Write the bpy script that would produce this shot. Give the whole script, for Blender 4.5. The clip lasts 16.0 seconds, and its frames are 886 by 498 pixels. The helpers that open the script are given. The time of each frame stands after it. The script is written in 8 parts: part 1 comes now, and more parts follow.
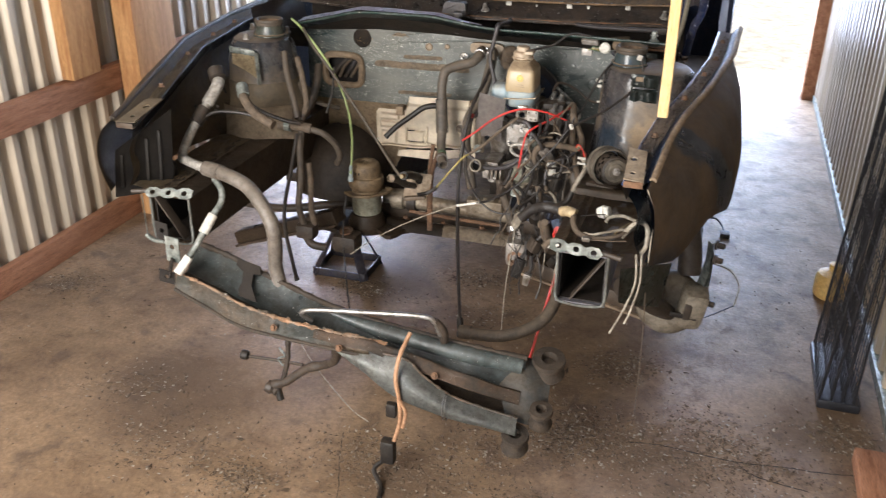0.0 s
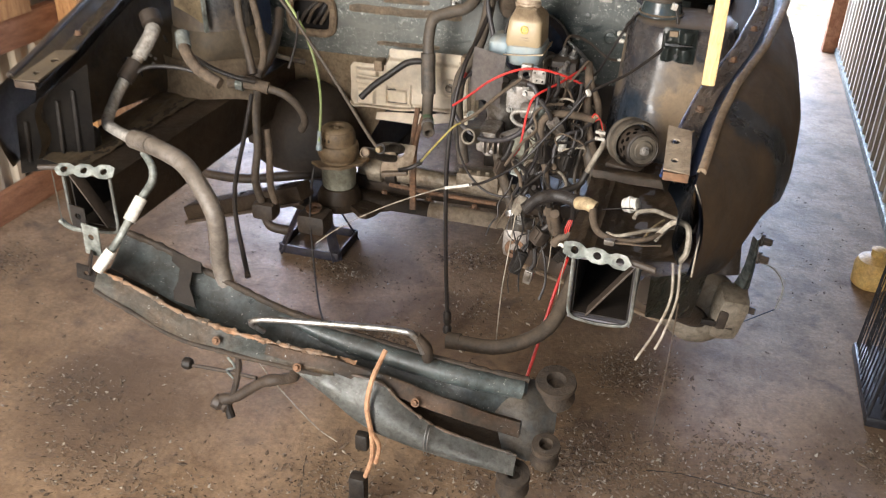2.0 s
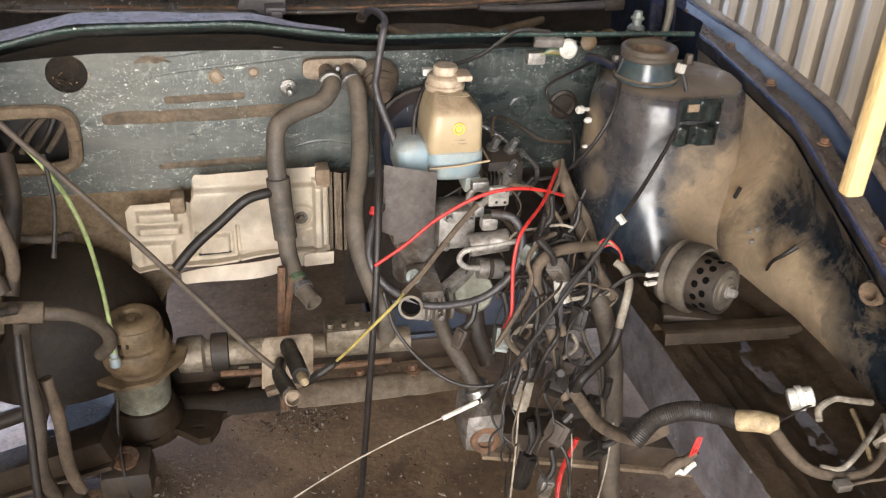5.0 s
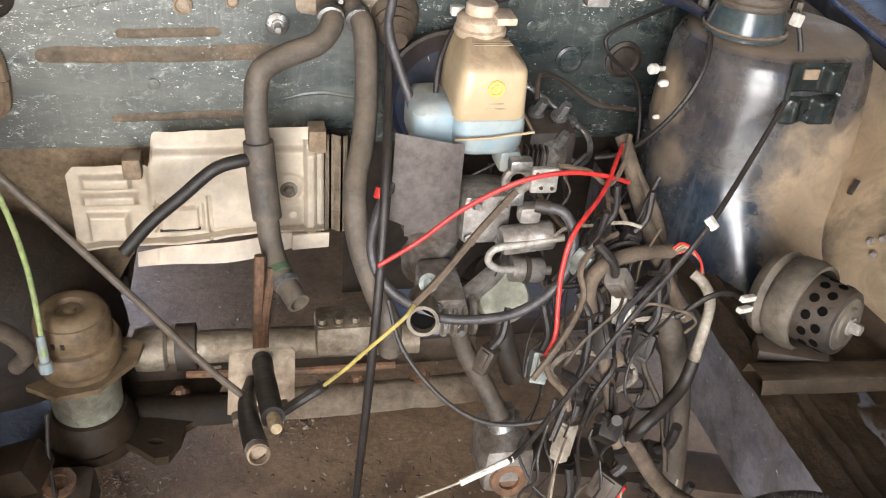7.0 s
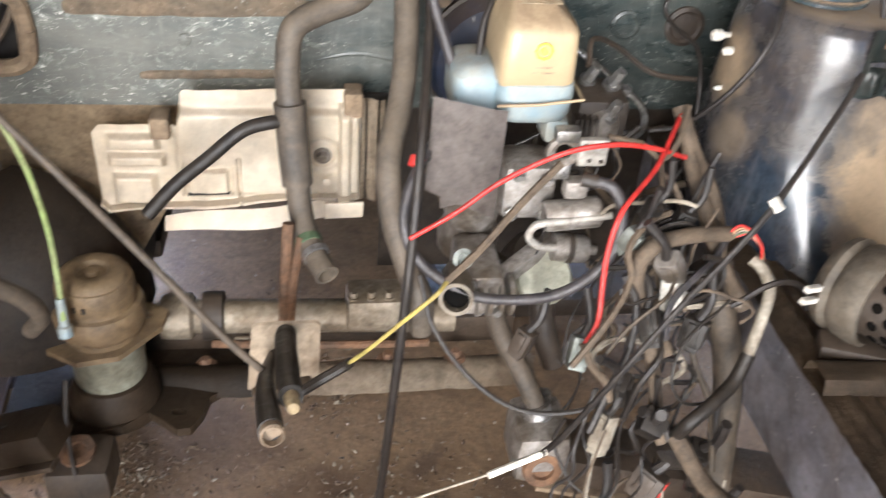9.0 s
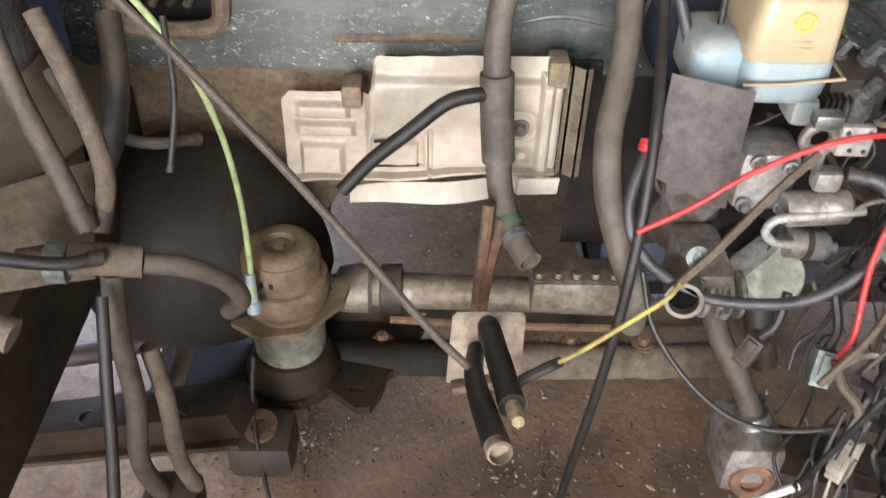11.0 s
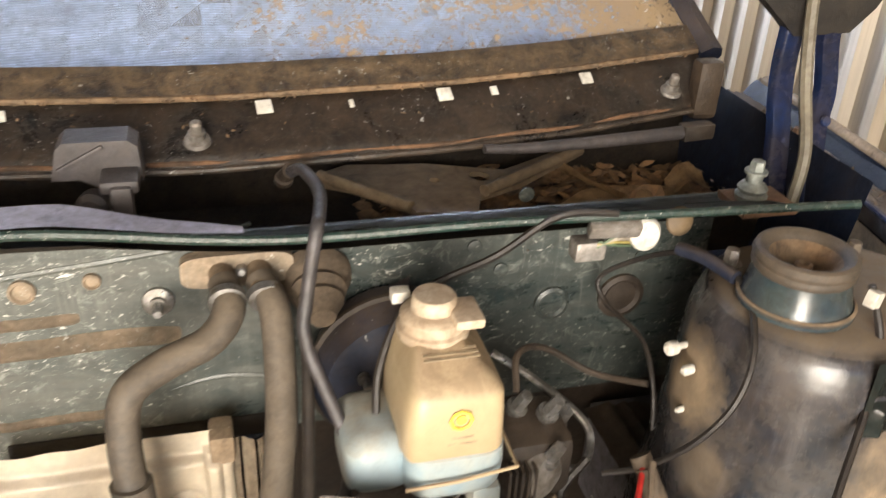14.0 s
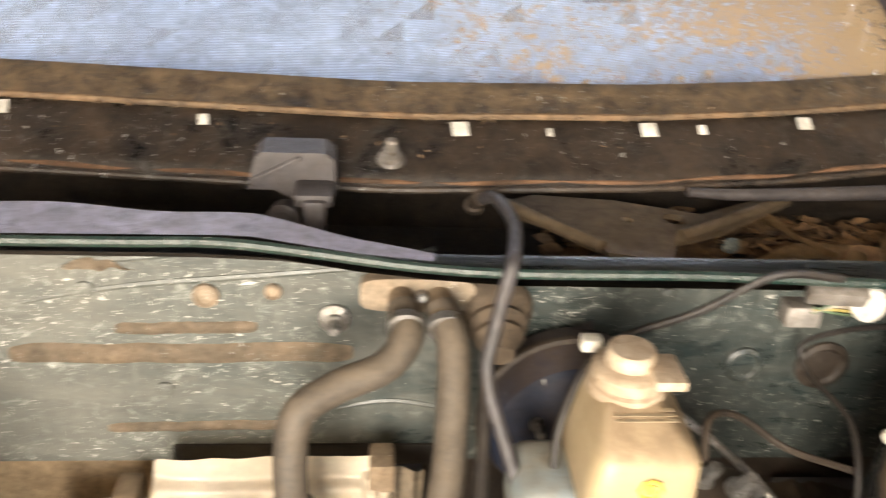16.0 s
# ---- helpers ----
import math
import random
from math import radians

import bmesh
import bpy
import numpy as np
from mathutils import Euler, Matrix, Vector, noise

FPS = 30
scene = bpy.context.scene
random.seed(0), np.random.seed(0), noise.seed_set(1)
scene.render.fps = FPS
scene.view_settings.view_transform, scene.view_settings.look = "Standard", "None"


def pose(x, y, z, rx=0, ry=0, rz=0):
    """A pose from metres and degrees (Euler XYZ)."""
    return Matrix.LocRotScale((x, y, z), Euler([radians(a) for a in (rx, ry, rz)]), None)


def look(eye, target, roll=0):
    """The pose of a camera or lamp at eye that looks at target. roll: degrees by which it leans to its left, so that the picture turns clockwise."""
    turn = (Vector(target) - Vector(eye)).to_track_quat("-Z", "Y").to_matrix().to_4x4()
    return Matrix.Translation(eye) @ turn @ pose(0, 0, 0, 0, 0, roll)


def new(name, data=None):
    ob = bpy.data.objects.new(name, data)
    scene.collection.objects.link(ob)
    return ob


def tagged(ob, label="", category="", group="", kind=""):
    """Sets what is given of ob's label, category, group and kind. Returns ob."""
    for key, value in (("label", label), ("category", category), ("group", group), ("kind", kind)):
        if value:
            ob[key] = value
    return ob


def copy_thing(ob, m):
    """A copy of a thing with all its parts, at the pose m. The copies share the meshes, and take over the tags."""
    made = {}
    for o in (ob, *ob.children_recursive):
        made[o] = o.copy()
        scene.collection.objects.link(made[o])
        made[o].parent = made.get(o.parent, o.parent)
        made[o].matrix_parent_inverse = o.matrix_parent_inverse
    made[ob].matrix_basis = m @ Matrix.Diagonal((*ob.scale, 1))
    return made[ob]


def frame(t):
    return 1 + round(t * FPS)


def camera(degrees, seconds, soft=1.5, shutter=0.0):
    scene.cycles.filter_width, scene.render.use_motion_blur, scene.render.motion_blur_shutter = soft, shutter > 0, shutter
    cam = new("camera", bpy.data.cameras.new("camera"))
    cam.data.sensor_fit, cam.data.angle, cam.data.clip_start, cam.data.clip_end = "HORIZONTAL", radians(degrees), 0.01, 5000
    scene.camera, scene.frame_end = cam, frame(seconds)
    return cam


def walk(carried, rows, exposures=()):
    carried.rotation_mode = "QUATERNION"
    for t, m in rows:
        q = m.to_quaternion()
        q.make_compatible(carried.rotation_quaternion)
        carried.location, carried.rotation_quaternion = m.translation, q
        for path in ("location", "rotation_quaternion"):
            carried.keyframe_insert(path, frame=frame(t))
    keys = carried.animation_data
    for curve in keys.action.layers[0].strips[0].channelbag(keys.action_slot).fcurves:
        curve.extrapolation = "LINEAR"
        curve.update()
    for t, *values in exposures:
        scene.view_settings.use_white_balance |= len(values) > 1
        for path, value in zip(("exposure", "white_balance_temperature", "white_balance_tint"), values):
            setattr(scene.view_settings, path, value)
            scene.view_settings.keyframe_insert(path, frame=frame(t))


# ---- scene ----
cam = camera(53.2, 16.0, soft=1.1, shutter=0.5)
PATH = [
    (0, (0.747, -2.615, 1.531), (0.214, -0.896, 0.658), 0.5),
    (0.5, (0.728, -2.591, 1.524), (0.267, -0.859, 0.636), 0.4),
    (1, (0.701, -2.537, 1.505), (0.239, -0.805, 0.618), 0.3),
    (1.5, (0.668, -2.349, 1.479), (0.189, -0.629, 0.577), -0.2),
    (2, (0.623, -2.202, 1.437), (0.137, -0.53, 0.452), 1.6),
    (2.5, (0.482, -2.052, 1.409), (0.203, -0.357, 0.384), 1.0),
    (3, (0.323, -1.933, 1.402), (0.222, -0.241, 0.341), 1.9),
    (3.5, (0.218, -1.733, 1.385), (0.306, -0.012, 0.371), 0.6),
    (4, (0.1, -1.6, 1.384), (0.302, 0.106, 0.36), 2.9),
    (4.5, (-0.023, -1.482, 1.39), (0.344, 0.232, 0.427), 3.2),
    (5, (-0.081, -1.41, 1.381), (0.343, 0.269, 0.38), 2.8),
    (5.2, (-0.074, -1.37, 1.37), (0.325, 0.299, 0.342), 2.9),
    (7.3, (-0.023, -1.1, 1.275), (0.377, 0.514, 0.163), 5.2),
    (7.5, (-0.016, -1.092, 1.282), (0.384, 0.536, 0.191), 4.7),
    (8, (-0.003, -1.074, 1.282), (0.405, 0.573, 0.224), 4.8),
    (8.5, (-0.002, -1.075, 1.256), (0.38, 0.538, 0.137), 5.8),
    (9, (-0.008, -1.066, 1.24), (0.285, 0.534, 0.075), 5.2),
    (9.5, (-0.069, -1.056, 1.214), (0.064, 0.482, -0.058), 3.3),
    (9.7, (-0.109, -1.048, 1.2), (0.043, 0.469, -0.095), 3.9),
    (12, (-0.084, -0.9, 1.277), (-0.118, 0.706, 0.085), 0.7),
    (12.5, (-0.019, -0.873, 1.31), (0.129, 0.81, 0.24), 1.7),
    (13, (-0.002, -0.845, 1.325), (0.261, 0.841, 0.282), -0.0),
    (13.5, (0.006, -0.812, 1.329), (0.417, 0.856, 0.304), 0.5),
    (14, (0.062, -0.745, 1.334), (0.546, 0.932, 0.357), 2.9),
    (14.5, (0.085, -0.713, 1.324), (0.601, 0.963, 0.362), 4.1),
    (15, (0.097, -0.697, 1.319), (0.631, 0.965, 0.343), 4.7),
    (15.5, (0.097, -0.699, 1.32), (0.47, 1.027, 0.381), 3.3),
    (16, (0.026, -0.692, 1.322), (0.204, 1.058, 0.37), 3.7),
]
walk(cam, [(t, look(eye, target, roll)) for t, eye, target, roll in PATH], ((0, 1.12, 6500, 10), (1.5, 1.15, 6500, 10), (2.2, 1.36, 6600, 10), (3, 1.68, 6450, 10), (3.5, 1.68, 6450, 10), (4.5, 1.38, 6450, 10), (5.2, 1.4, 6400, 10), (8, 1.78, 6150, 10), (9.5, 1.9, 6150, 10), (12, 1.58, 5950, 10), (13, 1.7, 6650, 10), (14.5, 1.8, 7350, 10), (15.5, 1.8, 7300, 10), (16, 2.05, 7500, 10)))

# ---- light ----
world = bpy.data.worlds.new("sky")
scene.world = world
world.use_nodes = True
wn = world.node_tree.nodes
sky = wn.new("ShaderNodeTexSky")
sky.sky_type, sky.sun_disc = "NISHITA", False
sky.sun_elevation, sky.sun_rotation = radians(46), radians(67)
wn["Background"].inputs[1].default_value = 0.15
world.node_tree.links.new(sky.outputs[0], wn["Background"].inputs[0])
sun_data = bpy.data.lights.new("sun", "SUN")
sun_data.energy, sun_data.angle, sun_data.color = 4.0, radians(0.5), (1.0, 0.95, 0.87)
sun = new("sun", sun_data)
sun.matrix_world = look((7.0, 3.0, 8.0), (0.0, 0.0, 0.0))
front = bpy.data.lights.new("front_opening", "AREA")
front.shape, front.size, front.size_y, front.energy, front.color = "RECTANGLE", 1.2, 2.1, 76, (1.0, 0.94, 0.88)
new("front_opening", front).matrix_world = look((-0.6, -3.05, 1.3), (0.1, 0.0, 0.9))
rear = bpy.data.lights.new("rear_opening", "AREA")
rear.shape, rear.size, rear.size_y, rear.energy, rear.color = "RECTANGLE", 2.7, 2.2, 215, (0.58, 0.71, 1.0)
new("rear_opening", rear).matrix_world = look((0.1, 3.3, 1.32), (0.4, 0.6, 0.3))
side = bpy.data.lights.new("side_opening", "AREA")
side.shape, side.size, side.size_y, side.energy, side.color = "RECTANGLE", 1.2, 1.2, 15, (0.7, 0.77, 1.0)
side.spread = radians(56)
new("side_opening", side).matrix_world = look((-1.6, 2.05, 0.62), (-0.35, 0.8, 0.0))


# ---- materials ----
DUST = (0.30, 0.215, 0.135)


def material(name, col, col2=None, rough=0.5, metal=0.0, scale=9.0, dust=0.0, top=0.0, dustcol=DUST, speck=0.0,
             bump=0.15, fine=90.0, stretch=(1, 1, 1), streak=None, grime=0.6, spots=0.0, zones=(), dent=0.25, base=0.12, spec=0.5, flat=0.25, grit=0.8):
    """Paint or metal with worn patches, grain, grime, drips, settled dust (dust: in clouds; top: on level faces;
    zones: x, y, z, radius, amount of single dusty or wiped patches), light flecks and dark floor stains."""
    m = bpy.data.materials.new(name)
    m.use_nodes = True
    nt = m.node_tree
    N, L = nt.nodes, nt.links
    bsdf = N["Principled BSDF"]
    bsdf.inputs["Metallic"].default_value = metal
    bsdf.inputs["Specular IOR Level"].default_value = spec
    co = N.new("ShaderNodeTexCoord")
    mp = N.new("ShaderNodeMapping")
    mp.inputs["Scale"].default_value = stretch
    L.new(co.outputs["Object"], mp.inputs[0])

    def noise_tex(sc, detail=5.0, rg=0.6, squeeze=None, warp=0.0):
        n = N.new("ShaderNodeTexNoise")
        n.inputs["Scale"].default_value, n.inputs["Detail"].default_value, n.inputs["Roughness"].default_value = sc, detail, rg
        n.inputs["Distortion"].default_value = warp
        if squeeze:
            q = N.new("ShaderNodeMapping")
            q.inputs["Scale"].default_value = squeeze
            L.new(co.outputs["Object"], q.inputs[0])
            L.new(q.outputs[0], n.inputs["Vector"])
        else:
            L.new(mp.outputs[0], n.inputs["Vector"])
        return n.outputs["Fac"]

    def remap(x, a, b, c=0.0, d=1.0):
        r = N.new("ShaderNodeMapRange")
        for i, v in enumerate((a, b, c, d)):
            r.inputs[i + 1].default_value = v
        L.new(x, r.inputs[0])
        return r.outputs[0]

    def maths(op, a, b, clamp=True):
        r = N.new("ShaderNodeMath")
        r.operation, r.use_clamp = op, clamp
        for i, v in enumerate((a, b)):
            if isinstance(v, (int, float)):
                r.inputs[i].default_value = v
            else:
                L.new(v, r.inputs[i])
        return r.outputs[0]

    def blend(fac, a, b, how="MIX"):
        r = N.new("ShaderNodeMix")
        r.data_type, r.blend_type = "RGBA", how
        if isinstance(fac, float):
            r.inputs[0].default_value = fac
        else:
            L.new(fac, r.inputs[0])
        for i, v in ((6, a), (7, b)):
            if isinstance(v, tuple):
                r.inputs[i].default_value = (*v, 1)
            else:
                L.new(v, r.inputs[i])
        return r.outputs[2]

    big = noise_tex(scale)
    col2 = col2 or tuple(c * 0.62 for c in col)
    colour = blend(remap(big, 0.38, 0.62), col, col2)
    grain = noise_tex(fine, 4.0, 0.7)
    mid = noise_tex(scale * 4.0, 9.0, 0.78, warp=0.6)
    colour = blend(grit, colour, remap(grain, 0.3, 0.7, 0.55, 1.3), "MULTIPLY")
    roughness = remap(mid, 0.3, 0.7, max(0.02, rough - 0.12), min(1.0, rough + 0.16))
    colour = blend(remap(mid, 0.5, 0.68, 0.0, grime), colour, (0.4, 0.34, 0.28), "MULTIPLY")
    if streak:
        run = noise_tex(1.0, 6.0, 0.7, (70, 70, 7))
        colour = blend(remap(run, 0.5, 0.72, 0.0, 0.7), colour, streak)
    if dust or top or zones:
        amount = maths("MULTIPLY", remap(noise_tex(scale * 2.3, 10.0, 0.75, warp=0.4), 0.36, 0.66), dust)
        amount = maths("ADD", amount, dust * base)
        if top:
            geo = N.new("ShaderNodeNewGeometry")
            sep = N.new("ShaderNodeSeparateXYZ")
            L.new(geo.outputs["Normal"], sep.inputs[0])
            up = maths("MULTIPLY", remap(sep.outputs[2], flat, 0.97), top)
            up = maths("MULTIPLY", up, remap(mid, 0.32, 0.56, 0.25, 1.0))
            amount = maths("ADD", amount, up)
        for zx, zy, zz, zr, za in zones:
            far = N.new("ShaderNodeVectorMath")
            far.operation = "DISTANCE"
            L.new(co.outputs["Object"], far.inputs[0])
            far.inputs[1].default_value = (zx, zy, zz)
            ragged = maths("ADD", far.outputs["Value"], remap(noise_tex(14.0, 8.0, 0.7, warp=0.5), 0.25, 0.75, -0.4 * zr, 0.4 * zr), False)
            amount = maths("ADD", amount, remap(ragged, zr, zr * 0.45, 0.0, za))
        dusty = blend(remap(mid, 0.3, 0.7), tuple(c * 1.12 for c in dustcol), tuple(c * 0.68 for c in dustcol))
        colour = blend(amount, colour, dusty)
        mr = N.new("ShaderNodeMix")
        L.new(amount, mr.inputs[0])
        L.new(roughness, mr.inputs[2])
        mr.inputs[3].default_value = 0.92
        roughness = mr.outputs[0]
    if speck:
        patchy = remap(noise_tex(7.0, 6.0, 0.7), 0.4, 0.6, 0.25, 1.0)
        wob = N.new("ShaderNodeTexNoise")
        wob.inputs["Scale"].default_value, wob.inputs["Detail"].default_value = 160.0, 4.0
        L.new(mp.outputs[0], wob.inputs["Vector"])
        push = N.new("ShaderNodeVectorMath")
        push.operation = "MULTIPLY_ADD"
        L.new(wob.outputs["Color"], push.inputs[0])
        push.inputs[1].default_value = (0.016, 0.016, 0.02)
        L.new(mp.outputs[0], push.inputs[2])
        for sc, size in ((65.0, 0.22), (140.0, 0.32), (290.0, 0.36)):
            vo = N.new("ShaderNodeTexVoronoi")
            vo.inputs["Scale"].default_value = sc
            L.new(push.outputs[0], vo.inputs["Vector"])
            sepc = N.new("ShaderNodeSeparateColor")
            L.new(vo.outputs["Color"], sepc.inputs[0])
            radius = maths("MULTIPLY", remap(sepc.outputs[0], 1.0 - 0.55 * speck, 1.0, 0.0, size), patchy)
            drop = maths("SUBTRACT", radius, vo.outputs["Distance"])
            colour = blend(remap(drop, 0.0, 0.05, 0.0, 0.8), colour, (0.58, 0.57, 0.52))
        smear = remap(noise_tex(1.0, 10.0, 0.85, (34, 50, 50), 0.8), 0.54, 0.65, 0.0, 0.46 * speck)
        colour = blend(maths("MULTIPLY", smear, patchy), colour, (0.42, 0.44, 0.4))
        runs = maths("ABSOLUTE", maths("SUBTRACT", noise_tex(1.0, 3.0, 0.5, (26, 26, 2.2)), 0.5, False), 0.0)
        runs = maths("MULTIPLY", remap(runs, 0.0, 0.012, 0.1 * min(speck, 1.0), 0.0), remap(noise_tex(5.0, 5.0, 0.7), 0.48, 0.6))
        colour = blend(runs, colour, (0.5, 0.5, 0.44))
    if spots:
        so = noise_tex(34.0, 9.0, 0.85)
        fleck = maths("MULTIPLY", remap(so, 0.55, 0.62, 0.0, spots), remap(noise_tex(3.0, 5.0), 0.4, 0.62, 0.2, 1.0))
        colour = blend(fleck, colour, (0.07, 0.048, 0.033))
        stain = remap(noise_tex(2.2, 9.0, 0.75), 0.49, 0.62, 0.0, spots * 0.8)
        colour = blend(stain, colour, (0.1, 0.062, 0.038))
        blot = remap(noise_tex(8.0, 6.0, 0.6, warp=0.6), 0.58, 0.68, 0.0, spots * 0.8)
        colour = blend(blot, colour, (0.075, 0.05, 0.034))
        pale = remap(noise_tex(20.0, 10.0, 0.9), 0.6, 0.68, 0.0, 0.6)
        colour = blend(pale, colour, (0.42, 0.34, 0.27))
    L.new(colour, bsdf.inputs["Base Color"])
    L.new(roughness, bsdf.inputs["Roughness"])
    if bump:
        b1, b2 = N.new("ShaderNodeBump"), N.new("ShaderNodeBump")
        b1.inputs["Strength"].default_value, b1.inputs["Distance"].default_value = dent, 0.006
        L.new(mid, b1.inputs["Height"])
        b2.inputs["Strength"].default_value, b2.inputs["Distance"].default_value = bump, 0.004
        L.new(grain, b2.inputs["Height"])
        L.new(b1.outputs[0], b2.inputs["Normal"])
        L.new(b2.outputs[0], bsdf.inputs["Normal"])
    return m


M_PAINT = material("green_paint", (0.014, 0.026, 0.025), (0.04, 0.056, 0.05), 0.2, 0.0, 6, dust=0.2, top=0.5, dustcol=(0.2, 0.135, 0.08), speck=0.1, streak=(0.07, 0.07, 0.058))
M_FIREWALL = material("firewall_paint", (0.009, 0.02, 0.022), (0.03, 0.046, 0.046), 0.2, 0.0, 7, dust=0.28, speck=1.6, dustcol=(0.195, 0.187, 0.16), stretch=(0.5, 1, 1.25), streak=(0.05, 0.062, 0.058), zones=((-0.15, 0.0, 0.85, 0.32, 0.16), (-0.3, 0.0, 0.76, 0.2, 0.2), (-0.3, -0.05, 0.95, 0.15, 0.2), (0.3, -0.06, 0.97, 0.1, 0.12)), dent=0.12)
M_BLUE = material("blue_paint", (0.004, 0.01, 0.026), (0.008, 0.018, 0.042), 0.42, 0.0, 8, dust=0.14, top=0.35, dustcol=(0.17, 0.12, 0.075), speck=0.05, spec=0.15)
M_BAND = material("dark_navy_paint", (0.004, 0.009, 0.026), (0.007, 0.014, 0.036), 0.35, 0.0, 8, dust=0.05, top=0.0, base=0.0, dustcol=(0.1, 0.08, 0.07), spec=0.2)
M_HOLE = material("dark_hollow", (0.003, 0.003, 0.003), (0.006, 0.005, 0.004), 0.95, 0.0, 20, bump=0.0, spec=0.05)
M_OUTER = material("dusty_outer_paint", (0.014, 0.018, 0.028), (0.02, 0.024, 0.03), 0.3, 0.0, 4, dust=0.45, base=0.9, dustcol=(0.18, 0.122, 0.072), dent=0.08, zones=tuple((0.7 + 0.0165 * k, -0.66 + 0.014 * k, 0.89 - 0.021 * k, 0.055, -0.75) for k in range(9)) + ((0.84, -0.38, 0.69, 0.1, -0.8), (0.7, -0.84, 0.66, 0.07, -0.5)))
# Tan dust, lightened to make this side look better lit.
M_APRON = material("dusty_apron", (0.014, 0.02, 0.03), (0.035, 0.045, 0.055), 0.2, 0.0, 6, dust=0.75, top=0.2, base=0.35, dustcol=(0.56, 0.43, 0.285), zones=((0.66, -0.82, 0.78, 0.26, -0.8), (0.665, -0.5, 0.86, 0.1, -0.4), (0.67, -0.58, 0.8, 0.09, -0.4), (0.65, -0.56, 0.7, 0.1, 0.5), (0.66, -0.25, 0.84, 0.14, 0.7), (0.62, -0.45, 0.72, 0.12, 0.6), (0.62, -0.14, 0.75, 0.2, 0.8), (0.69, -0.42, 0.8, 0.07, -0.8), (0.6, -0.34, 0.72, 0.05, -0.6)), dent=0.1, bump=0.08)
M_DIRTY = material("grimy_steel", (0.013, 0.011, 0.01), (0.038, 0.028, 0.021), 0.5, 0.0, 12, dust=0.16, top=0.2, dustcol=(0.16, 0.11, 0.07), bump=0.3)
M_TAN = material("tan_dust", (0.255, 0.185, 0.12), (0.14, 0.1, 0.064), 0.85, 0.0, 9, bump=0.25, grime=0.4)
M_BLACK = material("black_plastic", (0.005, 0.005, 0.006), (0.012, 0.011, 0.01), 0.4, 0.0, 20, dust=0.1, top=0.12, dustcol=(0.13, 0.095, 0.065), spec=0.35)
M_RUBBER = material("dusty_rubber", (0.02, 0.017, 0.014), (0.045, 0.036, 0.028), 0.55, 0.0, 25, dust=0.35, top=0.3, dustcol=(0.17, 0.125, 0.083))
M_WIRE = material("black_wire", (0.007, 0.007, 0.009), (0.018, 0.016, 0.015), 0.4, 0.0, 40, dust=0.1, top=0.1, dustcol=(0.14, 0.1, 0.065))
M_LOOM = material("taped_loom", (0.045, 0.033, 0.024), (0.1, 0.073, 0.05), 0.8, 0.0, 40, dust=0.35, dustcol=(0.22, 0.16, 0.105), bump=0.4)
M_BLUEHOSE = material("blue_grey_hose", (0.02, 0.02, 0.025), (0.05, 0.047, 0.053), 0.32, 0.0, 30, dust=0.18, dustcol=(0.16, 0.13, 0.1), spec=0.5)
M_ALU = material("dusty_foil_shield", (0.86, 0.79, 0.68), (0.74, 0.65, 0.51), 0.36, 0.08, 5, dust=0.3, top=0.3, dustcol=(0.55, 0.42, 0.29), bump=0.02, grime=0.08, dent=0.06, base=0.0, fine=22, grit=0.5)
M_CAST = material("cast_aluminium", (0.4, 0.38, 0.36), (0.12, 0.1, 0.08), 0.35, 0.5, 16, dust=0.3, top=0.2, dustcol=(0.17, 0.125, 0.082), bump=0.35)
M_STEEL = material("worn_steel", (0.42, 0.42, 0.42), (0.24, 0.23, 0.21), 0.3, 0.85, 30, dust=0.08)
M_WHITEMETAL = material("pale_bracket_metal", (0.3, 0.33, 0.31), (0.07, 0.09, 0.085), 0.35, 0.4, 24, dust=0.25, dustcol=(0.2, 0.15, 0.1))
M_RUST = material("rust", (0.2, 0.1, 0.05), (0.08, 0.045, 0.028), 0.8, 0.1, 26, dust=0.25, dustcol=(0.22, 0.15, 0.1), bump=0.5)
M_CREAM = material("cream_plastic", (0.44, 0.35, 0.22), (0.36, 0.275, 0.165), 0.32, 0.0, 5, top=0.8, dust=0.14, dustcol=(0.2, 0.13, 0.082), grime=0.15, dent=0.03, bump=0.03, fine=700, grit=0.12)
M_PALEBLUE = material("pale_blue_plastic", (0.22, 0.3, 0.34), (0.34, 0.35, 0.31), 0.35, 0.0, 14, dust=0.14, top=0.3, grime=0.2, dent=0.05, bump=0.05, fine=700, grit=0.15)
M_WHITE = material("white_plastic", (0.72, 0.7, 0.64), (0.5, 0.48, 0.43), 0.4, 0.0, 30, dust=0.1, grit=0.25)
M_RED = material("red_cable", (0.62, 0.025, 0.022), (0.42, 0.02, 0.02), 0.35, 0.0, 30, dust=0.08, grime=0.3)
M_LIME = material("lime_cable", (0.28, 0.38, 0.13), (0.36, 0.42, 0.2), 0.5, 0.0, 20, dust=0.15)
M_YELLOW = material("yellow_wire", (0.36, 0.29, 0.07), (0.2, 0.165, 0.05), 0.5, dust=0.2)
M_GREENW = material("green_wire", (0.05, 0.12, 0.06), None, 0.5, dust=0.2)
M_PALEWIRE = material("pale_wire", (0.36, 0.33, 0.27), (0.17, 0.145, 0.115), 0.55, 0.0, 40, dust=0.25)
M_ORANGE = material("orange_strap", (0.45, 0.25, 0.14), (0.33, 0.17, 0.09), 0.7, 0.0, 30, dust=0.2)
M_BROWNCONN = material("beige_connector", (0.42, 0.33, 0.19), (0.25, 0.18, 0.1), 0.6, 0.0, 30, dust=0.1)
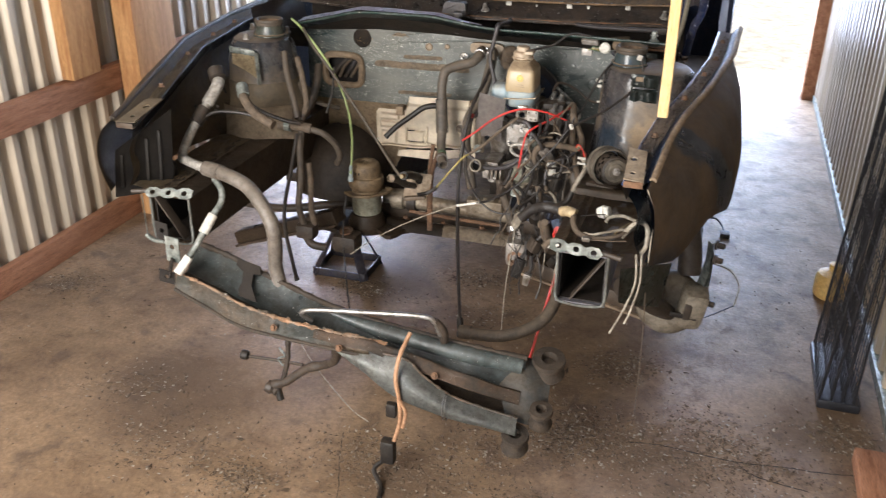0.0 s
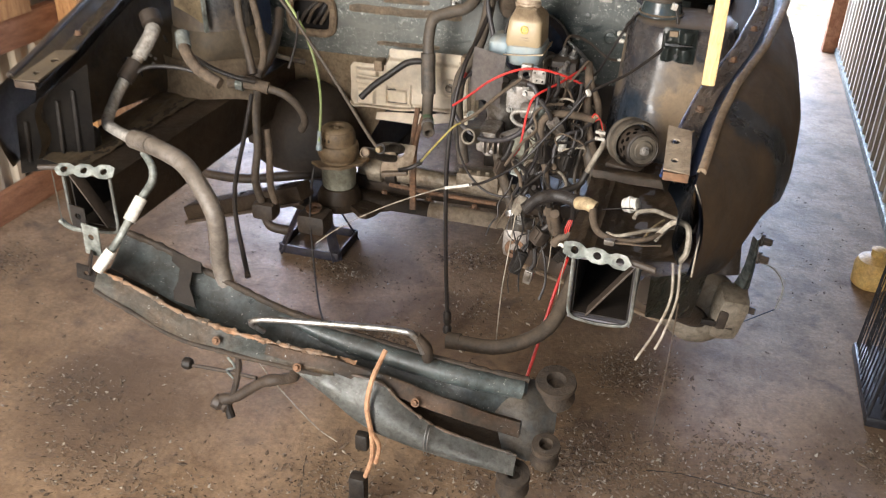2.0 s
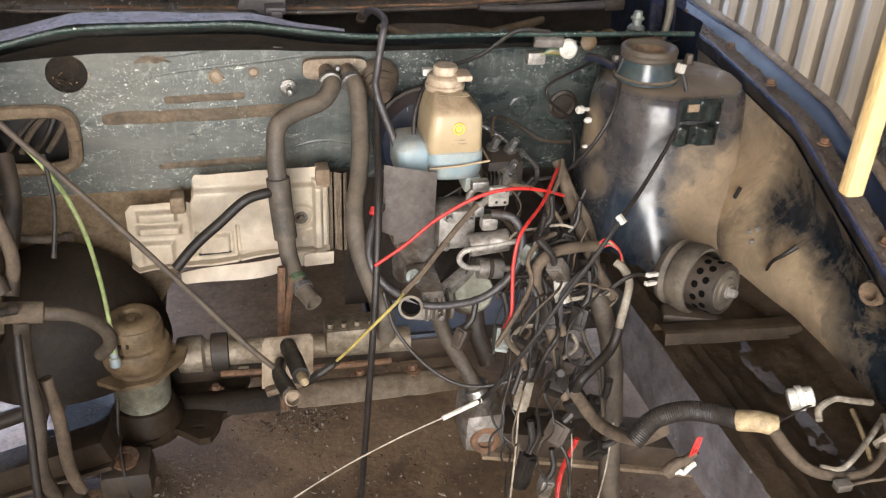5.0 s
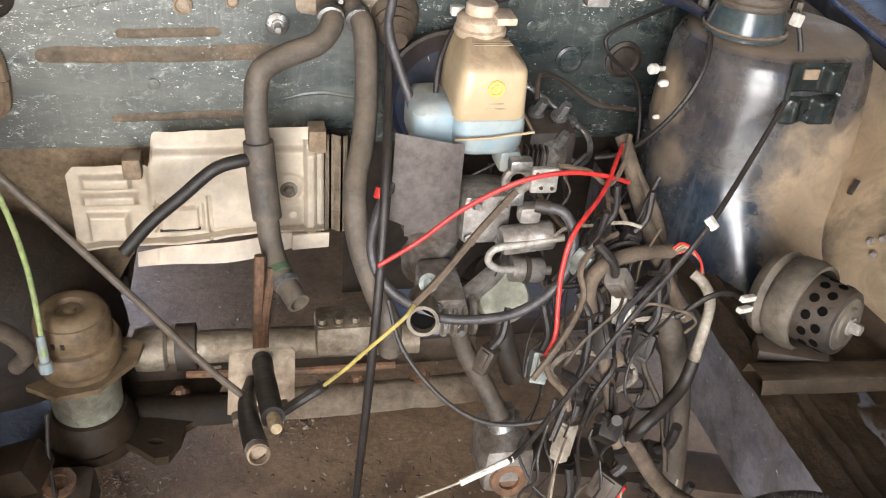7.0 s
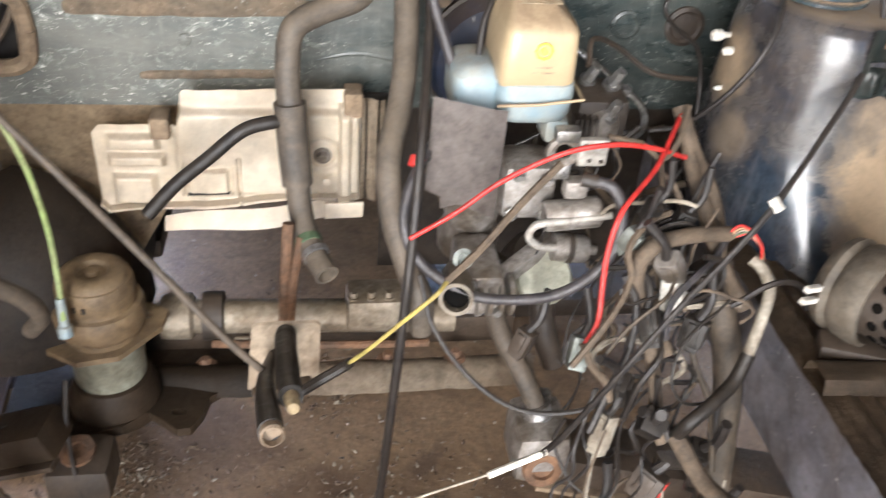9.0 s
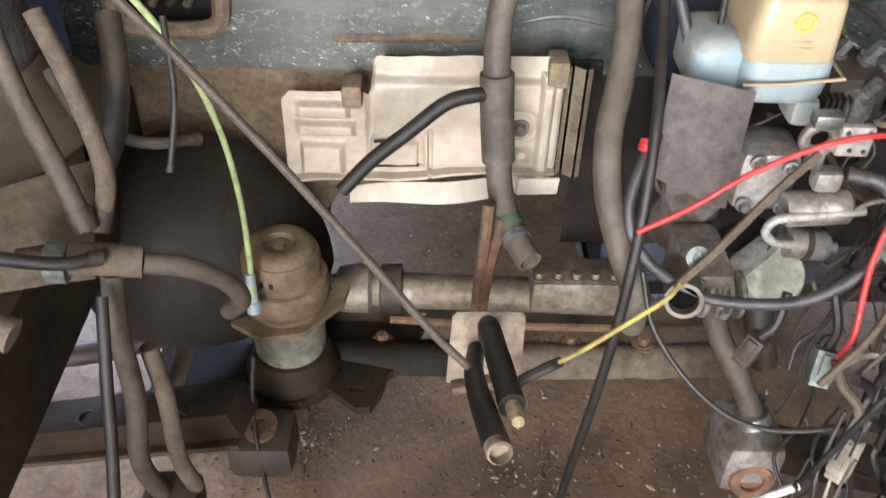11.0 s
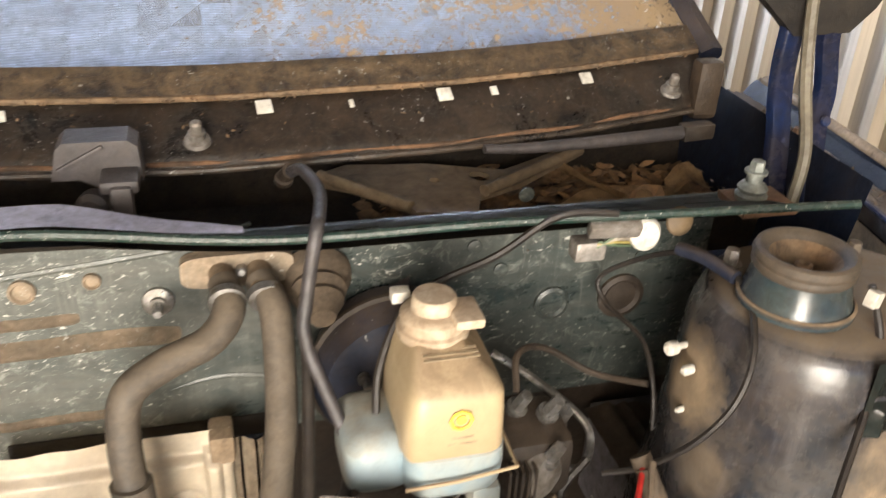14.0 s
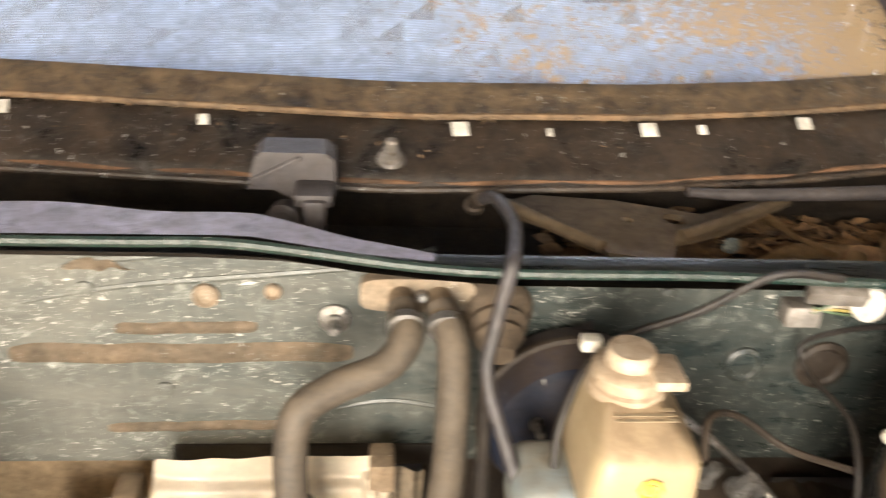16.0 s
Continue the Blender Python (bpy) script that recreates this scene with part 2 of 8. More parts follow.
M_WOOD = material("pine", (0.5, 0.27, 0.11), (0.36, 0.17, 0.065), 0.75, 0.0, 5, stretch=(6, 6, 0.6), bump=0.3)
M_WOODH = material("red_pine_board", (0.36, 0.165, 0.085), (0.25, 0.105, 0.05), 0.8, 0.0, 5, stretch=(6, 0.6, 6), bump=0.3)
M_STICK = material("bare_stick", (0.85, 0.62, 0.3), (0.78, 0.54, 0.24), 0.6, 0.0, 8, stretch=(6, 6, 0.6))
M_SHEET = material("corrugated_sheet", (0.52, 0.46, 0.38), (0.36, 0.29, 0.21), 0.35, 0.15, 4, dust=0.12, grime=0.1, dustcol=(0.5, 0.38, 0.22), stretch=(1, 1, 0.05), fine=14, bump=0.0, dent=0.0)
M_CONCRETE = material("dirty_concrete", (0.3, 0.203, 0.122), (0.19, 0.122, 0.068), 0.5, 0.0, 3.5, dust=0.3, dustcol=(0.115, 0.073, 0.043), zones=((-0.62, -0.78, 0.0, 0.3, 0.7), (-0.75, -0.7, 0.0, 0.15, 0.4), (0.15, -0.98, 0.0, 0.22, 0.55), (-0.3, 0.05, 0.0, 0.2, 0.5), (0.75, -0.68, 0.0, 0.2, 0.4), (1.15, -0.35, 0.0, 0.2, 0.5)), bump=0.5, fine=70, spots=0.75, dent=0.3)
M_GROUND = material("pale_ground", (0.42, 0.38, 0.3), (0.5, 0.46, 0.38), 0.95, 0.0, 0.8, bump=0.6, fine=12)
M_DIRT = material("dry_dirt", (0.07, 0.047, 0.03), (0.16, 0.115, 0.075), 0.95, 0.0, 60, bump=0.5)
M_LEAF = material("dead_leaves", (0.3, 0.16, 0.07), (0.09, 0.048, 0.025), 0.8, 0.0, 30, dust=0.25, dustcol=(0.3, 0.2, 0.11))
M_DRYLEAF = material("tan_dry_leaf", (0.4, 0.26, 0.13), (0.26, 0.15, 0.07), 0.7, 0.0, 20, dust=0.2, dustcol=(0.35, 0.24, 0.14))
M_LINK = material("dusty_linkage_steel", (0.19, 0.135, 0.08), (0.1, 0.07, 0.042), 0.65, 0.0, 10, dust=0.3, dustcol=(0.24, 0.175, 0.11), bump=0.15)
M_JACK = material("blue_stand_paint", (0.008, 0.012, 0.03), (0.012, 0.014, 0.024), 0.4, 0.2, 20, dust=0.1)
M_CABLACK = material("black_coated_wire", (0.01, 0.01, 0.012), (0.02, 0.02, 0.024), 0.35, 0.0, 40)
M_JUG = material("amber_plastic", (0.5, 0.3, 0.08), (0.62, 0.42, 0.14), 0.45, 0.0, 16, dust=0.2)
M_COWL = material("grimy_cowl_plastic", (0.01, 0.0095, 0.0095), (0.034, 0.029, 0.026), 0.22, 0.0, 8, dust=0.42, top=0.0, dustcol=(0.21, 0.14, 0.09), bump=0.3, speck=0.5, base=0.0, spec=0.4)
M_TOWER = material("tower_paint", (0.008, 0.0115, 0.021), (0.023, 0.032, 0.043), 0.15, 0.0, 7, dust=0.2, top=0.55, flat=0.72, base=0.08, dustcol=(0.27, 0.2, 0.13), streak=(0.06, 0.064, 0.075), dent=0.05, bump=0.03, zones=((0.62, -0.33, 0.74, 0.1, 0.85), (0.69, -0.27, 0.78, 0.11, 0.85), (0.5, -0.33, 0.7, 0.12, -0.25), (0.455, -0.24, 0.79, 0.035, 0.3), (0.45, -0.2, 0.86, 0.05, 0.85), (0.62, -0.31, 0.8, 0.1, 0.6), (0.68, -0.24, 0.73, 0.12, 0.8), (-0.58, -0.3, 0.68, 0.22, 0.6)))
M_RING = material("ring_paint", (0.008, 0.022, 0.04), (0.03, 0.05, 0.055), 0.1, 0.0, 12, dust=0.12, top=0.35, dustcol=(0.2, 0.14, 0.09), dent=0.05, bump=0.05)
M_HINGE = material("hinge_paint", (0.005, 0.026, 0.1), (0.006, 0.014, 0.045), 0.16, 0.0, 9, dust=0.05, top=0.3, dustcol=(0.2, 0.14, 0.09), spec=0.4, dent=0.05)
M_FLANGE = material("flange_paint", (0.01, 0.014, 0.026), (0.025, 0.03, 0.045), 0.3, 0.0, 14, dust=0.7, top=0.5, base=0.45, dustcol=(0.25, 0.2, 0.165), speck=0.3, zones=((0.64, -0.78, 0.84, 0.16, -0.9),))
M_RACK = material("grimy_casting", (0.33, 0.29, 0.23), (0.13, 0.1, 0.07), 0.38, 0.4, 18, dust=0.4, top=0.3, dustcol=(0.26, 0.195, 0.125), bump=0.3)
M_MOUNT = material("rusty_mount", (0.2, 0.135, 0.07), (0.07, 0.046, 0.026), 0.5, 0.0, 14, dust=0.35, top=0.2, dustcol=(0.22, 0.155, 0.088), bump=0.3)
M_SEAL = material("rusty_seal", (0.2, 0.115, 0.06), (0.06, 0.04, 0.028), 0.8, 0.0, 30, dust=0.4, dustcol=(0.32, 0.23, 0.14), bump=0.4)
M_SUPPORT = material("worn_support_paint", (0.024, 0.033, 0.033), (0.095, 0.122, 0.122), 0.25, 0.0, 7, dust=0.5, top=0.1, base=0.0, dustcol=(0.045, 0.031, 0.021), speck=0.3, dent=0.15, streak=(0.02, 0.02, 0.018))
# Dusty brown, darkened for the shade on the bay's left side.
M_LSHADED = material("shaded_brown_apron", (0.034, 0.029, 0.022), (0.07, 0.053, 0.034), 0.5, 0.0, 6, dust=0.55, top=0.2, dustcol=(0.2, 0.145, 0.085))
M_TRAY = material("oily_tray", (0.045, 0.031, 0.02), (0.1, 0.069, 0.043), 0.35, 0.0, 10, dust=0.3, top=0.0, dustcol=(0.16, 0.108, 0.066), bump=0.5, base=0.0)
M_ROOF = material("dull_roof_sheet", (0.3, 0.29, 0.27), (0.2, 0.19, 0.17), 0.6, 0.2, 4, bump=0.05)
M_XMEMTAN = material("brown_oily_steel", (0.09, 0.06, 0.036), (0.04, 0.027, 0.017), 0.45, 0.0, 12, dust=0.35, dustcol=(0.2, 0.145, 0.095), bump=0.35)
# Rail paint lightened to blue-grey for the light its inner face reflects.
M_RAILSHEEN = material("rail_paint_with_sheen", (0.2, 0.2, 0.235), (0.06, 0.062, 0.075), 0.25, 0.0, 8, dust=0.4, dustcol=(0.12, 0.088, 0.06), speck=0.2)
M_OIL = material("black_oil_film", (0.012, 0.008, 0.005), (0.03, 0.02, 0.012), 0.45, 0.0, 9, dust=0.25, dustcol=(0.09, 0.062, 0.04), bump=0.3, spec=0.25)
M_XMEM = material("oily_subframe", (0.018, 0.012, 0.008), (0.05, 0.034, 0.022), 0.45, 0.0, 14, dust=0.35, dustcol=(0.12, 0.08, 0.05), bump=0.4)
M_PALEBEAM = material("pale_dusty_beam", (0.33, 0.27, 0.2), (0.17, 0.125, 0.085), 0.7, 0.0, 12, dust=0.4, dustcol=(0.27, 0.2, 0.13), bump=0.3)
M_DRUM = material("dusty_drum", (0.12, 0.105, 0.085), (0.055, 0.047, 0.038), 0.55, 0.2, 18, dust=0.3, dustcol=(0.19, 0.145, 0.095))
M_CAP = material("dirty_cap_plastic", (0.55, 0.47, 0.36), (0.36, 0.28, 0.2), 0.5, 0.0, 20, dust=0.3, top=0.5, dustcol=(0.3, 0.21, 0.135), bump=0.05, dent=0.05, grit=0.3)
M_LABEL = material("yellow_label", (0.75, 0.58, 0.08), (0.7, 0.55, 0.12), 0.5, bump=0.0)
M_PRINT = material("grey_print", (0.3, 0.24, 0.16), (0.34, 0.27, 0.18), 0.6, bump=0.0)
M_PEEL = material("peeling_rusted_edge", (0.34, 0.175, 0.085), (0.09, 0.075, 0.06), 0.6, 0.0, 14, dust=0.35, dustcol=(0.3, 0.21, 0.13), bump=0.4, speck=0.3, grime=0.8)
# Black grit; also darkens the shaded beam gap and cowl trough.
M_GRITSHADE = material("black_grit_and_shade", (0.01, 0.008, 0.006), (0.04, 0.028, 0.018), 0.7, 0.0, 30, dust=0.25, dustcol=(0.11, 0.075, 0.048), bump=0.6)
M_CUP = material("grey_green_cup", (0.3, 0.31, 0.25), (0.17, 0.17, 0.13), 0.5, 0.1, 12, dust=0.25, dustcol=(0.25, 0.2, 0.13))
# Pale violet puts the sky's reflection on the lip into its colour.
M_LIPSKY = material("sky_sheen_lip", (0.6, 0.58, 0.72), (0.46, 0.45, 0.56), 0.25, 0.0, 10, dust=0.1, grime=0.3)
M_POCKET = material("glossy_pocket", (0.012, 0.022, 0.024), (0.03, 0.045, 0.047), 0.12, 0.0, 12, dust=0.12, dustcol=(0.25, 0.19, 0.12), bump=0.03, dent=0.03)
M_LAV = material("grey_wiper_tube", (0.035, 0.033, 0.038), (0.065, 0.058, 0.06), 0.4, 0.0, 20, dust=0.2, dustcol=(0.14, 0.1, 0.07))
M_OLIVEHOSE = material("olive_hose", (0.11, 0.1, 0.075), (0.15, 0.135, 0.1), 0.45, 0.0, 20, dust=0.1)
M_NAVY = material("dusty_navy_panel", (0.008, 0.016, 0.036), (0.03, 0.04, 0.055), 0.25, 0.0, 7, dust=0.7, base=0.05, dustcol=(0.21, 0.16, 0.105), speck=0.1, streak=(0.06, 0.08, 0.11))
M_LIPMIX = material("part_rusted_lip", (0.07, 0.082, 0.075), (0.13, 0.088, 0.052), 0.4, 0.1, 8, dust=0.35, base=0.0, dustcol=(0.045, 0.034, 0.025), bump=0.4, speck=0.4, grime=0.8)
M_LIPGREEN = material("glossy_green_seam", (0.008, 0.026, 0.022), (0.02, 0.042, 0.036), 0.18, 0.0, 20, dust=0.12, dustcol=(0.15, 0.13, 0.1), speck=0.3, bump=0.05)
M_CASTDUST = material("dusty_grey_casting", (0.2, 0.175, 0.14), (0.11, 0.092, 0.07), 0.6, 0.1, 13, dust=0.3, top=0.2, dustcol=(0.2, 0.155, 0.1), bump=0.35, grime=0.8)
M_BROWNPANEL = material("brown_dusty_panel", (0.21, 0.155, 0.1), (0.12, 0.088, 0.056), 0.75, 0.0, 6, dust=0.3, dustcol=(0.06, 0.045, 0.03), bump=0.2)
M_RIDGEMIX = material("rusty_ridge_paint", (0.035, 0.034, 0.03), (0.13, 0.075, 0.042), 0.45, 0.0, 9, dust=0.35, base=0.0, dustcol=(0.1, 0.07, 0.045), speck=0.3, bump=0.3)
M_WORNGREY = material("worn_grey_paint", (0.17, 0.18, 0.172), (0.34, 0.35, 0.33), 0.3, 0.35, 7, dust=0.25, top=0.2, base=0.0, dustcol=(0.1, 0.072, 0.05), speck=0.3, dent=0.2, grime=0.8)
M_ENDPLATE = material("dusty_blue_grey_plate", (0.06, 0.075, 0.085), (0.16, 0.14, 0.115), 0.5, 0.1, 12, dust=0.5, dustcol=(0.13, 0.1, 0.07), grime=0.8)
M_RIDGE = material("dusty_green_ridge", (0.3, 0.225, 0.155), (0.21, 0.165, 0.12), 0.8, 0.0, 14, dust=0.2, dustcol=(0.14, 0.13, 0.1), speck=0.5, grime=0.4)
M_SPLASH = material("violet_grey_sheet", (0.2, 0.175, 0.165), (0.14, 0.12, 0.112), 0.55, 0.1, 7, dust=0.25, dustcol=(0.2, 0.15, 0.105), bump=0.1, dent=0.1)
M_LUG = material("dull_lead_lug", (0.5, 0.48, 0.44), (0.33, 0.31, 0.28), 0.4, 0.3, 30, dust=0.15)
M_FRIT = material("mud_caked_band", (0.012, 0.011, 0.01), (0.03, 0.022, 0.018), 0.25, 0.0, 18, dust=0.75, base=0.1, dustcol=(0.36, 0.25, 0.15), bump=0.5, speck=0.6)
M_HOSEGREY = material("dry_grey_hose", (0.03, 0.027, 0.025), (0.07, 0.06, 0.05), 0.5, 0.0, 14, dust=0.45, top=0.35, dustcol=(0.2, 0.155, 0.11), bump=0.2)
M_PALEHOSE = material("pale_grey_hose", (0.15, 0.135, 0.12), (0.075, 0.066, 0.058), 0.32, 0.0, 12, dust=0.3, top=0.3, dustcol=(0.24, 0.19, 0.14), bump=0.15)
M_TOE = material("dusty_toe_panel", (0.4, 0.3, 0.19), (0.24, 0.175, 0.11), 0.8, 0.0, 7, bump=0.2, grime=0.35)
M_RAILRIM = material("chipped_rim_paint", (0.2, 0.22, 0.21), (0.05, 0.062, 0.06), 0.4, 0.3, 20, dust=0.35, dustcol=(0.16, 0.115, 0.075), grime=0.7)


def glass_material():
    """Windscreen glass: clear, with a film of dried mud that thickens in blotches."""
    m = bpy.data.materials.new("dusty_glass")
    m.use_nodes = True
    N, L = m.node_tree.nodes, m.node_tree.links
    bsdf = N["Principled BSDF"]
    out = N["Material Output"]
    bsdf.inputs["Base Color"].default_value = (0.34, 0.245, 0.145, 1)
    bsdf.inputs["Roughness"].default_value = 0.85
    clear, gloss, mixg = N.new("ShaderNodeBsdfTransparent"), N.new("ShaderNodeBsdfGlossy"), N.new("ShaderNodeMixShader")
    gloss.inputs["Roughness"].default_value = 0.06
    fres = N.new("ShaderNodeFresnel")
    fres.inputs[0].default_value = 1.5
    L.new(fres.outputs[0], mixg.inputs[0])
    L.new(clear.outputs[0], mixg.inputs[1])
    L.new(gloss.outputs[0], mixg.inputs[2])
    co = N.new("ShaderNodeTexCoord")
    n1, n2, n3 = (N.new("ShaderNodeTexNoise") for _ in range(3))
    for n, sc, d, rg in ((n1, 7.0, 5.0, 0.6), (n2, 170.0, 5.0, 0.75), (n3, 60.0, 9.0, 0.8)):
        n.inputs["Scale"].default_value, n.inputs["Detail"].default_value, n.inputs["Roughness"].default_value = sc, d, rg
        L.new(co.outputs["Object"], n.inputs["Vector"])
    sep = N.new("ShaderNodeSeparateXYZ")
    L.new(co.outputs["Object"], sep.inputs[0])
    side = N.new("ShaderNodeMapRange")
    for i, v in enumerate((-0.1, 0.5, -0.075, 0.055)):
        side.inputs[i + 1].default_value = v
    L.new(sep.outputs[0], side.inputs[0])
    total = side.outputs[0]
    for src, k in ((n1, 0.25), (n2, 0.35), (n3, 0.4)):
        mad = N.new("ShaderNodeMath")
        mad.operation = "MULTIPLY_ADD"
        mad.inputs[1].default_value = k
        L.new(src.outputs["Fac"], mad.inputs[0])
        L.new(total, mad.inputs[2])
        total = mad.outputs[0]
    rm = N.new("ShaderNodeMapRange")
    for i, v in enumerate((0.51, 0.56, 0.07, 0.92)):
        rm.inputs[i + 1].default_value = v
    L.new(total, rm.inputs[0])
    mx = N.new("ShaderNodeMixShader")
    L.new(rm.outputs[0], mx.inputs[0])
    L.new(mixg.outputs[0], mx.inputs[1])
    L.new(bsdf.outputs[0], mx.inputs[2])
    L.new(mx.outputs[0], out.inputs[0])
    return m


def shade_material():
    """Blue sunshade cloth with a regular weave of small dark holes, lightened for sky glare on the glass."""
    # Pale blues include the sky's reflection in the windscreen.
    m = material("sky_glare_mesh_shade", (0.64, 0.77, 0.93), (0.46, 0.58, 0.74), 0.4, 0.0, 5, bump=0.0, grime=0.4)
    N, L = m.node_tree.nodes, m.node_tree.links
    bsdf = N["Principled BSDF"]
    plain = bsdf.inputs["Base Color"].links[0].from_socket
    co, vo, rm, mx = N.new("ShaderNodeTexCoord"), N.new("ShaderNodeTexVoronoi"), N.new("ShaderNodeMapRange"), N.new("ShaderNodeMix")
    vo.voronoi_dimensions = "2D"
    vo.inputs["Scale"].default_value, vo.inputs["Randomness"].default_value = 330.0, 0.0
    L.new(co.outputs["Object"], vo.inputs["Vector"])
    for i, v in enumerate((0.25, 0.4, 1.0, 0.0)):
        rm.inputs[i + 1].default_value = v
    L.new(vo.outputs["Distance"], rm.inputs[0])
    mx.data_type = "RGBA"
    L.new(rm.outputs[0], mx.inputs[0])
    L.new(plain, mx.inputs[6])
    mx.inputs[7].default_value = (0.34, 0.42, 0.54, 1)
    L.new(mx.outputs[2], bsdf.inputs["Base Color"])
    return m


M_SHADE = shade_material()
M_GLASS = glass_material()


# ---- mesh helpers ----
def part(name, bm, mat, parent=None, label="", smooth=True):
    """Link a bmesh as one mesh object, under a thing or a part."""
    bmesh.ops.recalc_face_normals(bm, faces=bm.faces)
    me = bpy.data.meshes.new(name)
    bm.to_mesh(me)
    bm.free()
    me.materials.append(mat)
    if smooth:
        for p in me.polygons:
            p.use_smooth = True
        me.set_sharp_from_angle(angle=radians(38))
    ob = new(name, me)
    if parent:
        ob.parent = parent
    if label:
        ob["label"] = label
    return ob


def thing(name, label, category, group="", at=(0, 0, 0)):
    ob = new(name)
    ob.location = at
    ob.empty_display_size = 0.05
    return tagged(ob, label, category, group)


def box(bm, lo, hi, bevel=0.004, m=None):
    d = [(a + b) / 2 for a, b in zip(lo, hi)]
    s = [abs(b - a) for a, b in zip(lo, hi)]
    mat = Matrix.Translation(d) @ Matrix.Diagonal((*s, 1))
    v = bmesh.ops.create_cube(bm, size=1, matrix=mat)["verts"]
    if bevel:
        e = {e for x in v for e in x.link_edges}
        v = bmesh.ops.bevel(bm, geom=list(e), offset=min(bevel, min(s) * 0.4), segments=2, affect="EDGES", profile=0.6)["verts"]
    if m:
        bmesh.ops.transform(bm, matrix=m, verts=list(v))
    return bm


def bar(bm, a, b, w, h, bevel=0.004, up=(0, 0, 1)):
    """A box from a to b, w wide and h high."""
    a, b = Vector(a), Vector(b)
    d = (b - a).normalized()
    s = d.cross(Vector(up)).normalized()
    u = s.cross(d)
    m = Matrix((s, d, u)).transposed().to_4x4()
    m.translation = (a + b) / 2
    ln = (b - a).length
    return box(bm, (-w / 2, -ln / 2, -h / 2), (w / 2, ln / 2, h / 2), bevel, m)


def smooth_path(pts, n=6):
    p = [Vector(q) for q in pts]
    if len(p) < 3:
        return p
    e = [p[0] * 2 - p[1], *p, p[-1] * 2 - p[-2]]
    out = []
    for i in range(1, len(e) - 2):
        a, b, c, d = e[i - 1:i + 3]
        for k in range(n):
            t = k / n
            out.append(0.5 * (2 * b + (c - a) * t + (2 * a - 5 * b + 4 * c - d) * t * t + (3 * b - a - 3 * c + d) * t ** 3))
    return out + [p[-1]]


def tube(bm, pts, r, seg=8, n=6, hollow=0.0, radii=None):
    """A round tube along a smooth line; radii: a function of 0..1 that scales r."""
    p = smooth_path(pts, n)
    rings, up = [], None
    for i, q in enumerate(p):
        d = (p[min(i + 1, len(p) - 1)] - p[max(i - 1, 0)]).normalized()
        if up is None:
            up = d.orthogonal().normalized()
        up = (up - d * up.dot(d)).normalized()
        side = d.cross(up)
        rr = r * (radii(i / (len(p) - 1)) if radii else 1)
        rings.append([bm.verts.new(q + rr * (math.cos(a) * up + math.sin(a) * side)) for a in (2 * math.pi * k / seg for k in range(seg))])
    for a, b in zip(rings, rings[1:]):
        for k in range(seg):
            bm.faces.new((a[k], a[(k + 1) % seg], b[(k + 1) % seg], b[k]))
    for ring, c, s in ((rings[0], p[0], 1), (rings[-1], p[-1], -1)):
        if hollow:
            d = ((p[1] - p[0]) if s == 1 else (p[-1] - p[-2])).normalized()
            inner = [bm.verts.new(c + (v.co - c) * hollow) for v in ring]
            deep = [bm.verts.new(v.co + d * s * r * 1.5) for v in inner]
            for k in range(seg):
                j = (k + 1) % seg
                bm.faces.new((ring[k], ring[j], inner[j], inner[k]))
                bm.faces.new((inner[k], inner[j], deep[j], deep[k]))
            bm.faces.new(deep)
        else:
            bm.faces.new(ring)
    return bm


def lathe(bm, base, axis, profile, seg=24, closed=True):
    """Turn (radius, height) pairs round an axis that starts at base."""
    z = Vector(axis).normalized()
    x = z.orthogonal().normalized()
    y = z.cross(x)
    rings = []
    for r, hgt in profile:
        c = Vector(base) + z * hgt
        rings.append([bm.verts.new(c + r * (math.cos(a) * x + math.sin(a) * y)) for a in (2 * math.pi * k / seg for k in range(seg))] if r > 1e-5 else [bm.verts.new(c)])
    for a, b in zip(rings, rings[1:]):
        for k in range(seg):
            j = (k + 1) % seg
            q = [a[k % len(a)], a[j % len(a)], b[j % len(b)], b[k % len(b)]]
            q = list(dict.fromkeys(q))
            if len(q) > 2:
                bm.faces.new(q)
    for ring in (rings[0], rings[-1]):
        if closed and len(ring) > 1:
            bm.faces.new(ring)
    return bm


def grid(bm, fn, nu, nv, thick=0.003):
    """A sheet from fn(u, v), u and v in 0..1, made solid."""
    vs = [[bm.verts.new(fn(i / nu, j / nv)) for j in range(nv + 1)] for i in range(nu + 1)]
    fs = [bm.faces.new((vs[i][j], vs[i + 1][j], vs[i + 1][j + 1], vs[i][j + 1])) for i in range(nu) for j in range(nv)]
    if thick:
        bmesh.ops.solidify(bm, geom=fs, thickness=thick)
    return bm


def plate(bm, outer, holes, place, thick):
    """A flat plate with holes: loops of 2D points, brought into the world by place(a, b, depth)."""
    layers = []
    for depth in (0.0, thick):
        loops = []
        for loop in (outer, *holes):
            loops.append([bm.verts.new(place(a, b, depth)) for a, b in loop])
        edges = [bm.edges.new((lp[k], lp[(k + 1) % len(lp)])) for lp in loops for k in range(len(lp))]
        bmesh.ops.triangle_fill(bm, use_beauty=True, edges=edges)
        layers.append(loops)
    for la, lb in zip(*layers):
        for k in range(len(la)):
            j = (k + 1) % len(la)
            bm.faces.new((la[k], la[j], lb[j], lb[k]))
    return bm


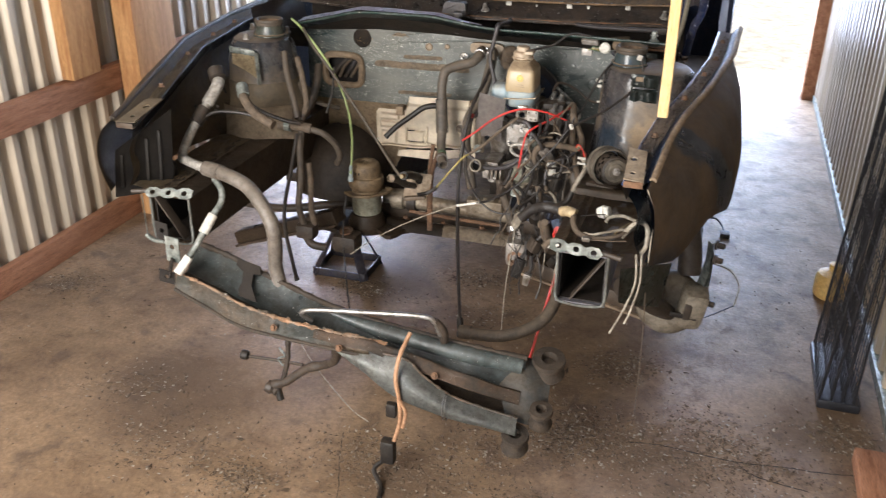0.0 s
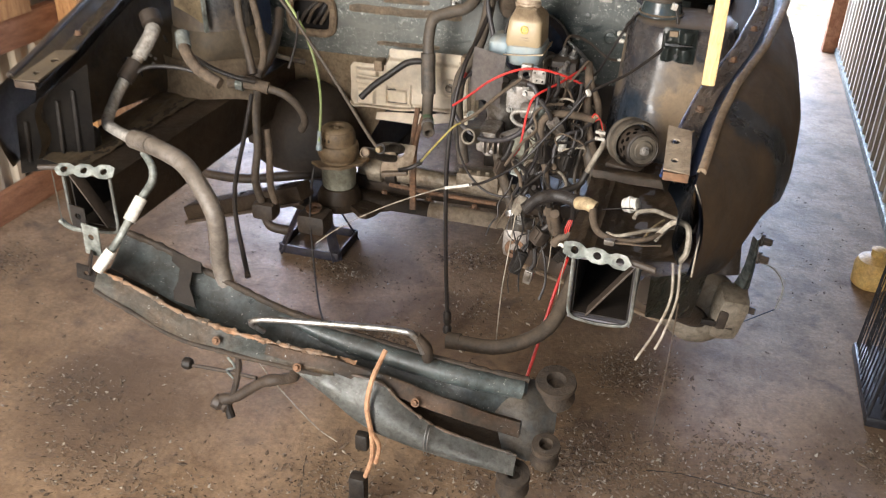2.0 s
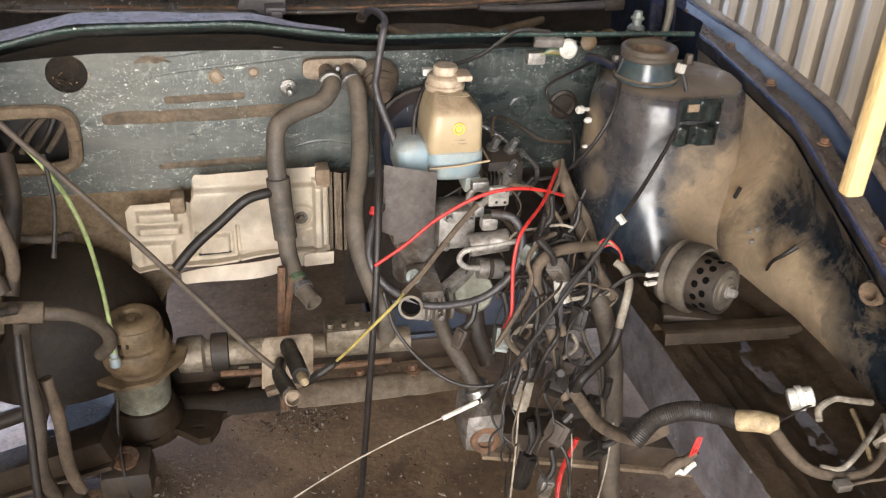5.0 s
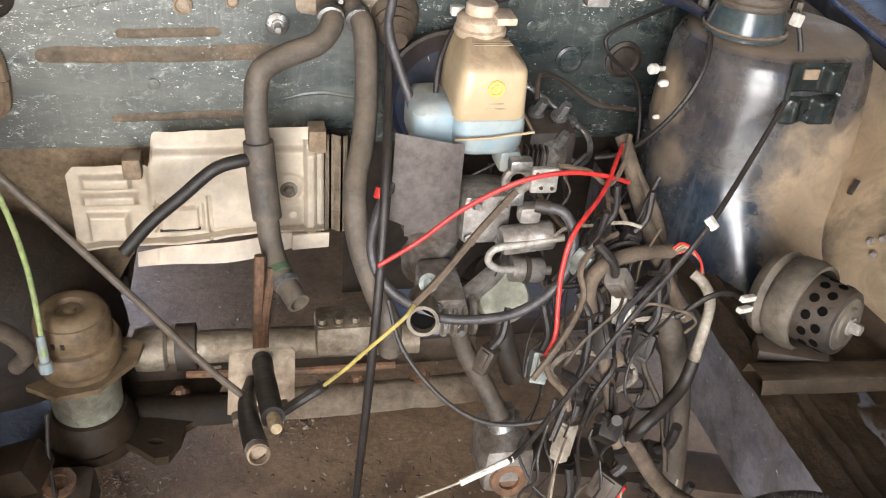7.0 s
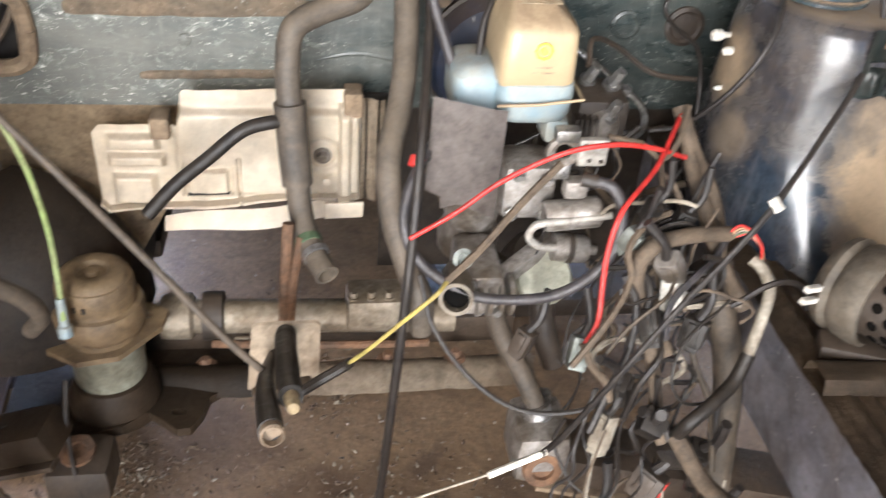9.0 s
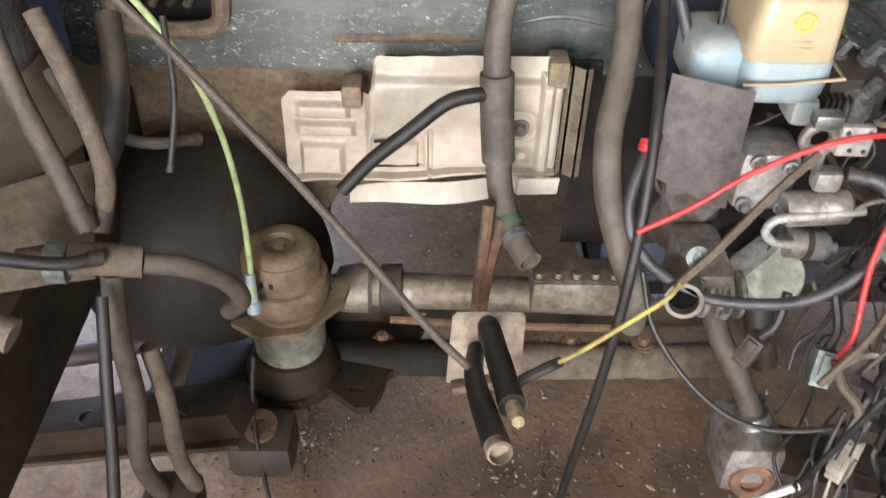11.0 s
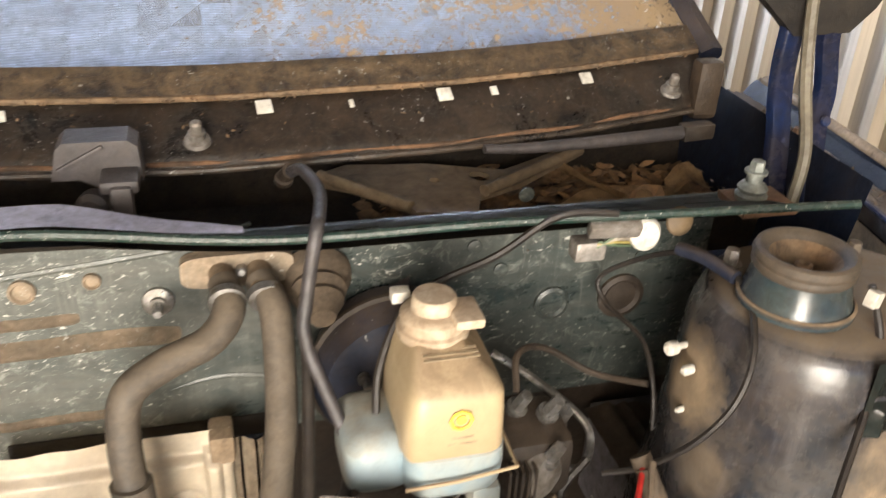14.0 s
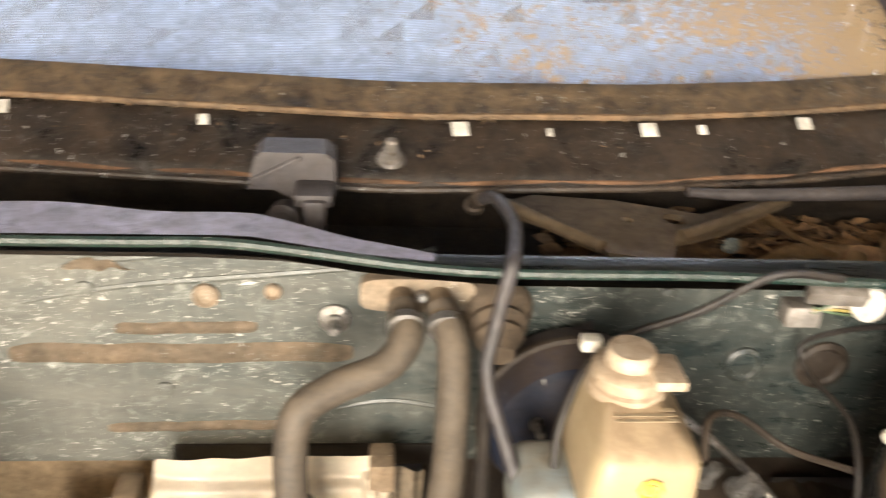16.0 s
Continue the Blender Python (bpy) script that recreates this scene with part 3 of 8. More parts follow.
def loft(lines, th=0.003, wob=0.0, nx=8, ny=4, freq=16):
    """A pressed sheet through lines that run along the beam, dented a little."""
    runs = [smooth_path(line, nx) for line in lines]
    cuts = [smooth_path([run[i] for run in runs], ny) for i in range(len(runs[0]))]

    def face(u, v):
        p = cuts[round(u * (len(cuts) - 1))][round(v * (len(cuts[0]) - 1))]
        return p + Vector((0, -0.6, 1)) * wob * noise.noise((p.x * freq, p.y * freq, p.z * freq))

    return grid(bmesh.new(), face, len(cuts) - 1, len(cuts[0]) - 1, th)


def ring2d(cx, cy, rx, ry=None, n=20, power=1.0):
    ry = ry or rx
    out = []
    for k in range(n):
        a = 2 * math.pi * k / n
        c, s = math.cos(a), math.sin(a)
        out.append((cx + rx * math.copysign(abs(c) ** power, c), cy + ry * math.copysign(abs(s) ** power, s)))
    return out


def bolt(bm, at, axis, r=0.008, h=0.006):
    lathe(bm, at, axis, ((r * 1.5, 0), (r * 1.5, h * 0.3), (r, h * 0.3)), 14)
    lathe(bm, Vector(at) + Vector(axis).normalized() * h * 0.3, axis, ((r, 0), (r, h * 0.8), (r * 0.85, h)), 6)
    return bm


def cable(name, label, pts, r, mat, category="cable", group="", seg=7, n=6, hollow=0.0):
    return tagged(part(name, tube(bmesh.new(), pts, r, seg, n, hollow), mat), label, category, group)


def lerp_table(table, y):
    """Straight-line reading of rows (y, value)."""
    if y <= table[0][0]:
        return table[0][1]
    for (a, va), (b, vb) in zip(table, table[1:]):
        if y <= b:
            return va + (vb - va) * (y - a) / (b - a)
    return table[-1][1]


# ---- shed ----
def corrugated(name, x, y0, y1, ztop, inward, mat):
    """A wall of corrugated sheets, each a piece of its own, with screws along the rails."""
    wall = tagged(new(name), kind="structure")
    wall["label"] = "corrugated galvanised sheet wall with raised ribs"
    pitch, step = 0.1, 1.0
    shape = ((0.0, 0.0), (0.34, 0.0), (0.46, 1.0), (0.72, 1.0), (0.84, 0.0))
    y, k = y0, 0
    while y < y1 - 0.01:
        end = min(y1, y + step)
        ys = [(y + (i + s) * pitch, d) for i in range(int(round((end - y) / pitch))) for s, d in shape] + [(end, 0.0)]
        bm = bmesh.new()
        faces_in, faces_out = ([[bm.verts.new((x + inward * 0.022 * d - inward * back, yy, z)) for z in (0.03, ztop)] for yy, d in ys] for back in (0.0, 0.003))
        for a, b in ((faces_in, 0), (faces_out, 1)):
            for p, q in zip(a, a[1:]):
                bm.faces.new((p[0], q[0], q[1], p[1]))
        for p, q in ((0, 0), (-1, -1)):
            bm.faces.new((faces_in[p][0], faces_in[p][1], faces_out[q][1], faces_out[q][0]))
        for j in (0, 1):
            for a, b, c, d in zip(faces_in, faces_in[1:], faces_out[1:], faces_out):
                bm.faces.new((a[j], b[j], c[j], d[j]))
        part("sheet", bm, mat, wall, smooth=False)
        y, k = end, k + 1
    return wall


slabs = ((-1.9, 1.6, -3.4, 3.3),)
floor = tagged(new("floor"), "dusty brown stained concrete slab floor with cracks", "floor", kind="structure")
for x0, x1, y0, y1 in slabs:
    part("slab", box(bmesh.new(), (x0, y0, -0.12), (x1, y1, 0.0), 0.0015), M_CONCRETE, floor)
CRACKS = (((0.66, -0.6), (0.75, -0.587), (0.94, -0.595), (1.06, -0.578), (1.19, -0.564), (1.33, -0.535)), ((0.94, -0.595), (0.99, -0.64), (1.12, -0.66)), ((-0.1, -0.8), (-0.07, -0.9), (-0.02, -1.02), (0.03, -1.2)))
for line in CRACKS:
    fine_line = smooth_path([(x + 0.006 * noise.noise((k * 3.1, x, 0)), y + 0.006 * noise.noise((k * 5.3, y, 2)), 0.0) for k, (x, y) in enumerate(line)], 9)
    bm = bmesh.new()
    left, right = [], []
    for k, p in enumerate(fine_line):
        w = 0.0022 * (1 + 0.8 * noise.noise((k * 0.7, 1, 4)))
        j = Vector((0.004 * noise.noise((k * 0.9, 0, 1)), 0.004 * noise.noise((k * 0.8, 5, 1)), 0.0006))
        left.append(bm.verts.new(p + j + Vector((0, w, 0))))
        right.append(bm.verts.new(p + j - Vector((w * 0.4, w, 0))))
    for a, b, c, d in zip(left, left[1:], right[1:], right):
        bm.faces.new((a, b, c, d))
    part("crack", bm, M_GRITSHADE, floor)
ground_bm = bmesh.new()
grid(ground_bm, lambda u, v: ((u - 0.5) * 400, (v - 0.5) * 400, -0.16 - 0.02 * math.sin(u * 40) * math.cos(v * 33)), 40, 40, 0)
tagged(part("ground", ground_bm, M_GROUND), "pale dry ground outside the shed", "ground", kind="structure")
apron_bm = box(bmesh.new(), (-3.0, 3.31, -0.2), (3.0, 9.0, -0.02), 0.01)
tagged(part("pavement", apron_bm, M_GROUND), "pale gravelly ground before the shed's open end", "ground", kind="structure")

corrugated("wall_left", -1.585, -3.1, 1.5, 2.45, 1, M_SHEET)
corrugated("wall_right", 1.365, -3.1, 3.1, 2.45, -1, M_SHEET)
roof_bm = box(bmesh.new(), (-2.0, -3.2, 2.45), (1.8, 3.3, 2.5), 0)
tagged(part("ceiling", roof_bm, M_ROOF, smooth=False), "plain sheet roof", "ceiling", kind="structure")


def timber(name, label, lo, hi, mat):
    bm = box(bmesh.new(), lo, hi, 0.004)
    return tagged(part(name, bm, mat), label, "timber", kind="structure")


timber("girt", "reddish pine girt rail nailed across the posts", (-1.565, -3.1, 0.545), (-1.525, 1.5, 0.65), M_WOODH)
timber("baseboard", "reddish pine skirt board along the floor", (-1.565, -3.1, 0.0), (-1.53, 1.5, 0.1), M_WOODH)
timber("post", "rough pine post with knots", (-1.56, 0.04, 0.652), (-1.505, 0.2, 2.45), M_WOOD)
timber("post", "rough pine post with knots", (-1.52, 0.33, 0.0), (-1.43, 0.6, 2.45), M_WOOD)
timber("post", "rough pine post with knots", (-1.56, -2.2, 0.0), (-1.45, -2.05, 2.45), M_WOOD)
timber("door_post", "grey timber post beside the open end", (1.27, 3.1, 0.0), (1.345, 3.2, 2.45), M_WOODH)
timber("girt", "pine rail behind the sheets", (1.385, -3.1, 0.9), (1.42, 3.1, 1.0), M_WOODH)
sill_bm = box(bmesh.new(), (1.335, -3.1, 0.0), (1.4, 3.1, 0.035), 0.004)
tagged(part("trim", sill_bm, M_WHITEMETAL), "thin metal base strip under the sheets", "trim", kind="structure")

# ---- car body ----
car = thing("car", "dark green car with stripped engine bay, front end removed", "car")
LIP = ((-0.5, 0.965), (-0.40, 0.988), (-0.30, 1.012), (-0.06, 1.012), (0.02, 0.998), (0.12, 0.987), (0.64, 0.985))
LIP_Y = ((-0.5, -0.12), (0.3, -0.108), (0.64, -0.128))

# firewall: flat lower panel with its two openings, then a forward-leaning top
fw_hole = ring2d(-0.338, 0.906, 0.031, n=22)
fw_window = ring2d(-0.405, 0.8, 0.057, 0.042, 24, 0.5)
outer = [(-0.53, 0.70), (0.58, 0.70), (0.58, 0.938), (-0.53, 0.938)]
bm = plate(bmesh.new(), outer, (fw_hole, fw_window), lambda a, b, d: (a, d, b), 0.004)
part("firewall", bm, M_FIREWALL, car, "speckled dusty green firewall panel")


def fw_top(u, v):
    x = -0.53 + 1.11 * u
    ly, lz = lerp_table(LIP_Y, x), lerp_table(LIP, x)
    s = v ** 0.8
    return (x, ly * s * (0.55 + 0.45 * v), 0.938 + (lz - 0.938) * (v ** 1.2))


part("firewall_top", grid(bmesh.new(), fw_top, 44, 8, 0.003), M_FIREWALL, car)
part("seam_lip", tube(bmesh.new(), [(x, lerp_table(LIP_Y, x) - 0.004, lerp_table(LIP, x)) for x in np.linspace(-0.5, 0.64, 20)], 0.0042, 8, 3), M_LIPGREEN, car, "folded green seam lip")
# Flange coloured as if it mirrored the sky.
part("lip_flange", grid(bmesh.new(), lambda u, v: (-0.5 + 0.58 * u, lerp_table(LIP_Y, -0.5 + 0.58 * u) - 0.003 + 0.048 * v * (1 - 0.75 * u ** 3) * (1 + 0.25 * noise.noise((u * 7, 0, 3))), lerp_table(LIP, -0.5 + 0.58 * u) + 0.0055 + 0.005 * v * (1 - u)), 30, 3, 0.002), M_LIPSKY, car, "flat flange with violet sky sheen in its colour")
for z, x0, x1, hgt in ((0.829, -0.3, 0.02, 0.024), (0.857, -0.2, -0.07, 0.014), (0.742, -0.22, -0.04, 0.013)):
    def swage(u, v):
        end = min(1.0, min(u, 1 - u) * 14)
        wave = 0.002 * noise.noise((u * 9, z * 50, 1))
        return (x0 + (x1 - x0) * u, 0.0005 - 0.0026 * math.sin(math.pi * v) ** 0.6 * end ** 0.5, z + (v - 0.5) * hgt * (0.75 + 0.25 * end) + wave + 0.004 * u)

    part("pressed_ridge", grid(bmesh.new(), swage, 40, 8, 0.001), M_RIDGE, car, "dust-filled pressed ridge")
for pts in (((-0.3, 0.878), (-0.24, 0.893), (-0.17, 0.905), (-0.1, 0.912), (-0.02, 0.92), (0.04, 0.928), (0.09, 0.945)),
            ((-0.26, 0.936), (-0.2, 0.93), (-0.14, 0.936), (-0.1, 0.942)), ((0.0, 0.765), (0.05, 0.775), (0.1, 0.768), (0.14, 0.757)),
            ((0.24, 0.93), (0.32, 0.922), (0.4, 0.928), (0.48, 0.918))):
    part("crease", tube(bmesh.new(), [(x, 0.002, z) for x, z in pts], 0.0042, 8, 6, radii=lambda q: 0.5 + 0.5 * math.sin(math.pi * q)), M_FIREWALL, car)
part("bare_patch", grid(bmesh.new(), lambda u, v: (-0.235 + 0.06 * u, -0.0022 - 0.001 * noise.noise((u * 6, v * 3, 0)), 0.921 + 0.012 * v * math.sin(math.pi * min(1, u + 0.1)) + 0.006 * noise.noise((u * 5, 0, 2))), 14, 4, 0.001), M_PALEBEAM, car, "pale scraped patch")
bm = bmesh.new()
tube(bm, [(a, -0.006, b) for a, b in ring2d(-0.405, 0.8, 0.064, 0.049, 14, 0.5)] + [(-0.341, -0.006, 0.8)], 0.011, 8, 3)
part("window_rim", bm, M_TAN, car, "thick dusty rim round the opening")
part("stud", bolt(lathe(bmesh.new(), (0, -0.001, 0.872), (0, -1, 0), ((0.015, 0), (0.015, 0.003), (0.012, 0.005))), (0, -0.005, 0.872), (0, -1, 0), 0.005, 0.016), M_STEEL, car)
for x, z, r in ((0.401, 0.822, 0.02), (0.482, 0.822, 0.027), (-0.115, 0.895, 0.012), (-0.055, 0.9, 0.008)):
    part("grommet", lathe(bmesh.new(), (x, 0.0, z), (0, -1, 0), ((r, 0), (r, 0.004), (r * 0.8, 0.006), (r * 0.65, 0.003), (0.2 * r, 0.004))), M_DIRTY if r > 0.022 else M_FIREWALL if r > 0.015 else M_RIDGE, car)
part("heater_box", box(bmesh.new(), (-0.5, 0.035, 0.72), (-0.28, 0.3, 0.855), 0.02), M_BLACK, car, "black heater box behind the opening")
for k in range(4):
    part("inner_lead", tube(bmesh.new(), [(-0.45 + 0.02 * k, 0.02, 0.77), (-0.43 + 0.022 * k, 0.012, 0.8 + 0.008 * (k % 2)), (-0.4 + 0.015 * k, 0.02, 0.83)], 0.005, 7), M_LOOM if k % 2 else M_DIRTY, car)
for x, z in ((0.31, 0.9), (0.34, 0.87), (-0.22, 0.9), (0.5, 0.87), (0.36, 0.955), (-0.16, 0.79)):
    part("plug", lathe(bmesh.new(), (x, -0.001, z), (0, -1, 0), ((0.008, 0), (0.008, 0.002), (0.005, 0.003), (0, 0.003)), 14), M_FIREWALL, car)
# lower firewall, toe panel left and right of the tunnel mouth
part("toe_panel", grid(bmesh.new(), lambda u, v: (-0.53 + 0.27 * u + 0.16 * u * v, 0.02 - 0.015 * v, 0.44 + 0.285 * v), 10, 8, 0.004), M_TOE, car, "tan dusty toe panel")
part("toe_panel", grid(bmesh.new(), lambda u, v: (0.09 + 0.5 * u, 0.02 - 0.012 * v, 0.42 + 0.28 * v), 10, 8, 0.004), M_DIRTY, car)
part("tunnel_brow", box(bmesh.new(), (-0.16, -0.004, 0.695), (0.11, 0.03, 0.722), 0.006), M_BLACK, car)
part("wheelhouse", grid(bmesh.new(), lambda u, v: (-0.4 + 0.17 * math.cos(math.pi * u) * math.sin(0.08 + 1.49 * v), -0.03 - 0.17 * math.sin(math.pi * u) * math.sin(0.08 + 1.49 * v), 0.42 + 0.21 * math.cos(0.08 + 1.49 * v)), 24, 14, 0.004), M_DIRTY, car, "rounded dark wheelhouse")

# cowl trough, windscreen base
TROUGH = ((-0.1, 0.984), (-0.06, 0.961), (0.0, 0.934), (0.012, 0.86), (0.1, 0.85), (0.19, 0.87), (0.2, 1.0))


def trough(u, v):
    a = v * 6
    i = min(5, int(a))
    f = a - i
    x = -0.6 + 1.24 * u
    sink = (lerp_table(LIP, x) - 1.003) * max(0.0, 1 - a / 3)
    return (x, TROUGH[i][0] + (TROUGH[i + 1][0] - TROUGH[i][0]) * f, TROUGH[i][1] + (TROUGH[i + 1][1] - TROUGH[i][1]) * f + sink)


# Near-black colour gives the trough the shade of a deeper recess.
part("cowl_trough", grid(bmesh.new(), trough, 20, 12, 0.003), M_GRITSHADE, car, "cowl trough full of leaves, coloured dark for shade")
COWL_Y = ((-0.7, 0.16), (-0.4, 0.08), (0.05, 0.042), (0.3, 0.058), (0.45, 0.085), (0.64, 0.135))


def cowl(u, v):
    x = -0.66 + 1.3 * u
    y = lerp_table(COWL_Y, x)
    prof = ((0.0, 0.982), (0.004, 0.995), (0.014, 1.003), (0.04, 1.022), (0.055, 1.03))
    a = v * 4
    i = min(3, int(a))
    f = a - i
    return (x, y + prof[i][0] + (prof[i + 1][0] - prof[i][0]) * f, prof[i][1] + (prof[i + 1][1] - prof[i][1]) * f)


part("cowl_panel", grid(bmesh.new(), cowl, 50, 8, 0.003), M_COWL, car, "grimy black cowl strip")
part("rust_line", tube(bmesh.new(), [(x, lerp_table(COWL_Y, x) + 0.004, 0.9885 + 0.0008 * math.sin(40 * x)) for x in np.linspace(-0.3, 0.63, 40)], 0.003, 7, 2, radii=lambda q: 0.6 + 0.5 * abs(math.sin(23 * q))), M_RUST, car, "rusty seam under the cowl strip")
part("cowl_bead", tube(bmesh.new(), [(x, lerp_table(COWL_Y, x) - 0.001, 0.983) for x in np.linspace(-0.66, 0.64, 40)], 0.0034, 8, 3, radii=lambda q: 1 + 0.2 * noise.noise((q * 60, 2, 0))), M_COWL, car, "dark rolled lower edge of the cowl")
part("glass_seal", tube(bmesh.new(), [(x, lerp_table(COWL_Y, x) + 0.058, 1.033) for x in np.linspace(-0.66, 0.64, 24)], 0.0035, 8, 3), M_SEAL, car)
for x, s in ((0.114, 1), (0.299, 1), (0.355, 0.5), (0.47, 0.9), (-0.124, 0.6), (-0.31, 0.9), (0.2, 0.3)):
    y = lerp_table(COWL_Y, x) + 0.04
    part("clip", box(bmesh.new(), (-0.008 * s, -0.006, 0), (0.008 * s, 0.009 * s, 0.0025), 0.001, pose(x, y, 1.025, 38, 0, 8)), M_WHITE, car, "white trim clip")


def screen(u, v):
    x = -0.64 + 1.28 * u
    y0 = lerp_table(COWL_Y, x) + 0.056
    k = 1 - 0.16 * v
    return (x * k, y0 + 0.6 * v - 0.1 * v * v * 0, 1.034 + 0.4 * v - 0.05 * v * v)


part("windscreen", grid(bmesh.new(), screen, 40, 24, 0.004), M_GLASS, car, "mud-spotted windscreen").visible_shadow = False
part("frit_band", grid(bmesh.new(), lambda u, v: Vector(screen(u, 0.05 * v)) + Vector((0, -0.002, 0.004)), 40, 2, 0.001), M_FRIT, car)
part("sunshade", grid(bmesh.new(), lambda u, v: Vector(screen(0.02 + 0.96 * u, 0.04 + 0.6 * v)) + Vector((0, 0.03, -0.028)), 30, 10, 0.002), M_SHADE, car, "blue mesh sunshade behind the glass")

part("shade_hoop", tube(bmesh.new(), [Vector(screen(0.03 + 0.2 * math.sin(math.pi * k / 12), 0.1 + 0.035 * k)) + Vector((0, 0.027, -0.024)) for k in range(13)], 0.004, 7, 4), M_BLUEHOSE, car, "sprung hoop of the sunshade")
part("corner_block", box(bmesh.new(), (0.606, 0.12, 0.972), (0.638, 0.145, 1.042), 0.008), M_XMEM, car, "brown dirty corner block")
# strut towers
def scaled(k, *profile):
    return [(r * k, h * k) for r, h in profile]


def tower(sx, cx):
    rows = ((0.66, 0.13), (0.69, 0.126), (0.72, 0.1225), (0.75, 0.119), (0.8, 0.114), (0.84, 0.1108), (0.88, 0.1076), (0.905, 0.1055), (0.918, 0.103), (0.927, 0.1), (0.934, 0.0955), (0.939, 0.089), (0.942, 0.08), (0.944, 0.066), (0.945, 0.03), (0.945, 0.0)) if sx > 0 else ((0.66, 0.118), (0.68, 0.116), (0.7, 0.114), (0.72, 0.112), (0.74, 0.11), (0.77, 0.108), (0.81, 0.106), (0.86, 0.105), (0.885, 0.1035), (0.905, 0.1), (0.92, 0.094), (0.932, 0.085), (0.94, 0.073), (0.944, 0.058), (0.945, 0.03), (0.945, 0.0))

    def skin(u, v):
        k = min(len(rows) - 2, int(v * (len(rows) - 1)))
        f = v * (len(rows) - 1) - k
        z = rows[k][0] + (rows[k + 1][0] - rows[k][0]) * f
        r = rows[k][1] + (rows[k + 1][1] - rows[k][1]) * f
        a = 2 * math.pi * u
        flare = max(0.0, math.cos(a + 0.75)) * min(1.0, max(0.0, (0.8 - z) / 0.14)) ** 1.7
        r += 0.11 * flare + 0.0015 * noise.noise((5 * math.cos(a), 5 * math.sin(a), 14 * z))
        wide = 0.03 * min(1.0, max(0.0, 2.2 * math.cos(a))) * min(1.0, r / 0.06) if sx > 0 else 0.0
        return (cx + sx * (r * math.cos(a) + wide), -0.2 + r * math.sin(a), z)

    t = part("strut_tower", grid(bmesh.new(), skin, 96, 45, 0), M_TOWER, car, "dusty green strut tower")
    rx = cx - 0.037 * sx
    part("mount_ring", lathe(bmesh.new(), (rx, -0.215, 0.945), (0, 0, 1), scaled(0.87, (0.056, 0), (0.056, 0.004), (0.053, 0.006), (0.0515, 0.009), (0.0495, 0.018), (0.0455, 0.035), (0.0455, 0.037)), 44, False), M_RING if sx > 0 else M_PAINT, t, "blue-green pressed ring")
    part("rim", lathe(bmesh.new(), (rx, -0.215, 0.945), (0, 0, 1), scaled(0.87, (0.044, 0.036), (0.047, 0.0365), (0.049, 0.04), (0.0485, 0.0435), (0.0475, 0.045), (0.049, 0.047), (0.0495, 0.051), (0.0475, 0.0555), (0.0435, 0.057), (0.039, 0.0555), (0.0345, 0.051), (0.033, 0.046)), 44, False), M_RUBBER, t, "dusty black rolled rim")
    part("seat_groove", lathe(bmesh.new(), (rx, -0.215, 0.945), (0, 0, 1), scaled(0.87, (0.0535, 0.0055), (0.0565, 0.007), (0.0535, 0.0085)), 40, False), M_TAN, t)
    part("cup", lathe(bmesh.new(), (rx, -0.215, 0.945), (0, 0, 1), scaled(0.87, (0.034, 0.049), (0.031, 0.045), (0.027, 0.037), (0.024, 0.022), (0.018, 0.015), (0.011, 0.015), (0.009, 0.018), (0.0085, 0.04), (0.0055, 0.042), (0.005, 0.036), (0, 0.036)), 40, False), M_SEAL, t, "rusty strut cup")
    for a in (0.6, 2.4) if sx > 0 else (0.6, 2.4, 4.6):
        part("tower_bolt", bolt(bmesh.new(), (cx + 0.078 * math.cos(a), -0.2 + 0.078 * math.sin(a), 0.941), (0, 0, 1), 0.007, 0.014), M_CAST, t)
    return t


def skirt(cx):
    """The flared foot of the tower over the wheelhouse."""
    part("tower_skirt", lathe(bmesh.new(), (cx, -0.2, 0.74), (0, 0, 1), ((0.152, 0.0), (0.156, 0.006), (0.15, 0.014), (0.135, 0.026), (0.118, 0.045), (0.108, 0.075)), 48, False), M_LSHADED, car, "flared brown tower foot")
    part("wheelhouse_top", grid(bmesh.new(), lambda u, v: (cx - 0.15 + 0.33 * u, -0.33 - 0.06 * v + 0.05 * math.sin(math.pi * u) * (v - 1) + 0.03 * (2 * u - 1) ** 2, 0.765 - 0.09 * v + 0.004 * math.sin(9 * u)), 20, 8, 0.003), M_BROWNPANEL, car, "tan dusty wheelhouse panel")


tower(1, 0.562)
skirt(-0.585)
tower(-1, -0.585)

# fenders: crest line, then outer skin
CREST_X = ((-0.89, 0.648), (-0.7, 0.668), (-0.58, 0.69), (-0.38, 0.74), (-0.05, 0.785), (0.3, 0.8))
CREST_Z = ((-0.89, 0.858), (-0.8, 0.876), (-0.7, 0.9), (-0.58, 0.925), (-0.38, 0.95), (-0.05, 0.957), (0.3, 0.965))
LOW_X = ((-0.89, 0.664), (-0.78, 0.728), (-0.66, 0.775), (-0.494, 0.823), (-0.4, 0.83), (-0.1, 0.8), (0.0, 0.765), (0.3, 0.755))
LOW_Z = ((-0.89, 0.682), (-0.8, 0.662), (-0.74, 0.678), (-0.66, 0.708), (-0.6, 0.7), (-0.494, 0.675), (-0.42, 0.7), (-0.25, 0.77), (0.0, 0.76), (0.12, 0.66), (0.22, 0.5), (0.3, 0.3))

APRON_X = ((-0.84, 0.645), (-0.7, 0.668), (-0.52, 0.665), (-0.42, 0.64), (-0.34, 0.612), (-0.1, 0.6), (0.02, 0.595))


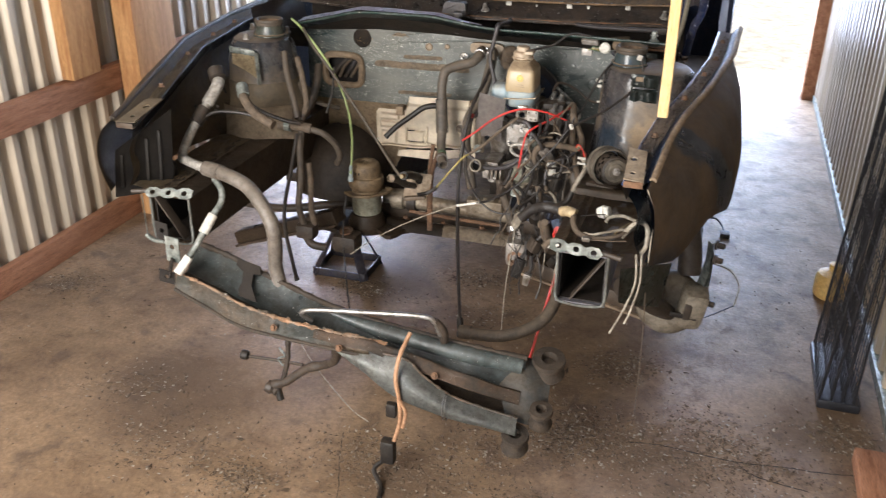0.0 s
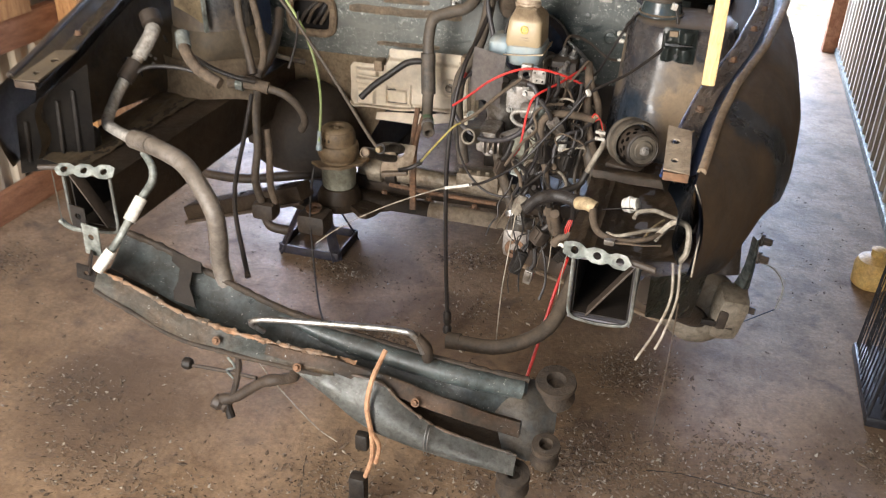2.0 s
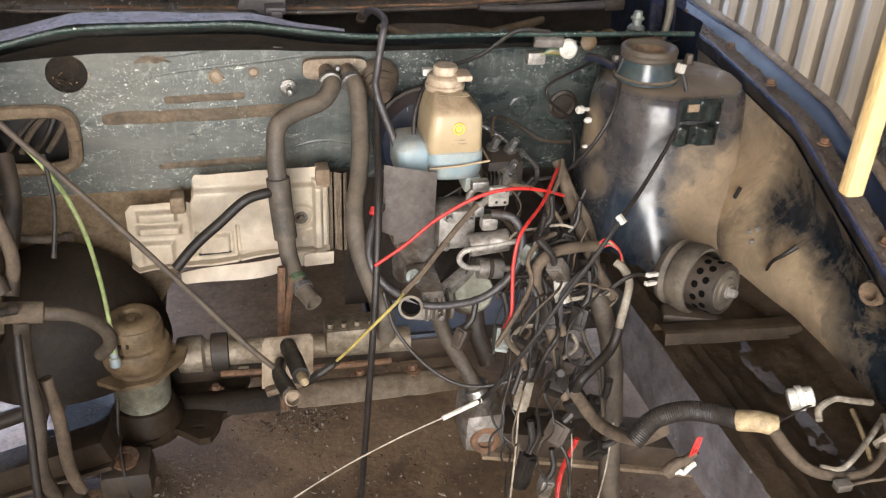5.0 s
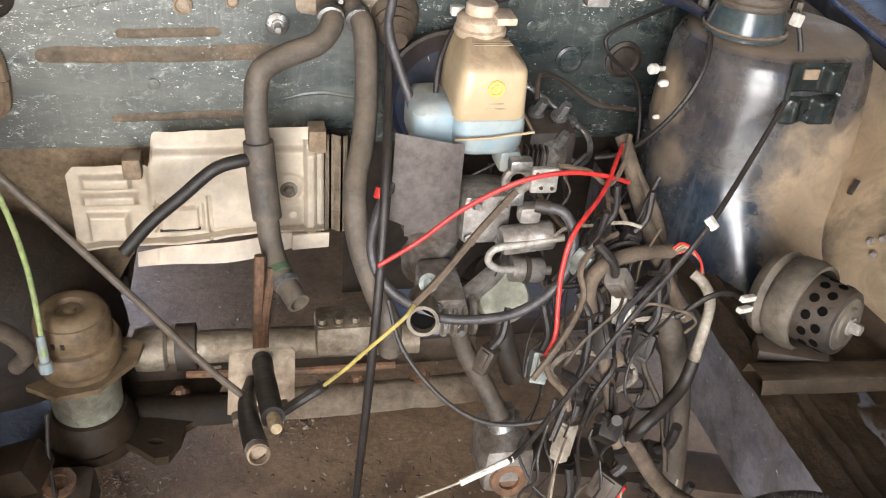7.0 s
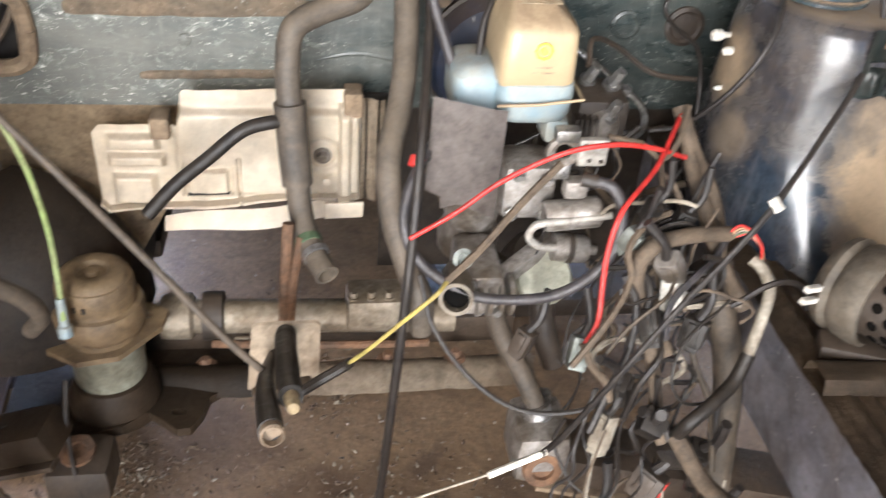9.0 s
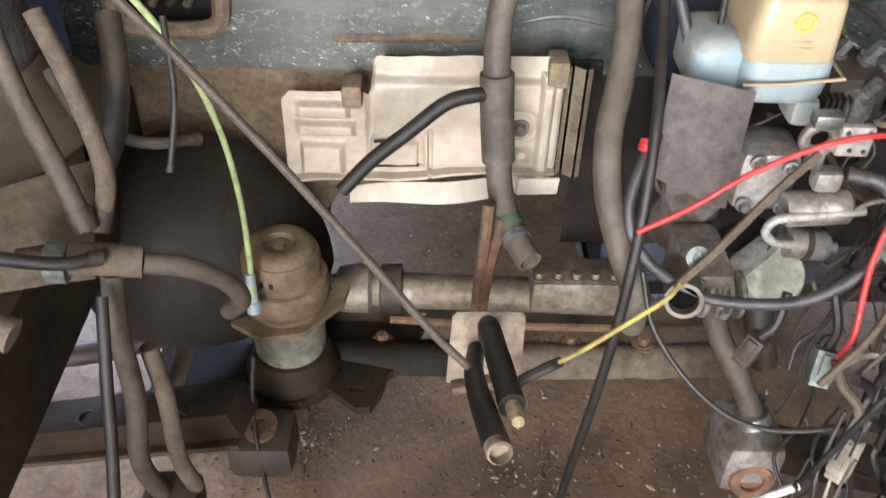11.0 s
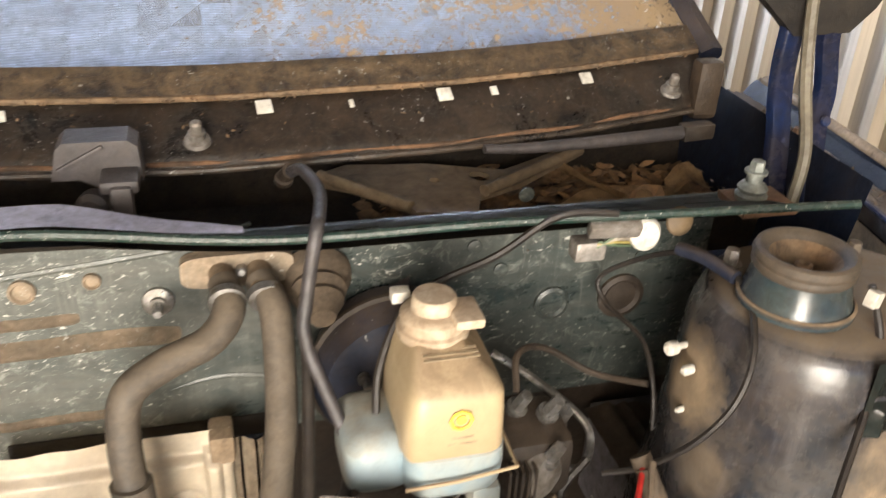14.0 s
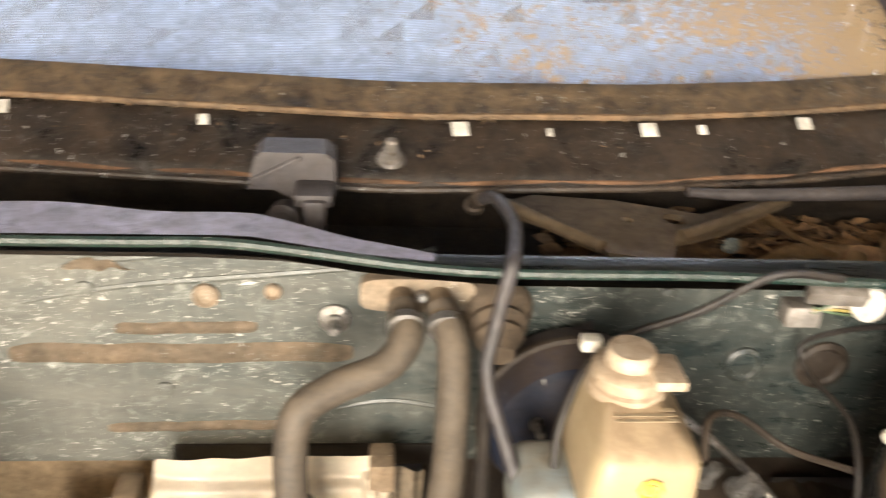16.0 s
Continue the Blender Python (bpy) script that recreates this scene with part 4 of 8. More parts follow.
def fender(s):
    def skin(u, v):
        y = -0.89 + 1.17 * u
        x0, z0, x1, z1 = (lerp_table(t, y) for t in (CREST_X, CREST_Z, LOW_X, LOW_Z))
        bulge = 0.03 * math.sin(math.pi * v) * (0.4 + 0.6 * u) * (1.0 if y < -0.15 else max(0.0, 1 - (y + 0.15) / 0.2))
        return (s * (x0 + (x1 - x0) * math.sin(v * math.pi / 2) + bulge), y - 0.02 * math.sin(math.pi * v) * (1 - u), z0 + (z1 - z0) * (v ** 1.35))

    # Left side gets darker materials in place of the shade it lies in.
    f = part("fender", grid(bmesh.new(), skin, 40, 16, 0.0025), M_OUTER if s > 0 else M_LSHADED, car, "dust-coated front fender" if s > 0 else "front fender coloured for the shaded side")

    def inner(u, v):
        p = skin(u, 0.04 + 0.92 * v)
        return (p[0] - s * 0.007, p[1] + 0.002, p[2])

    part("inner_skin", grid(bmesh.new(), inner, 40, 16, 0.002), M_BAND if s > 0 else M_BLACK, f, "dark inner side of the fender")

    def along(dx, dz, wob=0.0):
        return [(s * (lerp_table(CREST_X, y) + dx), y, lerp_table(CREST_Z, y) + dz + wob * noise.noise((y * 30, dx * 90, 1))) for y in np.linspace(-0.855, 0.27, 34)]

    def ledge(u, v):
        y = -0.86 + 1.14 * u
        wave = 0.005 * noise.noise((y * 26, v * 5, 2.0)) + 0.003 * noise.noise((y * 80, v * 16, 5.0))
        return (s * (lerp_table(CREST_X, y) - 0.022 - 0.035 * v), y, lerp_table(CREST_Z, y) - 0.02 + 0.004 * v + wave)

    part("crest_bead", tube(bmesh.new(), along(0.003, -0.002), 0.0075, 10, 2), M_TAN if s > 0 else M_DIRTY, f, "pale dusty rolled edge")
    part("inner_band", grid(bmesh.new(), lambda u, v: (s * (lerp_table(CREST_X, -0.86 + 1.14 * u) - 0.003 - 0.02 * v), -0.86 + 1.14 * u, lerp_table(CREST_Z, -0.86 + 1.14 * u) - 0.003 - 0.02 * v ** 1.5), 40, 4, 0.002), M_BAND if s > 0 else M_LSHADED, f, "dark painted inner edge")
    part("fender_flange", grid(bmesh.new(), ledge, 120, 10, 0.003), M_FLANGE if s > 0 else M_LSHADED, f, "dirt-covered bolted flange")
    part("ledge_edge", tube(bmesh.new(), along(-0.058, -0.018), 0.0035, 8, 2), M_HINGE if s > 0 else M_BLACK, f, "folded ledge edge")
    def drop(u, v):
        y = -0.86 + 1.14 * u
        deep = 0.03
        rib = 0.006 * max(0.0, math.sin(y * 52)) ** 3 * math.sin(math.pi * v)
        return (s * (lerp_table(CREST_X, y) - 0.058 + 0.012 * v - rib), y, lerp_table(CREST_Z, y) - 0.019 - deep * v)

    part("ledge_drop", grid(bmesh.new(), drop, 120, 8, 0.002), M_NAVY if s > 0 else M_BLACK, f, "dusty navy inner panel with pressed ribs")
    for y in (-0.66, -0.45, -0.25, -0.08, 0.12):
        x0, z0 = lerp_table(CREST_X, y) - 0.038, lerp_table(CREST_Z, y) - 0.014
        part("bolt", bolt(bmesh.new(), (s * x0, y, z0), (0, 0, 1), 0.006, 0.007), M_RUST, f)

    def apron(u, v):
        y = -0.84 + 0.85 * u
        x0, z0 = lerp_table(CREST_X, y) - 0.054, lerp_table(CREST_Z, y) - 0.045
        bx = lerp_table(APRON_X, y)
        fold = 0.006 * math.sin(9 * y + 3 * v) * math.sin(math.pi * v)
        return (s * (x0 + (bx - x0) * max(0.0, v) ** (1.5 if bx < x0 else 0.7) + 0.012 * math.sin(2 * math.pi * v) + fold), y, z0 + (0.68 - z0) * v)

    ap = part("inner_apron", grid(bmesh.new(), apron, 60, 24, 0.003), M_APRON if s > 0 else M_LSHADED, car, "dust-coated inner apron")

    def on_apron(y, z, out=0.0):
        z0 = lerp_table(CREST_Z, y) - 0.045
        p = apron((y + 0.84) / 0.85, (z0 - z) / (z0 - 0.68))
        return (p[0] - s * out, y, z)

    for y, z in ((-0.395, 0.765), (-0.41, 0.757), (-0.405, 0.775)):
        part("stub", lathe(bmesh.new(), on_apron(y, z), (-s, -0.5, 0), ((0.004, -0.002), (0.004, 0.003), (0.0028, 0.006)), 10), M_CAST, ap)
    part("slot", bar(bmesh.new(), on_apron(-0.319, 0.8, 0.001), on_apron(-0.326, 0.785, 0.001), 0.007, 0.004, 0.001), M_BLACK, ap)
    part("wire_tail", tube(bmesh.new(), [on_apron(-0.466, 0.742, 0.006), on_apron(-0.475, 0.762, 0.012), on_apron(-0.487, 0.78, 0.012), on_apron(-0.49, 0.793, 0.004)], 0.004, 8, radii=lambda q: 0.5 + 0.5 * q), M_BLACK, ap, "black pointed rubber tail")

    def tray_face(u, v):
        x, y = (0.45 + 0.22 * u if s > 0 else 0.54 + 0.1 * u), -0.835 + 0.815 * v
        dz = 0.004 * noise.noise((x * 40, y * 25, 3)) + 0.003 * noise.noise((x * 120, y * 90, 4))
        ridge = 0.007 * math.exp(-((x - 0.478) / 0.007) ** 2) + 0.005 * math.exp(-((x - 0.5) / 0.005) ** 2) - 0.01 * math.exp(-((x - 0.57) / 0.04) ** 2)
        return (s * x, y, 0.682 + dz + ridge)

    tray = part("tray", grid(bmesh.new(), tray_face, 44, 110, 0.006), M_TRAY if s > 0 else M_LSHADED, car, "grimy ridged battery tray")
    if s > 0:
        part("cross_strip", loft([[(0.452 + 0.2 * k / 8, y - 0.012 * (k / 8), z) for k in range(9)] for y, z in ((-0.503, 0.683), (-0.508, 0.698), (-0.522, 0.7), (-0.536, 0.699), (-0.541, 0.684))], 0.004, 0.003, 4, 3), M_XMEMTAN, tray, "brown dusty cross strip")
        part("edge_flange", grid(bmesh.new(), lambda u, v: (lerp_table(APRON_X, -0.83 + 0.42 * v) - 0.034 + 0.034 * u, -0.83 + 0.42 * v, 0.688 + 0.016 * u * u + 0.002 * noise.noise((9 * v, 3 * u, 1))), 6, 30, 0.003), M_XMEMTAN, tray, "tan dusty folded edge")
    if s < 0:
        liner = part("wheel_liner", grid(bmesh.new(), lambda u, v: (-0.69 + 0.11 * u + 0.02 * v, -0.845 + 0.1 * u, 0.645 + (0.13 + 0.09 * u) * v), 10, 10, 0.004), M_BLACK, car, "black ribbed wheel-arch liner")
        for k in range(4):
            part("louvre", bar(bmesh.new(), (-0.672 + 0.024 * k, -0.832 + 0.022 * k, 0.67), (-0.66 + 0.024 * k, -0.834 + 0.022 * k, 0.76 + 0.018 * k), 0.007, 0.01, 0.003), M_BLACK, liner)
    # frame rail, open at its front end
    x0, x1 = sorted((s * 0.468, s * 0.58))
    rail = part("frame_rail", plate(bmesh.new(), [(x0, 0.545), (x1, 0.545), (x1, 0.672), (x0, 0.672)], ([(x0 + 0.004, 0.549), (x1 - 0.004, 0.549), (x1 - 0.004, 0.668), (x0 + 0.004, 0.668)],), lambda a, b, d: (a, -0.85 + d, b), 0.85), M_RAILSHEEN if s > 0 else M_OIL, car, "open-ended box rail", smooth=False)
    part("rail_rim", tube(bmesh.new(), [(a, -0.852, b) for a, b in ((x0, 0.672), (x0, 0.61), (x0, 0.565), (x0 + 0.006, 0.55), (x0 + 0.02, 0.545), ((x0 + x1) / 2, 0.542), (x1 - 0.02, 0.545), (x1 - 0.006, 0.55), (x1, 0.565), (x1, 0.61), (x1, 0.672))], 0.0034, 7, 2), M_RAILRIM, rail, "pale bare metal rim")
    # Black sheet and end piece added to make the hollow rail look dark.
    part("rail_inner_shade", plate(bmesh.new(), [(x0 + 0.005, 0.55), (x1 - 0.005, 0.55), (x1 - 0.005, 0.667), (x0 + 0.005, 0.667)], ([(x0 + 0.008, 0.553), (x1 - 0.008, 0.553), (x1 - 0.008, 0.664), (x0 + 0.008, 0.664)],), lambda a, b, d: (a, -0.84 + d, b), 0.4), M_BLACK, rail, "black sheet for the shade inside the rail", smooth=False)
    part("rail_end_shade", box(bmesh.new(), (x0 + 0.006, -0.46, 0.551), (x1 - 0.006, -0.45, 0.666), 0.001), M_BLACK, rail)
    part("web", bar(bmesh.new(), (s * 0.5, -0.83, 0.55), (s * 0.575, -0.83, 0.665), 0.004, 0.03, 0.001, (0, 1, 0)), M_DIRTY, rail)
    # headlamp bracket with three holes
    holes = [ring2d(0.0 + k * 0.04, 0, 0.007, n=12) for k in (0, 1, 2)]
    strip = [(-0.02, -0.01), (-0.008, -0.015), (0.008, -0.015), (0.02, -0.008), (0.032, -0.014), (0.048, -0.014), (0.06, -0.008), (0.072, -0.014), (0.09, -0.013), (0.1, 0.0), (0.09, 0.013), (0.072, 0.014), (0.06, 0.008), (0.048, 0.014), (0.032, 0.014), (0.02, 0.008), (0.008, 0.015), (-0.008, 0.015), (-0.02, 0.01)]
    base = Vector((s * 0.47, -0.85, 0.69))
    part("lamp_bracket", plate(bmesh.new(), strip, holes, lambda a, b, d: (base.x + s * a, base.y - 0.012 - 0.2 * a + b * 0.6 - d * 0.6, base.z + 0.75 * b + d * 0.5), 0.003), M_WHITEMETAL, car, "pale bracket with three bolt holes", smooth=False)
    part("front_strip", tube(bmesh.new(), [base + Vector((s * 0.09, -0.018, 0.0)), base + Vector((s * 0.14, -0.03, -0.004))], 0.006, 8, 4), M_DIRTY, car)
    return f


fender(1)
fender(-1)

# cabin behind the windscreen
for s in (1, -1):
    part("door", grid(bmesh.new(), lambda u, v: (s * (0.735 + 0.03 * math.sin(math.pi * v)), 0.3 + 2.5 * u, 0.28 + 0.69 * v), 12, 8, 0.03), M_OUTER if s > 0 else M_BLUE, car)
    part("pillar", tube(bmesh.new(), [(s * 0.66, 0.2, 1.02), (s * 0.6, 0.5, 1.22), (s * 0.54, 0.86, 1.42)], 0.022, 8, 4), M_BLUE, car)
    part("pillar", tube(bmesh.new(), [(s * 0.76, 2.7, 0.96), (s * 0.56, 2.2, 1.42)], 0.04, 8, 4), M_BLUE, car)
    part("cowl_side", grid(bmesh.new(), lambda u, v: (s * (0.64 + 0.02 * v), -0.12 + 0.36 * u, 0.87 + 0.13 * v), 6, 4, 0.004), M_BLUE if s > 0 else M_XMEM, car)
part("roof_panel", grid(bmesh.new(), lambda u, v: (-0.56 + 1.12 * u, 0.82 + 1.45 * v, 1.4 + 0.05 * math.sin(math.pi * u) * math.sin(math.pi * v)), 10, 10, 0.02), M_BLUE, car)
part("tail_panel", box(bmesh.new(), (-0.8, 2.72, 0.16), (0.8, 2.85, 0.97), 0.03), M_BLUE, car)
part("dashboard", box(bmesh.new(), (-0.62, 0.32, 0.7), (0.62, 0.7, 0.99), 0.04), M_BLACK, car)
# Added arch that keeps the rear light off the floor under the bay.
part("tunnel", grid(bmesh.new(), lambda u, v: (-0.06 - 0.22 * math.cos(math.pi * u), 0.04 + 2.7 * v, 0.3 + 0.34 * math.sin(math.pi * u) ** 0.6), 16, 8, 0.004), M_DIRTY, car, "tunnel roof added to hold back rear light")
part("floor_pan", box(bmesh.new(), (-0.78, 0.25, 0.27), (-0.27, 2.8, 0.31), 0.01), M_DIRTY, car)
part("sill", box(bmesh.new(), (-0.8, 1.35, 0.14), (-0.74, 2.8, 0.31), 0.02), M_DIRTY, car)
part("sill", box(bmesh.new(), (0.68, 0.35, 0.16), (0.735, 2.8, 0.31), 0.02), M_DIRTY, car)
part("floor_pan", box(bmesh.new(), (0.15, 0.06, 0.27), (0.78, 2.8, 0.31), 0.01), M_DIRTY, car)

# open bonnet, propped above the bay
def bonnet(u, v):
    x = -0.68 + 1.36 * u
    edge = 0.04 * (abs(x) / 0.68) ** 6
    return (x * (1 - 0.12 * v), 0.06 - 0.78 * v, 1.185 - edge * 0.3 * (1 - v) + 0.8 * v + 0.03 * math.sin(math.pi * u))


part("bonnet", grid(bmesh.new(), bonnet, 24, 12, 0.025), M_BLUE, car, "raised bonnet seen from below")
for s in (1,):
    def ribbon(line, w):
        lines = [[(x + k * w, y - q, z) for x, y, z in line] for k, q in ((-0.5, -0.008), (-0.46, 0.0), (-0.3, 0.003), (0.3, 0.003), (0.46, 0.0), (0.5, -0.008))]
        return loft(lines, 0.003, 0.002, 6, 2)

    hinge = part("bonnet_hinge", ribbon([(0.617, -0.045, 0.945), (0.621, -0.03, 0.975), (0.629, -0.01, 1.01), (0.63, 0.0, 1.035), (0.64, 0.02, 1.07), (0.65, 0.033, 1.11)], 0.025), M_HINGE, car, "blue pressed-steel hinge arm")
    part("arm", ribbon([(0.66, -0.045, 0.94), (0.666, -0.025, 0.985), (0.672, -0.012, 1.015), (0.686, 0.005, 1.045), (0.69, 0.025, 1.09), (0.697, 0.035, 1.12)], 0.024), M_HINGE, hinge)
    for x, y, z in ((0.629, -0.012, 1.0), (0.676, -0.012, 1.02)):
        part("rivet", lathe(bmesh.new(), (x, y - 0.003, z), (0, -1, 0.4), ((0.006, 0), (0.005, 0.003), (0, 0.004)), 12), M_HINGE, hinge)
    part("plate", plate(bmesh.new(), [(0.585, 1.15), (0.63, 1.112), (0.645, 1.098), (0.71, 1.1), (0.735, 1.125), (0.76, 1.17), (0.75, 1.19), (0.59, 1.19)], (ring2d(0.66, 1.15, 0.012, n=12),), lambda a, b, d: (a, 0.025 + d, b), 0.02), M_BLACK, hinge, smooth=False)
    part("washer_hose", tube(bmesh.new(), [(0.624, -0.06, 0.95), (0.637, -0.045, 1.0), (0.645, -0.01, 1.06), (0.65, 0.015, 1.13), (0.65, 0.02, 1.18)], 0.0065), M_OLIVEHOSE, hinge, "olive rubber hose")
    part("buffer", bolt(lathe(bmesh.new(), (0.57, -0.066, 0.965), (0, 0, 1), ((0.015, 0), (0.016, 0.005), (0.013, 0.008), (0.015, 0.012), (0.012, 0.016), (0.008, 0.018), (0.008, 0.03))), (0.57, -0.066, 0.992), (0, 0, 1), 0.0075, 0.01), M_WHITEMETAL, hinge)
    part("buffer_bracket", box(bmesh.new(), (0.55, -0.09, 0.955), (0.61, -0.04, 0.964), 0.002), M_RUST, hinge)

# ---- firewall fittings ----
shield = thing("heat_shield", "pressed silver foil heat shield bolted to the firewall", "heat shield")


def pad(x, z, cx, cz, hx, hz, r=0.006):
    """1 on a rounded pressed field, falling to 0 round it."""
    d = max(abs(x - cx) - hx, abs(z - cz) - hz)
    return 1 / (1 + math.exp(min(40, d / r * 6)))


def shield_face(u, v):
    x = -0.277 + 0.332 * u
    step = 1 / (1 + math.exp(-(x + 0.168) * 700))
    zb = 0.574 + 0.022 * u + 0.003 * math.sin(11 * u)
    zt = 0.698 + 0.046 * step + 0.006 * u
    if u < 0.03:
        zt -= 0.012 * (0.03 - u) / 0.03
        zb += 0.012 * (0.03 - u) / 0.03
    z = zb + (zt - zb) * v
    rel = 0.011 * (pad(x, z, -0.228, 0.676, 0.03, 0.009) + pad(x, z, -0.226, 0.65, 0.034, 0.008) + pad(x, z, -0.232, 0.607, 0.025, 0.02))
    rel += 0.012 * pad(x, z, -0.06, 0.66, 0.115, 0.06, 0.008) - 0.008 * pad(x, z, -0.14, 0.618, 0.032, 0.024, 0.004)
    rel += 0.007 * pad(x, z, -0.14, 0.618, 0.025, 0.017, 0.004)
    rel -= 0.006 * pad(x, z, -0.1, 0.62, 0.002, 0.035, 0.003)
    rel += 0.009 * pad(x, z, 0.036, 0.66, 0.007, 0.07, 0.004)
    rel -= 0.005 * math.exp(-((math.hypot(x - 0.007, z - 0.661) - 0.02) / 0.004) ** 2)
    rel += 0.002 * noise.noise((x * 40, z * 40, 3)) + 0.003 * noise.noise((x * 12, z * 12, 8))
    return (x, -0.05 - rel - 0.012 * (v < 0.03), z)


part("panel", grid(bmesh.new(), shield_face, 130, 80, 0.002), M_ALU, shield, "dusty silver pressed panel")
part("lower_flap", grid(bmesh.new(), lambda u, v: (-0.2 + 0.25 * u, -0.056 - 0.012 * v + 0.004 * math.sin(9 * u), 0.566 + 0.026 * u - (0.012 + 0.014 * math.sin(2.6 * u + 0.3)) * v), 24, 4, 0.002), M_ALU, shield)
part("corner_flap", box(bmesh.new(), (-0.026, -0.002, -0.014), (0.026, 0.002, 0.014), 0.002, pose(0.035, -0.07, 0.582, 12, 0, 4)), M_ALU, shield)
part("side_flange", grid(bmesh.new(), lambda u, v: (0.056 + 0.03 * u, -0.058 + 0.004 * math.sin(math.pi * u * 2), 0.59 + 0.15 * v), 10, 6, 0.002), M_PALEBEAM, shield, "tan dusty folded flange")
for x in (-0.192, 0.046):
    part("strap", box(bmesh.new(), (x - 0.012, -0.066, 0.716 if x > 0 else 0.684), (x + 0.012, -0.03, 0.75 if x > 0 else 0.714), 0.005), M_TAN, shield)
for a, b in (((-0.168, 0.636), (-0.145, 0.638)), ((-0.169, 0.638), (-0.169, 0.603)), ((-0.167, 0.601), (-0.113, 0.603))):
    part("slot", bar(bmesh.new(), (a[0], -0.0585, a[1]), (b[0], -0.0585, b[1]), 0.004, 0.003, 0.001), M_BLACK, shield)
part("bolt", bolt(bmesh.new(), (0.007, -0.06, 0.661), (0, -1, 0), 0.008, 0.009), M_CAST, shield)
for x, z in ((-0.15, 0.7), (0.012, 0.62), (-0.08, 0.61), (-0.05, 0.705)):
    part("rivet", lathe(bmesh.new(), (x, -0.058, z), (0, -1, 0), ((0.006, 0), (0.005, 0.003), (0, 0.004)), 12), M_ALU, shield)

heater = thing("heater_pipes", "brown dusty heater pipe flange on the firewall", "pipe flange")
part("flange", plate(bmesh.new(), ring2d(0.075, 0.906, 0.052, 0.017, 28, 0.45), (), lambda a, b, d: (a, -0.002 - d, b), 0.014), M_RIDGE, heater)
part("screw", lathe(bmesh.new(), (0.078, -0.016, 0.908), (0, -1, 0.2), ((0.005, 0), (0.005, 0.012), (0.003, 0.014)), 10), M_STEEL, heater)
for x in (0.06, 0.094):
    part("stub", tube(bmesh.new(), [(x, -0.012, 0.904), (x + 0.002, -0.045, 0.9)], 0.0125, 14), M_TAN, heater)


def hose_clamp(at, axis, r, parent):
    part("clamp", lathe(bmesh.new(), at, axis, ((r, 0), (r * 1.1, 0.0005), (r * 1.1, 0.0085), (r, 0.009)), 18), M_STEEL, parent)


h1 = thing("heater_hose", "dusty grey rubber heater hose with moulded sleeve", "hose", "heater hoses")
part("hose_body", tube(bmesh.new(), [(0.061, -0.03, 0.902), (0.064, -0.065, 0.895), (0.045, -0.085, 0.878), (0.005, -0.1, 0.868), (-0.025, -0.115, 0.853), (-0.032, -0.125, 0.815), (-0.031, -0.132, 0.77), (-0.025, -0.145, 0.69), (-0.021, -0.165, 0.645), (-0.01, -0.2, 0.618), (0.009, -0.243, 0.605)], 0.0145, 14, 6, 0.75), M_HOSEGREY, h1)
part("sleeve", tube(bmesh.new(), [(-0.031, -0.133, 0.772), (-0.028, -0.14, 0.72), (-0.024, -0.148, 0.672)], 0.0185, 16, 4), M_HOSEGREY, h1)
part("branch", tube(bmesh.new(), [(-0.032, -0.137, 0.75), (-0.055, -0.145, 0.752), (-0.085, -0.15, 0.744), (-0.123, -0.16, 0.715), (-0.163, -0.17, 0.684), (-0.196, -0.18, 0.65)], 0.0085, 10, 6, 0.7), M_BLACK, h1)
hose_clamp((-0.006, -0.208, 0.615), (0.35, -0.8, -0.3), 0.015, h1)
hose_clamp((0.063, -0.05, 0.9), (0, -1, -0.2), 0.0155, h1)
part("green_tag", lathe(bmesh.new(), (-0.014, -0.19, 0.622), (0.3, -0.8, -0.4), ((0.016, 0), (0.0172, 0.004), (0.0165, 0.01), (0.015, 0.011)), 14), M_GREENW, h1, "green residue band")
h2 = thing("heater_hose", "long dusty grey rubber heater hose running down", "hose", "heater hoses")
part("hose_body", tube(bmesh.new(), [(0.094, -0.03, 0.902), (0.103, -0.06, 0.892), (0.104, -0.09, 0.86), (0.1, -0.13, 0.815), (0.091, -0.17, 0.779), (0.078, -0.215, 0.748), (0.08, -0.25, 0.7), (0.095, -0.285, 0.655), (0.11, -0.31, 0.62), (0.115, -0.3, 0.57)], 0.0145, 14, 6), M_HOSEGREY, h2)
hose_clamp((0.097, -0.045, 0.897), (0.1, -1, -0.3), 0.0155, h2)
boot = tagged(part("rubber_boot", lathe(bmesh.new(), (0.148, 0.0, 0.885), (0, -1, -0.25), ((0.036, 0), (0.034, 0.012), (0.026, 0.02), (0.028, 0.026), (0.021, 0.034), (0.023, 0.04), (0.016, 0.05), (0.012, 0.06))), M_LOOM), "tan ribbed rubber boot on the firewall", "boot")
vac = thing("vacuum_hose", "blue-grey rubber hose hanging over the firewall lip", "hose")
part("hose_body", tube(bmesh.new(), [(0.126, 0.03, 0.978), (0.139, 0.005, 0.995), (0.148, -0.05, 0.998), (0.14, -0.11, 1.004), (0.135, -0.13, 1.001), (0.125, -0.14, 0.948), (0.122, -0.155, 0.912), (0.15, -0.19, 0.825), (0.133, -0.23, 0.793), (0.101, -0.275, 0.765), (0.087, -0.305, 0.725), (0.1, -0.325, 0.69), (0.135, -0.34, 0.665), (0.175, -0.352, 0.654), (0.239, -0.375, 0.675), (0.284, -0.38, 0.718), (0.297, -0.37, 0.765), (0.285, -0.36, 0.796), (0.258, -0.35, 0.8)], 0.0058, 10), M_BLUEHOSE, vac)
